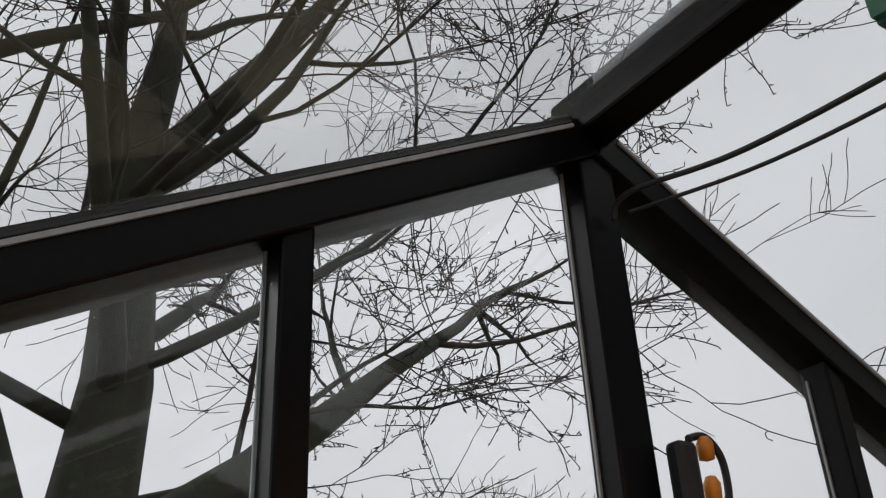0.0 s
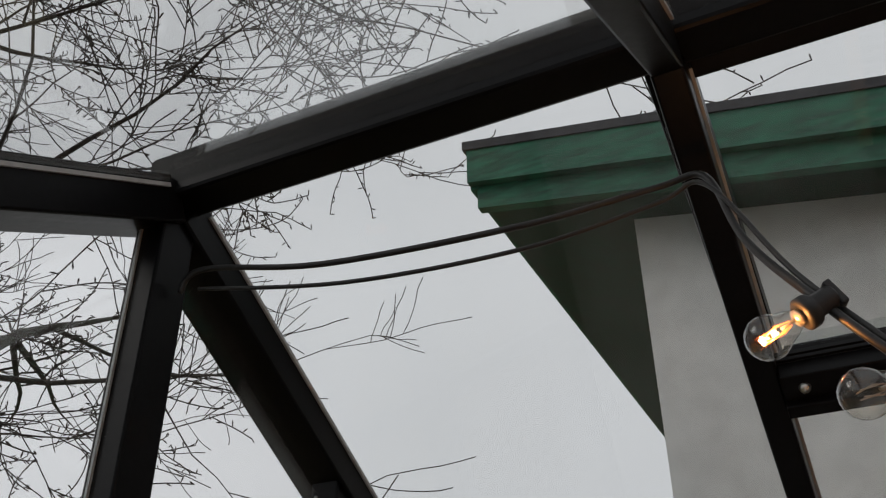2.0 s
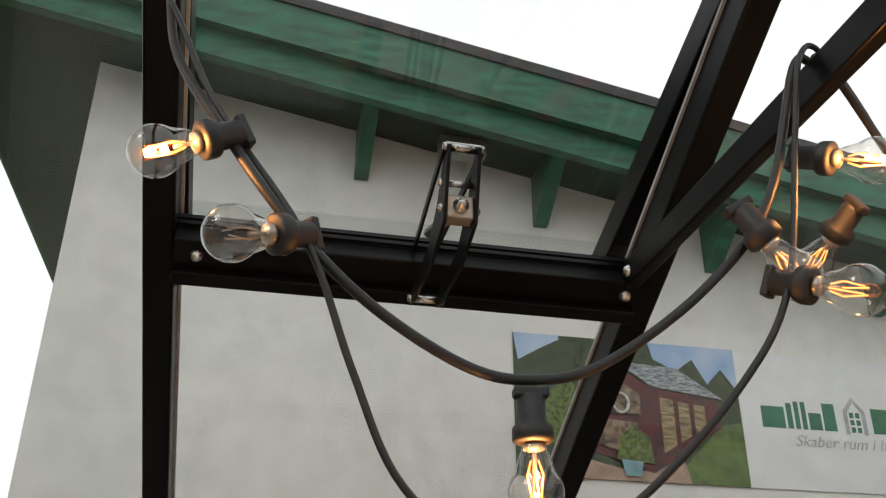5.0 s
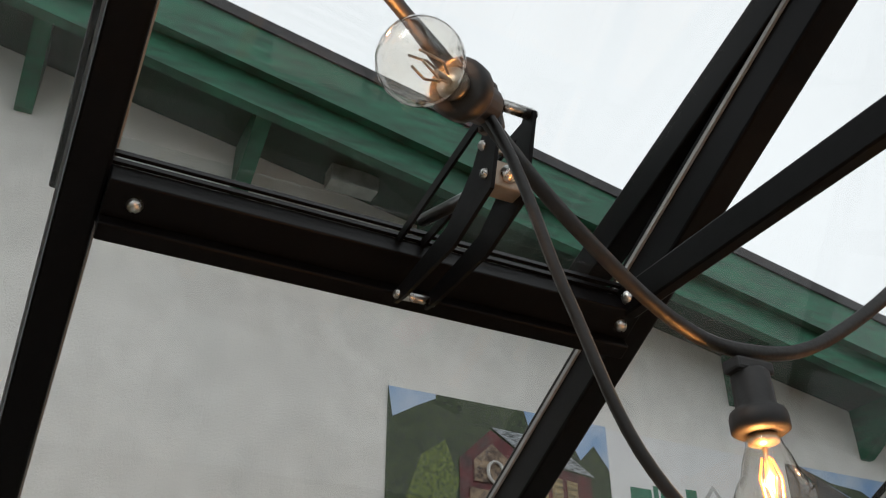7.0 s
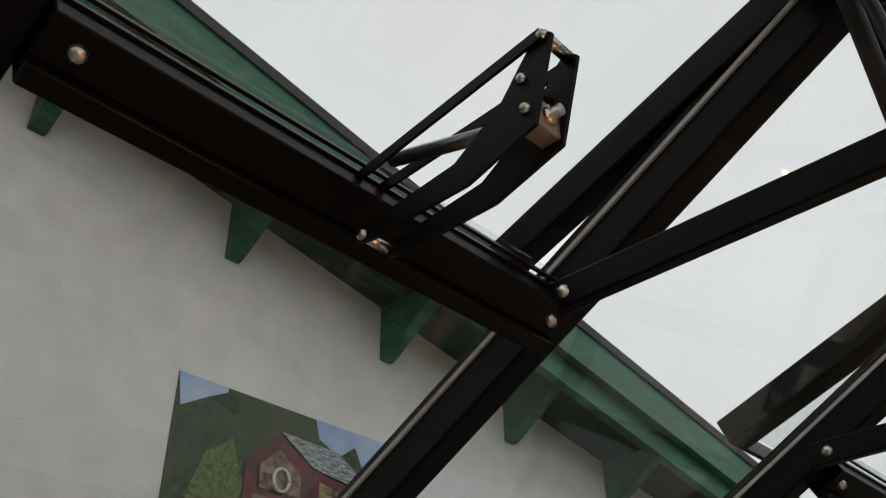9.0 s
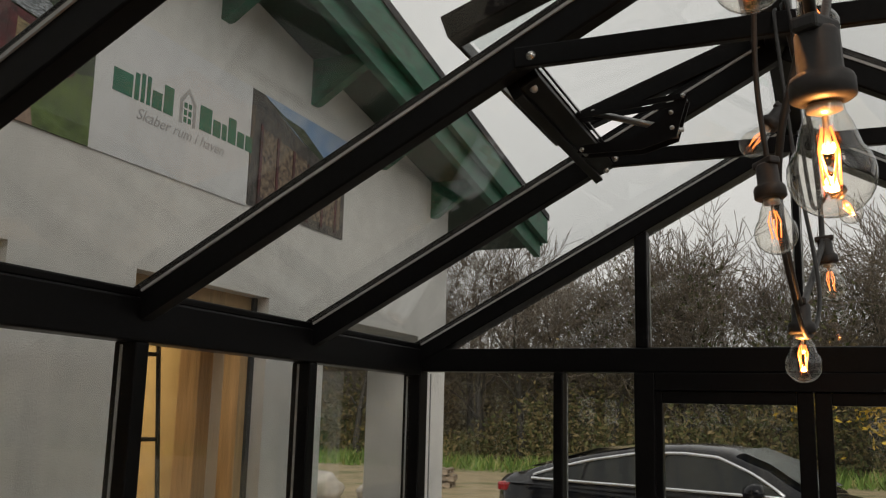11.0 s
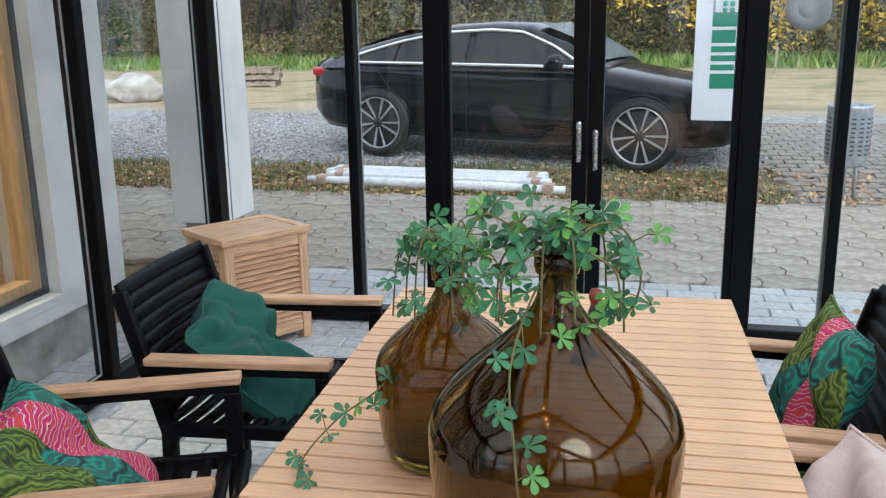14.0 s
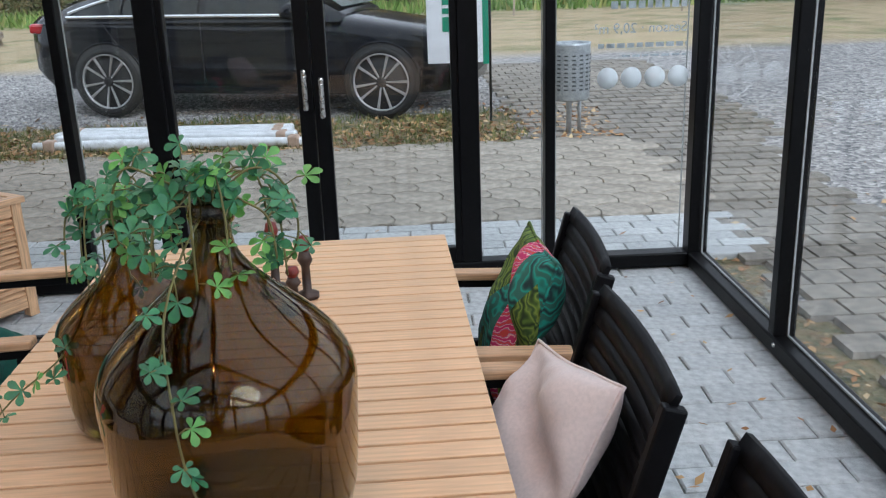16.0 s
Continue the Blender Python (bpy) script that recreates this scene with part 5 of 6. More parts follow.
c0 = chair()
CH = dict(A=(1.073, -1.963, 0, 2.6), B=(0.99, -2.743, 0, 19.5), C=(1.1, -3.49, 0, 5), R1=(2.435, -2.147, 0, 178), R2=(2.393, -2.836, 0, 180.5), R3=(2.459, -3.51, 0, 179))
poses = {k: pose(x, y, 0.006, 0, 0, r) for k, (x, y, z, r) in CH.items()}
c0.matrix_basis = poses["A"]
for k in ("B", "C", "R1", "R2", "R3"):
    copy_thing(c0, poses[k])


# ---- cushions ----
def tropical():
    m = bpy.data.materials.new("tropical_print")
    m.use_nodes = True
    n, l = m.node_tree.nodes, m.node_tree.links
    bs = n["Principled BSDF"]
    bs.inputs["Roughness"].default_value = 0.9
    tc = n.new("ShaderNodeTexCoord")
    sp = n.new("ShaderNodeSeparateXYZ")
    l.new(tc.outputs["Object"], sp.inputs[0])

    def wave(scale, dist, rot, kind="BANDS"):
        mp = n.new("ShaderNodeMapping")
        mp.inputs["Rotation"].default_value = (0, 0, rot)
        l.new(tc.outputs["Object"], mp.inputs[0])
        w = n.new("ShaderNodeTexWave")
        w.wave_type = kind
        w.inputs["Scale"].default_value, w.inputs["Distortion"].default_value, w.inputs["Detail"].default_value = scale, dist, 2
        w.inputs["Detail Scale"].default_value = 1.5
        l.new(mp.outputs[0], w.inputs["Vector"])
        return w.outputs["Fac"]

    def ramp(src, stops, mode="CONSTANT"):
        r = n.new("ShaderNodeValToRGB")
        r.color_ramp.interpolation = mode
        e = r.color_ramp.elements
        while len(e) < len(stops):
            e.new(0.5)
        for k, (p, c) in zip(e, stops):
            k.position, k.color = p, (*c, 1)
        l.new(src, r.inputs[0])
        return r.outputs[0]

    def mixc(f, a, c):
        k = n.new("ShaderNodeMix")
        k.data_type = "RGBA"
        l.new(f, k.inputs[0])
        l.new(a, k.inputs[6])
        l.new(c, k.inputs[7])
        return k.outputs[2]

    palm = ramp(wave(7, 9, 0.6, "RINGS"), [(0, (0.01, 0.03, 0.03)), (0.3, (0.02, 0.16, 0.12)), (0.55, (0.02, 0.3, 0.22)), (0.85, (0.03, 0.12, 0.09))], "LINEAR")
    olive = ramp(wave(9, 12, -0.5), [(0, (0.02, 0.04, 0.01)), (0.4, (0.1, 0.16, 0.02)), (0.75, (0.2, 0.27, 0.04)), (1.0, (0.04, 0.08, 0.02))], "LINEAR")
    vz = n.new("ShaderNodeTexVoronoi")
    vz.inputs["Scale"].default_value = 4.5
    l.new(tc.outputs["Object"], vz.inputs["Vector"])
    bw = n.new("ShaderNodeRGBToBW")
    l.new(vz.outputs["Color"], bw.inputs[0])
    mask = ramp(bw.outputs[0], [(0, (0, 0, 0)), (0.5, (1, 1, 1))])
    leaves = mixc(mask, palm, olive)
    pink = ramp(wave(13, 7, 1.2), [(0, (0.5, 0.02, 0.12)), (0.3, (0.7, 0.25, 0.3)), (0.5, (0.75, 0.6, 0.55)), (0.62, (0.03, 0.03, 0.04)), (0.72, (0.6, 0.06, 0.2)), (0.88, (0.55, 0.05, 0.04))])
    ad = n.new("ShaderNodeMath")
    ad.operation = "MULTIPLY_ADD"
    ad.inputs[1].default_value = 0.35
    l.new(sp.outputs[1], ad.inputs[0])
    l.new(sp.outputs[0], ad.inputs[2])
    band = ramp(ad.outputs[0], [(0, (0, 0, 0)), (0.02, (1, 1, 1)), (0.13, (0, 0, 0))])
    l.new(mixc(band, leaves, pink), bs.inputs["Base Color"])
    return m


def cushion(name, m, material, size=0.45, thick=0.13, crumple=0.0, label="", seed=0, pipe=None):
    """A square scatter cushion, its face in x and y."""
    top = thing(name, label, "cushion", m)
    b = bmesh.new()
    n = 34
    g = {}
    for side in (1, -1):
        for i in range(n + 1):
            for j in range(n + 1):
                u, v = -1 + 2 * i / n, -1 + 2 * j / n
                edge = i in (0, n) or j in (0, n)
                if edge and side < 0:
                    g[i, j, -1] = g[i, j, 1]
                    continue
                x = u * (1 - 0.06 * (1 - v * v) * abs(u) ** 3) * size / 2
                y = v * (1 - 0.06 * (1 - u * u) * abs(v) ** 3) * size / 2
                h = max(0.0, (1 - u ** 4) * (1 - v ** 4)) ** 0.55
                z = side * thick / 2 * h
                q = Vector((x * 7 + seed, y * 7, side * 2.0))
                w = noise.noise(q) * 0.012 + noise.noise(q * 2.3) * 0.006
                z += w * min(1, h * 2) * (1 + crumple * 4)
                if crumple:
                    z += crumple * 0.05 * h * (abs(noise.noise(Vector((u * 1.7 + seed, v * 1.7, 5)))) * 2 - 0.5) * side
                    dent = math.exp(-((u * 0.5 + v * 0.8 - 0.25) / 0.22) ** 2)
                    z -= side * dent * 0.05 * h
                    x += crumple * 0.05 * noise.noise(Vector((u * 1.3, v * 1.3, 9 + seed)))
                    y += crumple * 0.06 * noise.noise(Vector((u * 1.3, v * 1.3, 19 + seed)))
                g[i, j, side] = b.verts.new((x, y, z))
    for side in (1, -1):
        for i in range(n):
            for j in range(n):
                f = [g[i, j, side], g[i + 1, j, side], g[i + 1, j + 1, side], g[i, j + 1, side]]
                b.faces.new(f if side > 0 else f[::-1]).smooth = True
    part("cover", b, material, top)
    b = bmesh.new()
    ring = []
    for i in range(n):
        ring.append((-1 + 2 * i / n, -1))
    for i in range(n):
        ring.append((1, -1 + 2 * i / n))
    for i in range(n):
        ring.append((1 - 2 * i / n, 1))
    for i in range(n + 1):
        ring.append((-1, 1 - 2 * i / n))
    tube(b, [(u * (1 - 0.06 * (1 - v * v) * abs(u) ** 3) * size / 2 + (crumple * 0.05 * noise.noise(Vector((u * 1.3, v * 1.3, 9 + seed))) if crumple else 0), v * (1 - 0.06 * (1 - u * u) * abs(v) ** 3) * size / 2 + (crumple * 0.06 * noise.noise(Vector((u * 1.3, v * 1.3, 19 + seed))) if crumple else 0), 0) for u, v in ring], 0.0045, 5)
    part("seam", b, pipe or material, top)
    return top


GREENC = mat("dark_green_cotton", (0.008, 0.085, 0.062), 0.9, 0, 0.1, 120, 0.15, 700, sheen=0.04, big=0.1)
PINKC = mat("pale_pink_cotton", (0.72, 0.6, 0.56), 0.9, 0, 0.05, 120, 0.15, 700, sheen=0.2)
TROP = tropical()


def leaning(x, y, z, yaw, tilt, spin=0):
    """A cushion that stands on its edge and leans back; yaw is the way that its face looks."""
    return pose(x, y, z, 0, 0, yaw) @ pose(0, 0, 0, 0, 90 - tilt, 0) @ pose(0, 0, 0, 0, 0, 90 + spin)


cushion("scatter_cushion", leaning(1.0, -1.99, 0.555, 8, 42, 8), GREENC, 0.44, 0.17, 1.0, "crumpled dark green cotton cushion on a chair", 3)
cushion("scatter_cushion", leaning(0.93, -2.82, 0.575, 24, 44, 4), TROP, 0.45, 0.15, 0.1, "tropical leaf print cushion on a chair", 8)
cushion("scatter_cushion", leaning(1.0, -3.45, 0.63, 6, 25, 3), PINKC, 0.47, 0.14, 0.1, "pale pink cotton cushion on a chair", 4)
cushion("scatter_cushion", leaning(2.62, -2.15, 0.63, 181, 18, 2), TROP, 0.43, 0.15, 0.05, "upright tropical leaf print cushion on a chair", 1)
cushion("scatter_cushion", leaning(2.57, -2.82, 0.59, 188, 30, 12), PINKC, 0.42, 0.14, 0.1, "pale pink cotton cushion leaning on a chair", 6)


# ---- louvred teak cabinet ----
def cabinet():
    F, R = Vector((0.265, -0.7, 0)), Vector((0.545, -0.29, 0))
    m = along(F, R)
    c = thing("louvred_cabinet", "small teak cabinet with louvred sides", "cabinet", m)
    w, d, h = 0.5, 0.4, 0.59
    w0, w1, d0, d1 = 0.015, w - 0.015, 0.015, d - 0.015
    for i, j in ((w0, d0), (w1 - 0.05, d0), (w0, d1 - 0.05), (w1 - 0.05, d1 - 0.05)):
        b = bm_new()
        box(b, i, i + 0.05, j, j + 0.05, 0.006, h - 0.03, 0.003)
        part("corner_post", b, TEAKV, c)
    for z0, z1 in ((0.05, 0.11), (h - 0.09, h - 0.03)):
        for (x0, x1, y0, y1) in ((w0 + 0.05, w1 - 0.05, d0 + 0.006, d0 + 0.036), (w0 + 0.05, w1 - 0.05, d1 - 0.036, d1 - 0.006), (w0 + 0.006, w0 + 0.036, d0 + 0.05, d1 - 0.05), (w1 - 0.036, w1 - 0.006, d0 + 0.05, d1 - 0.05)):
            b = bm_new()
            box(b, x0, x1, y0, y1, z0, z1, 0.002)
            part("rail", b, TEAK, c)
    k = 14
    for i in range(k):
        z = 0.125 + (h - 0.09 - 0.14) * i / (k - 1)
        for (x0, x1, yy, s) in ((w0 + 0.05, w1 - 0.05, d0 + 0.022, 1), (w0 + 0.05, w1 - 0.05, d1 - 0.022, -1)):
            b = bm_new()
            box(b, x0, x1, -0.017, 0.017, -0.004, 0.004, 0, pose(0, yy, z, 38 * s, 0, 0))
            part("louvre", b, TEAK, c)
        for (xx, s) in ((w0 + 0.022, -1), (w1 - 0.022, 1)):
            b = bm_new()
            box(b, -0.017, 0.017, d0 + 0.05, d1 - 0.05, -0.004, 0.004, 0, pose(xx, 0, z, 0, 38 * s, 0))
            part("louvre", b, TEAK, c)
    # Added core in darkened teak: the shade between the louvres as colour.
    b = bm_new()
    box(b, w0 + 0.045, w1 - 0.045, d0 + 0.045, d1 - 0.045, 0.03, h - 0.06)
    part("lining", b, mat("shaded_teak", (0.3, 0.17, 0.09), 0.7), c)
    for i, (x0, x1, y0, y1) in enumerate(((0, w, 0, 0.05), (0, w, d - 0.05, d), (0, 0.05, 0.05, d - 0.05), (w - 0.05, w, 0.05, d - 0.05))):
        b = bm_new()
        box(b, x0, x1, y0, y1, h - 0.03, h, 0.003)
        part("top_frame", b, TEAK, c)
    for i in range(5):
        b = bm_new()
        y0 = 0.052 + (d - 0.104) / 5 * i
        box(b, 0.052, w - 0.052, y0, y0 + (d - 0.104) / 5 - 0.003, h - 0.03, h - 0.004, 0.002)
        part("top_board", b, TEAK, c)


cabinet()


# ---- glass demijohns and the creeper in them ----
def amber():
    m = bpy.data.materials.new("amber_glass")
    m.use_nodes = True
    n, l = m.node_tree.nodes, m.node_tree.links
    b = n["Principled BSDF"]
    b.inputs["Base Color"].default_value = (0.33, 0.235, 0.03, 1)
    b.inputs["Roughness"].default_value = 0.03
    b.inputs["IOR"].default_value = 1.45
    b.inputs["Transmission Weight"].default_value = 1.0
    b.inputs["Specular IOR Level"].default_value = 1.0
    tc = n.new("ShaderNodeTexCoord")
    nz = n.new("ShaderNodeTexNoise")
    nz.inputs["Scale"].default_value = 5
    l.new(tc.outputs["Object"], nz.inputs["Vector"])
    bp = n.new("ShaderNodeBump")
    bp.inputs["Strength"].default_value, bp.inputs["Distance"].default_value = 0.05, 0.02
    l.new(nz.outputs[0], bp.inputs["Height"])
    l.new(bp.outputs[0], b.inputs["Normal"])
    return m


AMBER = amber()


def demijohn(x, y, rb, zs, zt, rn, label):
    """A bellied bottle: radius, shoulder height and neck above the table."""
    t = thing("glass_demijohn", label, "demijohn", pose(x, y, 0.742))
    out = [(0, 0.012), (rb * 0.5, 0.004), (rb * 0.8, 0.0), (rb * 0.9, 0.012), (rb * 0.945, 0.05), (rb * 0.97, zs * 0.4), (rb, zs * 0.82)]
    z0, z1 = zs * 0.82, zt - 0.05
    for k in range(1, 15):
        u = k / 14
        out.append((rn + (rb - rn) * (0.5 + 0.5 * math.cos(math.pi * u ** 1.12)), z0 + (z1 - z0) * u))
    out.append((rn, zt - 0.035))
    inner = [(max(0.0, r - 0.005), z) for r, z in out[::-1] if r > rn * 0.99]
    inner = [(max(r, 0.0), max(z, 0.016)) for r, z in inner] + [(0, 0.02)]
    b = bm_new()
    lathe(b, out + [(rn, zt), (rn - 0.005, zt)] + inner, 56)
    part("bottle", b, AMBER, t)
    b = bm_new()
    lathe(b, [(rn + 0.0005, zt - 0.034), (rn * 1.22, zt - 0.03), (rn * 1.27, zt - 0.02), (rn * 1.24, zt - 0.008), (rn * 1.14, zt - 0.002), (rn + 0.0005, zt - 0.002), (rn + 0.0005, zt - 0.034)], 40)
    part("neck_ring", b, AMBER, t, "thick rounded glass lip")
    return t


demijohn(2.05, -3.19, 0.195, 0.265, 0.505, 0.027, "large amber glass demijohn holding a creeper")
demijohn(1.811, -2.85, 0.145, 0.21, 0.385, 0.025, "smaller amber glass demijohn holding a creeper")

LEAF = mat("creeper_leaf", (0.05, 0.2, 0.075), 0.5, 0, 0.2, 60, 0.1, 200, color2=(0.025, 0.115, 0.06), island=0.45)
LEAFL = mat("young_creeper_leaf", (0.13, 0.34, 0.07), 0.5, 0, 0.2, 60, 0.1, 200, color2=(0.08, 0.24, 0.05), island=0.35)
STEM = mat("creeper_stem", (0.16, 0.15, 0.05), 0.7, 0, 0.2, 40)


def leaf_mesh(name, material, s):
    """A hand of five rounded leaflets."""
    b = bm_new()
    for k, (a, ln) in enumerate(((-118, 0.62), (-58, 0.9), (0, 1.0), (58, 0.9), (118, 0.62))):
        a = math.radians(a)
        u, v = Vector((math.cos(a), math.sin(a), 0)), Vector((-math.sin(a), math.cos(a), 0))
        L_ = ln * s
        rows = []
        for t, w, dz in ((0.0, 0.02, 0.0), (0.3, 0.12, 0.03), (0.65, 0.27, 0.03), (0.87, 0.22, -0.02), (1.0, 0.06, -0.08)):
            c = u * L_ * t
            rows.append([b.verts.new(c - v * w * L_ + Vector((0, 0, dz * L_))), b.verts.new(c + Vector((0, 0, (dz - 0.05) * L_))), b.verts.new(c + v * w * L_ + Vector((0, 0, dz * L_)))])
        for r0, r1 in zip(rows, rows[1:]):
            for i in range(2):
                b.faces.new((r0[i], r0[i + 1], r1[i + 1], r1[i])).smooth = True
    return mesh_of(name, b, material)


LM = [leaf_mesh("leaf", LEAF, 0.03), leaf_mesh("leaf", LEAF, 0.024), leaf_mesh("leaf", LEAFL, 0.027)]


def creeper(label, root, vines):
    rg = random.Random(int(root[0] * 1000))
    top = thing("creeper_plant", label, "plant", pose(*root))
    for pts, per in vines:
        b = bm_new()
        pts = [Vector(p) for p in pts]
        fine = []
        for i in range(len(pts) - 1):
            p0, p1, p2, p3 = pts[max(i - 1, 0)], pts[i], pts[i + 1], pts[min(i + 2, len(pts) - 1)]
            for k in range(5):
                t = k / 5
                fine.append(0.5 * ((2 * p1) + (p2 - p0) * t + (2 * p0 - 5 * p1 + 4 * p2 - p3) * t * t + (3 * p1 - p0 - 3 * p2 + p3) * t ** 3))
        fine.append(pts[-1])
        tube(b, fine, 0.0018, 5)
        part("vine", b, STEM, top)
        per = int(per * 1.35)
        for k in range(per):
            q = fine[min(len(fine) - 1, int((0.25 + 0.75 * (k + rg.random() * 0.6) / per) * len(fine)))]
            o = Vector((rg.gauss(0, 1), rg.gauss(-0.35, 1), rg.gauss(0.2, 0.7))).normalized() * rg.uniform(0.015, 0.04)
            nrm = Vector((rg.gauss(0, 0.45), rg.gauss(-0.55, 0.4), rg.gauss(0.8, 0.35))).normalized()
            mm = nrm.to_track_quat("Z", "Y").to_matrix().to_4x4()
            mm.translation = q + o
            lf = new("leaf", LM[rg.choice((0, 0, 1, 2))])
            lf.parent = top
            lf.matrix_basis = mm @ pose(0, 0, 0, 0, 0, rg.uniform(0, 360))
            b = bm_new()
            tube(b, [q, q + o * 0.6 + Vector((0, 0, 0.004)), q + o], 0.0011, 4)
            part("leaf_stalk", b, STEM, top)


big = []
rv = random.Random(5)
for k in range(9):
    a = 2 * math.pi * k / 9 + 0.3
    r = rv.uniform(0.05, 0.12)
    hgt = rv.uniform(0.0, 0.06)
    u = Vector((math.cos(a), math.sin(a) * 0.8, 0))
    big.append(([(0, 0, -0.06), (u.x * 0.02, u.y * 0.02, 0.02), tuple(u * r * 0.6 + Vector((0, 0, hgt))), tuple(u * r + Vector((0, 0, hgt * 0.6 - 0.02))), tuple(u * r * 1.1 + Vector((0, 0, -0.08 - 0.05 * rv.random())))], 6))
big.append(([(0, -0.01, 0.0), (-0.03, -0.06, -0.05), (-0.05, -0.13, -0.13), (-0.035, -0.19, -0.22), (-0.02, -0.21, -0.32), (0.02, -0.22, -0.44), (0.06, -0.24, -0.52)], 10))
big.append(([(0, 0, 0.0), (0.06, 0, 0.05), (0.1, 0.02, 0.03), (0.12, 0.03, -0.04), (0.1, 0.05, -0.1), (0.06, 0.06, -0.1)], 7))
big.append(([(0, 0, 0.0), (-0.07, -0.02, 0.05), (-0.11, -0.02, 0.06), (-0.14, 0.0, 0.0), (-0.14, 0.02, -0.08)], 9))
creeper("green trailing creeper with hand-shaped leaves", (2.05, -3.19, 1.24), big)
sm = []
for k in range(9):
    a = 2 * math.pi * k / 9 + 0.1
    r = rv.uniform(0.04, 0.1)
    hgt = rv.uniform(0.02, 0.09)
    u = Vector((math.cos(a), math.sin(a) * 0.8, 0))
    sm.append(([(0, 0, -0.06), (u.x * 0.02, u.y * 0.02, 0.03), tuple(u * r * 0.6 + Vector((0, 0, hgt))), tuple(u * r + Vector((0, 0, hgt * 0.4))), tuple(u * r * 1.15 + Vector((0, 0, -0.09)))], 6))
sm.append(([(0, 0, 0.0), (-0.05, -0.04, -0.1), (-0.1, -0.1, -0.2), (-0.19, -0.14, -0.27), (-0.25, -0.18, -0.35), (-0.24, -0.2, -0.44), (-0.2, -0.22, -0.49), (-0.14, -0.2, -0.495)], 13))
creeper("green trailing creeper spilling on to the table", (1.811, -2.85, 1.12), sm)

# small dark red ornaments behind the bottles
DRED = mat("dark_red_wax", (0.16, 0.02, 0.015), 0.4, 0, 0.3, 30, 0.2)
BRN = mat("dark_brown_bronze", (0.05, 0.03, 0.022), 0.5, 0.2, 0.3, 30, 0.2)
for x, y, h in ((2.06, -2.24, 0.17), (2.035, -2.31, 0.11), (1.97, -2.17, 0.19)):
    t = thing("candle_ornament", "slim dark brown ornament with a red tip", "ornament", pose(x, y, 0.742), group="ornaments on the table")
    b = bm_new()
    lathe(b, [(0, 0), (0.03, 0), (0.03, 0.012), (0.012, 0.02), (0.011, h * 0.5), (0.02, h * 0.6), (0.012, h * 0.75), (0, h * 0.76)], 14)
    part("stem", b, BRN, t)
    b = bm_new()
    lathe(b, [(0, h * 0.74), (0.012, h * 0.75), (0.018, h * 0.86), (0.014, h * 0.97), (0, h)], 14)
    part("tip", b, DRED, t)


# ---- string lights ----
CABLE = mat("black_rubber_cable", (0.011, 0.0105, 0.01), 0.5, 0, 0.2, 50, 0.1, 200)
BULB = pane_glass("bulb_glass", (0.96, 0.94, 0.9), 2.6)
GLOW = emit("glowing_filament", (1.0, 0.25, 0.06), 2.2)
COLD = mat("cold_filament", (0.35, 0.3, 0.25), 0.4, 0.6)
BRASS = mat("bulb_cap", (0.5, 0.46, 0.4), 0.35, 0.9)


def smooth_path(pts, k=7):
    pts = [Vector(p) for p in pts]
    out = []
    for i in range(len(pts) - 1):
        p0, p1, p2, p3 = pts[max(i - 1, 0)], pts[i], pts[i + 1], pts[min(i + 2, len(pts) - 1)]
        for j in range(k):
            t = j / k
            out.append(0.5 * ((2 * p1) + (p2 - p0) * t + (2 * p0 - 5 * p1 + 4 * p2 - p3) * t * t + (3 * p1 - p0 - 3 * p2 + p3) * t ** 3))
    return out + [pts[-1]]


string = thing("string_lights", "black rubber festoon cable with bulb holders, looped along the ridge", "string lights", pose(0.01, 0.0, -0.07))
runs = [
    ([(1.83, -5.36, 2.98), (1.835, -5.3, 3.02), (1.83, -5.0, 2.955), (1.79, -4.6, 2.95), (1.74, -4.36, 2.99), (1.75, -4.27, 2.98), (1.84, -4.22, 2.78), (1.925, -4.13, 2.6), (1.94, -4.05, 2.49), (1.93, -3.96, 2.41), (1.91, -3.85, 2.355), (1.905, -3.77, 2.345),
      (1.91, -3.68, 2.37), (1.93, -3.55, 2.47), (1.94, -3.45, 2.6), (1.92, -3.36, 2.84), (1.91, -3.32, 2.865), (1.91, -3.29, 2.86), (1.93, -3.2, 2.62), (1.94, -3.1, 2.47), (1.9, -3.06, 2.3), (1.89, -3.0, 2.2), (1.9, -2.9, 2.1), (1.91, -2.8, 2.06),
      (1.92, -2.66, 2.1), (1.94, -2.45, 2.2), (1.95, -2.32, 2.28), (1.94, -2.28, 2.5), (1.9, -2.26, 2.86), (1.89, -2.24, 2.865), (1.89, -2.2, 2.86), (1.95, -2.0, 2.55), (1.98, -1.95, 2.5), (1.93, -1.6, 2.5), (1.9, -1.25, 2.8), (1.89, -1.2, 2.865)], 0.0065),
    ([(1.84, -5.3, 2.97), (1.83, -4.95, 2.9), (1.79, -4.6, 2.9), (1.75, -4.36, 2.95), (1.77, -4.27, 2.95), (1.89, -4.16, 2.68), (1.945, -4.04, 2.48), (1.95, -3.98, 2.33), (1.95, -3.93, 2.22), (1.95, -3.86, 2.16), (1.955, -3.78, 2.15), (1.96, -3.68, 2.2), (1.975, -3.55, 2.33), (1.98, -3.47, 2.46),
      (1.95, -3.4, 2.7), (1.93, -3.35, 2.86), (1.92, -3.3, 2.865), (1.89, -3.2, 2.7), (1.87, -3.14, 2.4), (1.885, -3.1, 2.2), (1.9, -2.98, 2.08), (1.92, -2.82, 2.0), (1.94, -2.6, 2.12), (1.9, -2.4, 2.45), (1.87, -2.3, 2.8), (1.87, -2.25, 2.865)], 0.0045)]
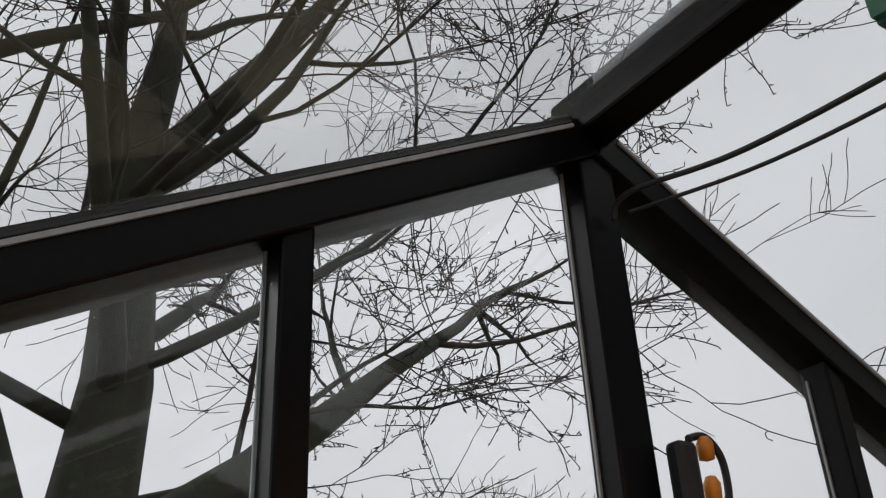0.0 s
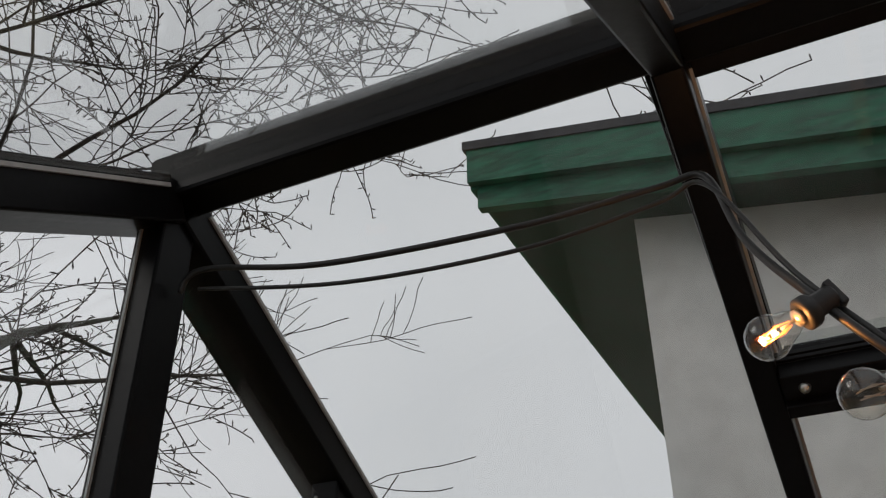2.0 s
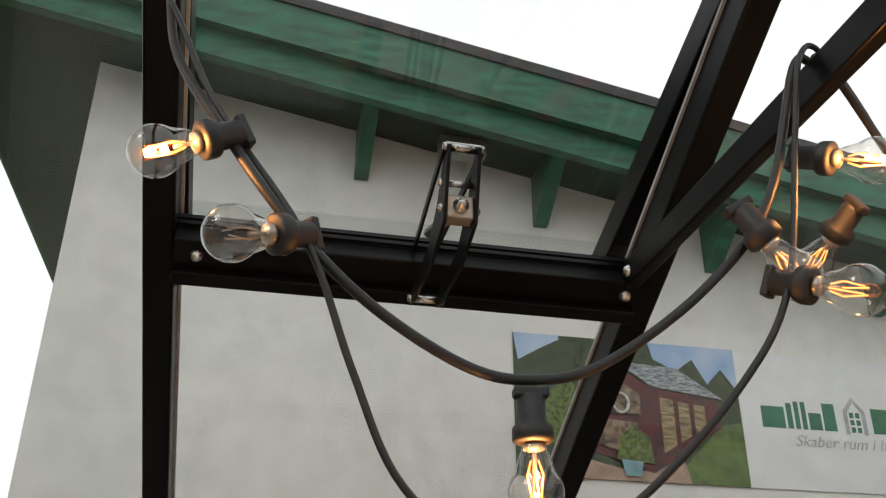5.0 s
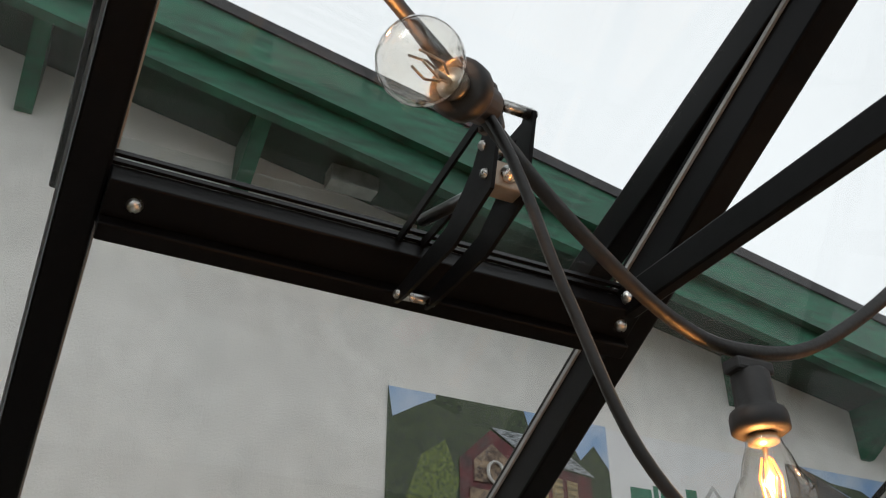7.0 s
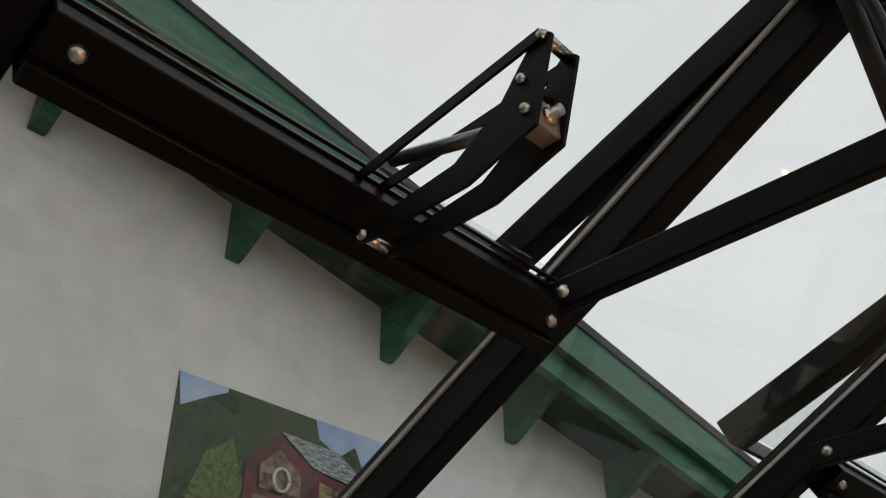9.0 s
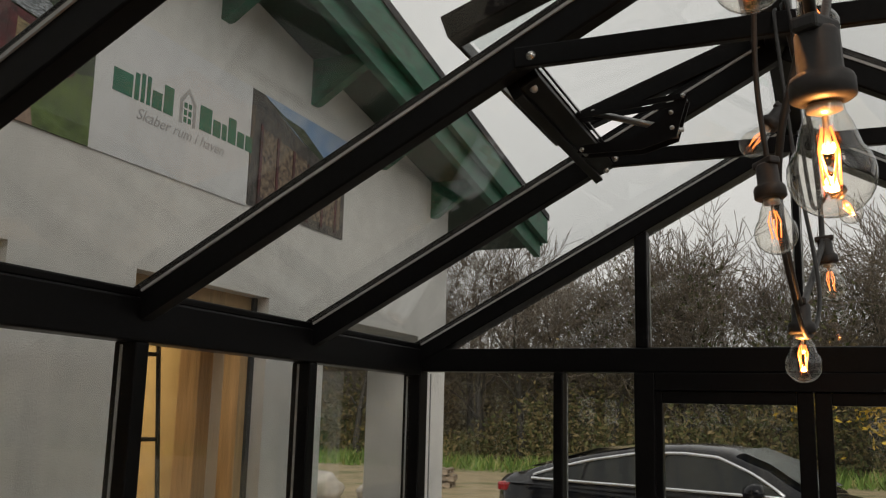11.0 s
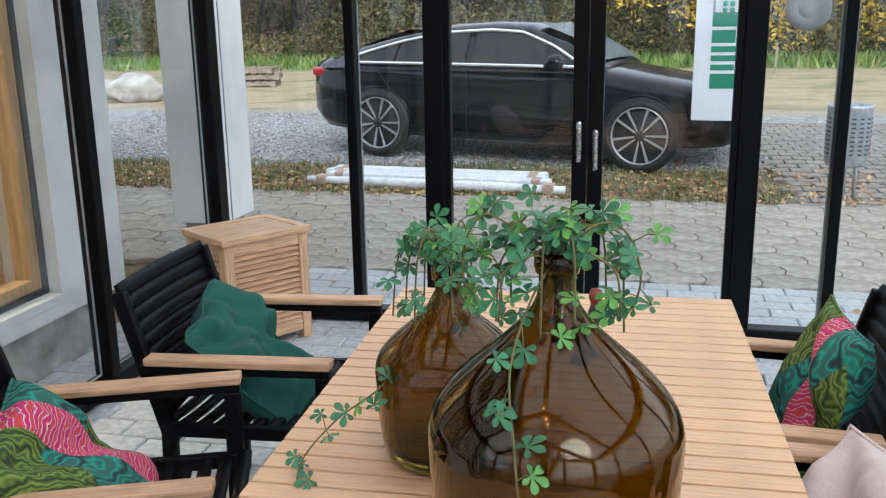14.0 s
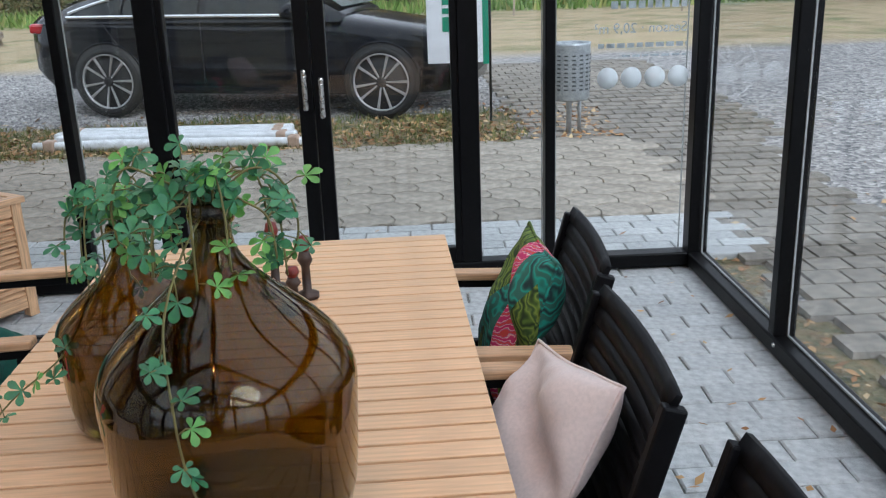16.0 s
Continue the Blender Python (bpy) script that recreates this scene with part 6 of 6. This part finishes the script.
for pts, r in runs:
    b = bm_new()
    tube(b, smooth_path(pts), r, 8)
    part("cable", b, CABLE, string)


def festoon(p, d, lit=True, s=1.0):
    """A holder and a clear filament bulb at p that points along d."""
    m = Vector(d).normalized().to_track_quat("Z", "Y").to_matrix().to_4x4()
    m.translation = Vector(p)
    t = thing("filament_bulb", "clear round filament bulb, glowing warm, in a black holder" if lit else "clear round filament bulb, unlit, in a black holder", "bulb", m, group="bulbs of the string lights")
    b = bm_new()
    lathe(b, [(0, -0.012), (0.013, -0.012), (0.016, -0.008), (0.0165, 0.02), (0.022, 0.024), (0.0235, 0.028), (0.0235, 0.04), (0.019, 0.043), (0, 0.043)], 18)
    box(b, -0.01, 0.01, -0.02, 0.02, -0.02, -0.008, 0.003)
    part("holder", b, RUBBER, t, "ribbed black rubber holder")
    b = bm_new()
    prof = [(0.0135, 0.042), (0.0145, 0.052), (0.019, 0.062)] + [(0.031 * s * math.cos(a), 0.042 + 0.055 * s + 0.031 * s * math.sin(a)) for a in [math.radians(-42 + 132 * k / 10) for k in range(11)]]
    prof[-1] = (0, prof[-1][1])
    lathe(b, prof, 22)
    no_shadow(part("glass", b, BULB, t, "clear glass globe"))
    b = bm_new()
    lathe(b, [(0, 0.044), (0.012, 0.044), (0.0125, 0.05), (0, 0.054)], 12)
    part("cap", b, BRASS, t)
    for k in range(4):
        a = math.pi / 2 * k + 0.4
        b = bm_new()
        tube(b, [(0.004 * math.cos(a), 0.004 * math.sin(a), 0.062), (0.009 * math.cos(a), 0.009 * math.sin(a), 0.078), (0.006 * math.cos(a + 0.5), 0.006 * math.sin(a + 0.5), 0.104)], 0.001, 5)
        part("filament", b, GLOW if lit else COLD, t)
    b = bm_new()
    tube(b, [(0, 0, 0.05), (0, 0, 0.075)], 0.0025, 6)
    part("filament_support", b, BRASS, t)
    return m @ Vector((0, 0, 0.09))


bulbs = [((1.93, -4.13, 2.61), (0.25, -0.8, -0.5), True), ((1.945, -4.04, 2.48), (0.45, -0.65, -0.28), False), ((1.905, -3.77, 2.315), (0, 0.02, -1), True),
         ((1.96, -3.5, 2.56), (0.1, 0.5, -0.8), True), ((1.965, -3.47, 2.47), (0.8, 0.5, -0.4), True), ((1.93, -3.38, 2.68), (0.7, 0.5, -0.4), True),
         ((1.955, -3.83, 2.125), (0.05, 0.1, -1), True), ((1.93, -3.16, 2.52), (0.3, 0.2, -0.9), True), ((1.88, -3.12, 2.22), (0.1, -0.1, -1), True), ((1.91, -2.8, 2.05), (0, 0, -1), True),
         ((1.955, -2.33, 2.25), (0.1, 0, -1), True), ((1.87, -2.36, 2.56), (-0.6, -0.2, -0.8), True), ((1.98, -1.95, 2.49), (0.4, 0, -0.8), True), ((1.9, -3.3, 2.62), (-0.8, -0.2, -0.5), True)]
for i, (p, d, lit) in enumerate(bulbs):
    q = festoon(Vector(p) + Vector((0.01, 0, -0.07)), d, lit)
    if i in (0, 2, 5, 6, 9, 12):
        lp = new("bulb_light", bpy.data.lights.new("bulb_light", "POINT"))
        lp.data.energy, lp.data.color, lp.data.shadow_soft_size = 1.5, (1.0, 0.42, 0.12), 0.007
        lp.location = q

# plug and cable clip on the south gable post
plug = thing("cable_plug", "black cable plug with amber cable clips on the gable post", "plug", pose(1.735, -5.35, 2.38))
b = bm_new()
box(b, 0, 0.055, -0.02, 0.025, -0.1, 0.04, 0.014)
part("body", b, RUBBER, plug)
b = bm_new()
tube(b, smooth_path([(0.0, 0.0, 0.05), (-0.05, 0.0, 0.06), (-0.09, 0.0, 0.02), (-0.09, 0, -0.06), (-0.05, 0.0, -0.1)]), 0.008, 8)
part("cable_loop", b, RUBBER, plug)
AMBERP = mat("amber_plastic", (0.75, 0.25, 0.02), 0.35)
for z in (0.03, -0.05):
    b = bm_new()
    lathe(b, [(0, -0.025), (0.016, -0.02), (0.018, 0.01), (0.01, 0.025), (0, 0.028)], 12, pose(-0.035, 0.01, z))
    part("amber_clip", b, AMBERP, plug, "amber plastic clip")


# ---- pictures and sign on the white wall ----
def flat(parent, name, y0, y1, z0, z1, off, material, pts=None):
    b = bm_new()
    if pts:
        prism(b, [(y0 + (y1 - y0) * u, z0 + (z1 - z0) * v) for u, v in pts], "x", WX + off - 0.001, WX + off)
    else:
        box(b, WX + off - 0.004, WX + off, y0, y1, z0, z1)
    return part(name, b, material, parent)


PAPER = mat("white_sign_panel", (0.74, 0.75, 0.76), 0.5, 0, 0.03, 10)
P_SKY = mat("printed_sky", (0.2, 0.36, 0.62), 0.5, 0, 0.4, 8, color2=(0.45, 0.55, 0.7))
P_TREE = mat("printed_foliage", (0.055, 0.085, 0.03), 0.5, 0, 0.5, 60, color2=(0.008, 0.02, 0.008))
P_BUSH = mat("printed_shrubs", (0.17, 0.22, 0.04), 0.5, 0, 0.5, 70, color2=(0.015, 0.04, 0.01))
P_RED = mat("printed_red_timber", (0.14, 0.02, 0.025), 0.5, 0, 0.5, 20, color2=(0.03, 0.012, 0.012))
P_ROOF = mat("printed_glass_roof", (0.42, 0.46, 0.5), 0.5, 0, 0.4, 40, color2=(0.05, 0.06, 0.06), stretch=(1, 1, 4))
P_DECK = mat("printed_paving", (0.4, 0.27, 0.2), 0.5, 0, 0.2, 20)
P_LAWN = mat("printed_lawn", (0.11, 0.17, 0.04), 0.5, 0, 0.3, 14)
P_IN = mat("printed_interior", (0.32, 0.23, 0.15), 0.5, 0, 0.6, 40, color2=(0.04, 0.02, 0.015))
P_TAN = mat("printed_tan_blinds", (0.4, 0.3, 0.15), 0.5, 0, 0.4, 20, color2=(0.1, 0.08, 0.04), stretch=(1, 1, 5))
P_POT = mat("printed_blue_pot", (0.2, 0.36, 0.4), 0.5)
P_WHITE = mat("printed_white", (0.6, 0.6, 0.58), 0.5)
ON_WALL = Matrix.Translation((0, -0.198, 0.143)) @ Matrix.Diagonal((1, 0.9537, 0.906, 1))
A = thing("wall_poster", "printed poster of a red timber greenhouse in a garden", "poster", ON_WALL, group="posters on the white wall")
ya, yb, za, zb = -3.02, -2.0, 2.83, 3.47
flat(A, "sheet", ya, yb, za, zb, 0.006, P_TREE)
k_ = 0.0072
for nm, mt, pts in (("sky", P_SKY, [(0, 1), (0.02, 0.8), (0.12, 0.9), (0.2, 0.97), (0.2, 1)]), ("sky", P_SKY, [(0.6, 1), (0.62, 0.88), (0.72, 0.8), (0.8, 0.9), (0.86, 0.72), (0.93, 0.84), (1, 0.68), (1, 1)]),
                    ("lawn", P_LAWN, [(0.62, 0), (1, 0), (1, 0.45), (0.9, 0.42), (0.72, 0.12)]), ("paving", P_DECK, [(0.2, 0), (0.74, 0), (0.72, 0.14), (0.5, 0.06), (0.22, 0.16)]),
                    ("shrubs", P_BUSH, [(0.08, 0.3), (0.25, 0.12), (0.3, 0.45), (0.24, 0.7), (0.14, 0.58)]), ("greenhouse_side", P_RED, [(0.3, 0.2), (0.58, 0.06), (0.6, 0.66), (0.44, 0.82), (0.3, 0.6)]),
                    ("greenhouse_side", P_RED, [(0.58, 0.06), (0.9, 0.4), (0.9, 0.6), (0.6, 0.66)]), ("glass_roof", P_ROOF, [(0.44, 0.84), (0.6, 0.67), (0.92, 0.61), (0.72, 0.82)]),
                    ("blinds", P_TAN, [(0.63, 0.2), (0.69, 0.26), (0.69, 0.58), (0.63, 0.6)]), ("blinds", P_TAN, [(0.71, 0.28), (0.76, 0.33), (0.76, 0.56), (0.71, 0.57)]), ("blinds", P_TAN, [(0.78, 0.35), (0.83, 0.39), (0.83, 0.55), (0.78, 0.56)]),
                    ("interior", P_IN, [(0.34, 0.24), (0.52, 0.16), (0.52, 0.4), (0.34, 0.42)]), ("interior", P_IN, [(0.36, 0.46), (0.54, 0.46), (0.54, 0.6), (0.44, 0.72), (0.36, 0.6)]),
                    ("plant", P_BUSH, [(0.42, 0.14), (0.58, 0.12), (0.57, 0.3), (0.5, 0.38), (0.44, 0.3)]), ("pot", P_POT, [(0.45, 0.03), (0.52, 0.03), (0.53, 0.13), (0.44, 0.14)])):
    flat(A, nm, ya, yb, za, zb, k_, mt, pts)
    k_ += 0.0008
b = bm_new()
tube(b, [(WX + k_ + 0.003, -2.56 + 0.035 * math.cos(a), 3.17 + 0.045 * math.sin(a)) for a in [2 * math.pi * i / 14 for i in range(15)]], 0.007, 5)
part("wreath", b, P_WHITE, A)
S = thing("wall_sign", "white wall sign with a green name and grey house emblem", "sign", ON_WALL)
flat(S, "panel", -1.998, -0.97, 2.83, 3.46, 0.006, PAPER)
SG = mat("sign_green", (0.02, 0.17, 0.1), 0.5)
SGR = mat("sign_grey", (0.42, 0.43, 0.43), 0.5)
y = -1.9
for wd, h_ in ((0.11, 0.1), (0.026, 0.12), (0.022, 0.13), (0.022, 0.13), (0.06, 0.08), (0.06, 0.13), (None, 0), (0.085, 0.12), (0.055, 0.08), (0.035, 0.08), (0.06, 0.13), (0.055, 0.08), (0.055, 0.08)):
    if wd is None:
        y += 0.03
        flat(S, "emblem", y, y + 0.11, 3.1, 3.28, 0.0075, SGR, [(0, 0), (0.18, 0), (0.18, 0.58), (0.5, 0.85), (0.82, 0.58), (0.82, 0), (1, 0), (1, 0.62), (0.5, 1), (0, 0.62)])
        for i in range(3):
            flat(S, "emblem_leaf", y + 0.03, y + 0.05, 3.11 + 0.035 * i, 3.135 + 0.035 * i, 0.0075, SG)
            flat(S, "emblem_leaf", y + 0.06, y + 0.08, 3.11 + 0.035 * i, 3.135 + 0.035 * i, 0.0075, SG)
        y += 0.14
        continue
    flat(S, "lettering_bar", y, y + wd, 3.11, 3.11 + h_, 0.0075, SG)
    y += wd + 0.012


def words(text, size, material, parent, m, shear=0.0):
    cu = bpy.data.curves.new("words", "FONT")
    cu.body, cu.size, cu.extrude, cu.shear = text, size, 0.0006, shear
    tmp = bpy.data.objects.new("words", cu)
    scene.collection.objects.link(tmp)
    bpy.context.view_layer.update()
    me = bpy.data.meshes.new_from_object(tmp.evaluated_get(bpy.context.evaluated_depsgraph_get()))
    bpy.data.objects.remove(tmp)
    me.materials.append(material)
    ob = new("lettering", me)
    ob.parent = parent
    ob.matrix_basis = m
    return ob


words("Skaber rum i haven", 0.075, SGR, S, Matrix(((0, 0, 1, WX + 0.0075), (1, 0, 0, -1.76), (0, 1, 0, 3.03), (0, 0, 0, 1))), 0.35)
Bp = thing("wall_poster", "dark printed poster of a glazed garden room", "poster", ON_WALL, group="posters on the white wall")
ya, yb, za, zb = -0.965, -0.02, 2.84, 3.46
flat(Bp, "sheet", ya, yb, za, zb, 0.006, mat("printed_dark_room", (0.12, 0.1, 0.085), 0.5, 0, 0.6, 18, color2=(0.02, 0.02, 0.02)))
k_ = 0.0072
for nm, mt, pts in (("sky", P_SKY, [(0.1, 1), (0.45, 0.78), (0.9, 0.6), (1, 0.6), (1, 1)]), ("foliage", P_TREE, [(0.12, 0.98), (0.5, 0.76), (1, 0.55), (1, 0.62), (0.9, 0.72), (0.75, 0.7), (0.5, 0.88), (0.3, 0.9)]), ("interior", P_IN, [(0.1, 0.1), (0.55, 0.1), (0.55, 0.6), (0.1, 0.7)]), ("interior", P_IN, [(0.62, 0.08), (0.95, 0.08), (0.95, 0.46), (0.62, 0.55)])):
    flat(Bp, nm, ya, yb, za, zb, k_, mt, pts)
    k_ += 0.0008
for i in range(6):
    u = 0.08 + 0.16 * i
    flat(Bp, "post", ya + (yb - ya) * u, ya + (yb - ya) * (u + 0.022), za + 0.02, za + 0.45 - 0.03 * i, k_ + 0.002, P_RED)

# ---- stickers and lettering on the glass ----
FILMG = mat("grey_frosted_film", (0.3, 0.31, 0.32), 0.6, 0, 0.05, 30)
FILM = mat("frosted_film", (0.75, 0.78, 0.82), 0.6, 0, 0.05, 30)
for i in range(4):
    b = bm_new()
    lathe(b, [(0, 0), (0.052, 0), (0.052, 0.0015), (0, 0.0015)], 28, pose(3.33 + 0.117 * i, 0.008, 0.985, 90, 0, 0))
    tagged(part("round_sticker", b, FILM), "round frosted sticker on the glass", "sticker", "stickers on the glass")
    b = bm_new()
    lathe(b, [(0, 0), (0.045, 0), (0.045, 0.0015), (0, 0.0015)], 28, pose(2.86, 0.008, 1.6, 90, 0, 0))
    if i == 0:
        lathe(b, [(0.045, 0), (0.1, 0), (0.1, 0.0015), (0.045, 0.0015)], 28, pose(2.86, 0.008, 1.6, 90, 0, 0))
        tagged(part("round_sticker", b, FILMG), "large round grey frosted sticker on the glass", "sticker")
    else:
        b.free()
gl = thing("glass_lettering", "pale grey lettering on the outside of the glass, seen from behind", "lettering", pose(0, 0, 0))
FILMG = mat("grey_letter_film", (0.42, 0.46, 0.5), 0.6)
mirror = lambda x, z: Matrix(((-1, 0, 0, x), (0, 0, 1, 0.007), (0, 1, 0, z), (0, 0, 0, 1)))
words("Season · 20,9 m²", 0.068, FILMG, gl, mirror(3.715, 1.2))
for x0, x1, z, h_ in ((3.34, 3.715, 1.315, 0.035), (3.28, 3.715, 1.13, 0.022), (3.4, 3.715, 1.085, 0.01)):
    b = bm_new()
    k = x0
    while k < x1:
        wd = 0.022 + 0.02 * ((k * 37) % 1)
        box(b, k, min(k + wd, x1), 0.0045, 0.006, z, z + h_)
        k += wd + 0.012
    part("lettering_bar", b, FILMG, gl)

# ---- seen through the shop window ----
lad = thing("ladder_shelf", "narrow black metal ladder shelf behind the window", "shelf", pose(-1.25, -0.76, 0.16, 0, 0, 90))
for y0, y1 in ((-0.2, -0.06), (0.2, 0.06)):
    for x in (0.0, -0.3):
        b = bm_new()
        bar(b, (x, y0, 0), (x * 0.6 - 0.05, y1, 2.1), 0.02, 0.02, 0.003)
        part("rail", b, BLACKM, lad)
for k in range(5):
    z = 0.2 + 0.42 * k
    s = 0.19 - 0.065 * z / 1.0 * 0.95
    b = bm_new()
    box(b, -0.3 + 0.04 * k, -0.01 - 0.01 * k, -max(0.06, s), max(0.06, s), z, z + 0.02, 0.003)
    part("shelf_board", b, BLACKM, lad)
RED = mat("red_cushion_fabric", (0.45, 0.04, 0.05), 0.9, 0, 0.1, 50)
ben = thing("shop_bench", "low wooden crate with a red seat pad", "bench", pose(-1.5, -1.1, 0.16))
b = bm_new()
box(b, -0.25, 0.25, -0.2, 0.3, 0.0, 0.3, 0.01)
part("crate", b, PINE, ben)
b = bm_new()
box(b, -0.25, 0.25, -0.2, 0.3, 0.3, 0.38, 0.03)
part("seat_pad", b, RED, ben, "red fabric seat pad")
pic = thing("wall_picture", "small brown framed picture on the ochre wall", "picture", pose(-3.49, -2.2, 1.75))
b = bm_new()
box(b, 0, 0.02, -0.25, 0.25, -0.18, 0.18, 0.004)
part("picture_sheet", b, P_IN, pic)


# ---- paving, piece by piece ----
def paver_mesh(name, w, d, seed):
    rg = random.Random(seed)
    b = bm_new()
    c = 0.006
    lo = [(0, 0), (w, 0), (w, d), (0, d)]
    j = [(rg.uniform(-0.002, 0.002), rg.uniform(-0.002, 0.002)) for _ in lo]
    bot = [b.verts.new((x + u, y + v, -0.04)) for (x, y), (u, v) in zip(lo, j)]
    mid = [b.verts.new((x + u, y + v, -c)) for (x, y), (u, v) in zip(lo, j)]
    top = [b.verts.new((x + u + (c if x == 0 else -c), y + v + (c if y == 0 else -c), rg.uniform(-0.001, 0.001))) for (x, y), (u, v) in zip(lo, j)]
    for a, e in ((bot, mid), (mid, top)):
        for i in range(4):
            b.faces.new((a[i], a[(i + 1) % 4], e[(i + 1) % 4], e[i]))
    b.faces.new(top)
    return mesh_of(name, b, PAVER)


PW, PD, GAP = 0.262, 0.133, 0.007
variants = [paver_mesh("paver", PW, PD, k) for k in range(5)]
floor = thing("floor", "pale grey concrete pavers, dusty, with scattered leaves", "floor", kind="structure")
apron = thing("pavement", "pale grey concrete pavers before the door", "pavement", kind="structure")
bed = bm_new()
box(bed, -0.6, W + 0.06, -L - 0.2, 1.02, -0.06, -0.012)
part("joint_sand", bed, mat("joint_sand", (0.2, 0.19, 0.165), 0.95, 0, 0.3, 60, 0.4), floor)
rp_ = random.Random(11)
rest = bm_new()
count = 0
row = 0
y = 0.99 - PD
while y > -L - 0.1:
    x = -0.5 - (PW / 2 if row % 2 else 0)
    while x < (W + 0.3 if y > 0.05 else W - 0.09):
        mid = variants[rp_.randrange(5)]
        p = pose(x + rp_.uniform(-0.002, 0.002), y, rp_.uniform(-0.002, 0.002), rp_.uniform(-0.4, 0.4), rp_.uniform(-0.3, 0.3), rp_.uniform(-0.4, 0.4))
        near = (x > 2.3 and y > -2.6 and y < 0.05) or (y >= 0.05 and x > 0.0)
        if near and count < 298:
            o = new("paver", mid)
            o.parent = floor if y < 0.05 else apron
            o.matrix_basis = p
            count += 1
        else:
            vs = []
            for dz, c in ((-0.03, 0), (-0.006, 0), (0, 0.006)):
                vs.append([rest.verts.new(p @ Vector(q)) for q in ((c, c, dz), (PW - c, c, dz), (PW - c, PD - c, dz), (c, PD - c, dz))])
            for a, e in zip(vs, vs[1:]):
                for i in range(4):
                    rest.faces.new((a[i], a[(i + 1) % 4], e[(i + 1) % 4], e[i]))
            rest.faces.new(vs[-1])
        x += PW + GAP
    y -= PD + GAP
    row += 1
tagged(part("paver_field", rest, PAVER, floor), kind="stuff")

# interlocking slabs of the forecourt
SLAB = mat("weathered_slab", (0.33, 0.29, 0.235), 0.85, 0, 0.22, 16, 0.5, 90, island=0.16, big=0.25)
HX, HY = 0.33, 0.235
edge_a = [(0.5, 0.0), (0.53, 0.3), (0.47, 0.62)]
outline = []


def lattice_shape():
    """Twelve corners; opposite sides are the same line, so that the pieces lock."""
    a, b_, c = Vector((HX, 0)), Vector((HX / 2, HY)), Vector((-HX / 2, HY))
    v1, v2 = Vector((HX / 2 + 0.015, HY * 0.36)), Vector((0.03, HY * 0.62))
    v0, v3, v4, v5 = v2 - c, v1 - a, v2 - b_, v1 - b_
    m0 = v0.lerp(v1, 0.5) + Vector((0.025, 0.0))
    m1 = v1.lerp(v2, 0.45) + Vector((-0.008, -0.024))
    m2 = v2.lerp(v3, 0.5) + Vector((0.004, 0.026))
    return [v0, m0, v1, m1, v2, m2, v3, m0 - a, v4, m1 - b_, v5, m2 - c]


shape = lattice_shape()
cen = sum(shape, Vector((0, 0))) / len(shape)
b = bm_new()
rings = []
for dz, k in ((-0.04, 0.985), (-0.008, 0.985), (0.0, 0.95)):
    rings.append([b.verts.new((*(cen + (p - cen) * k), dz)) for p in shape])
for a, e in zip(rings, rings[1:]):
    for i in range(len(a)):
        b.faces.new((a[i], a[(i + 1) % len(a)], e[(i + 1) % len(a)], e[i]))
b.faces.new(rings[-1])
slab = mesh_of("slab", b, SLAB)
court = thing("forecourt", "worn interlocking concrete slabs of the forecourt", "paving", kind="structure")
extra = bm_new()
n_ = 0
r_ = 0
yy = 1.12
while yy < 3.0:
    xx = -2.6 + (HX / 2 if r_ % 2 else 0)
    while xx < 4.25:
        z = ground_z(yy) + rp_.uniform(-0.002, 0.002)
        p = pose(xx, yy, z, rp_.uniform(2.3, 2.9), rp_.uniform(-0.4, 0.4), 0)
        if -0.4 < xx < 4.3 and n_ < 298:
            o = new("slab", slab)
            o.parent = court
            o.matrix_basis = p
            n_ += 1
        else:
            vs = [[extra.verts.new(p @ Vector((*(cen + (q - cen) * k), dz))) for q in shape] for dz, k in ((-0.03, 0.985), (0.0, 0.96))]
            for i in range(len(shape)):
                extra.faces.new((vs[0][i], vs[0][(i + 1) % 12], vs[1][(i + 1) % 12], vs[1][i]))
            extra.faces.new(vs[1])
        xx += HX
    yy += HY
    r_ += 1
tagged(part("slab_field", extra, SLAB, court), kind="stuff")
b = bm_new()
vs = [b.verts.new(v) for v in ((-3, 1.0, -0.022), (4.3, 1.0, -0.022), (4.3, 3.05, ground_z(3.05) - 0.022), (-3, 3.05, ground_z(3.05) - 0.022))]
b.faces.new(vs)
part("slab_bed", b, mat("slab_joint", (0.19, 0.16, 0.12), 0.95, 0, 0.3, 40), court)

# lane of small setts beside the verge
lane = bm_new()
yy = -1.97
k = 0
while yy < 8.1:
    xx = (3.3 if yy > 3.02 else 4.09) + (0.1 if k % 2 else 0)
    while xx < (5.15 if yy < 3 else 5.5):
        z = ground_z(yy) - 0.004 + rp_.uniform(-0.003, 0.003)
        c = 0.005
        vs = [[lane.verts.new((xx + u * 0.2 + (q if u == 0 else -q), yy + v * 0.2 + (q if v == 0 else -q), z + dz)) for u, v in ((0, 0), (1, 0), (1, 1), (0, 1))] for dz, q in ((-0.03, 0.004), (0, 0.009))]
        for i in range(4):
            lane.faces.new((vs[0][i], vs[0][(i + 1) % 4], vs[1][(i + 1) % 4], vs[1][i]))
        lane.faces.new(vs[1])
        xx += 0.2
    yy += 0.2
    k += 1
ln = thing("lane", "lane of worn concrete setts beside the verge", "paving", kind="structure")
tagged(part("sett_field", lane, mat("brown_grey_sett", (0.23, 0.205, 0.17), 0.85, 0, 0.22, 16, 0.5, 90, island=0.16, big=0.25), ln), kind="stuff")
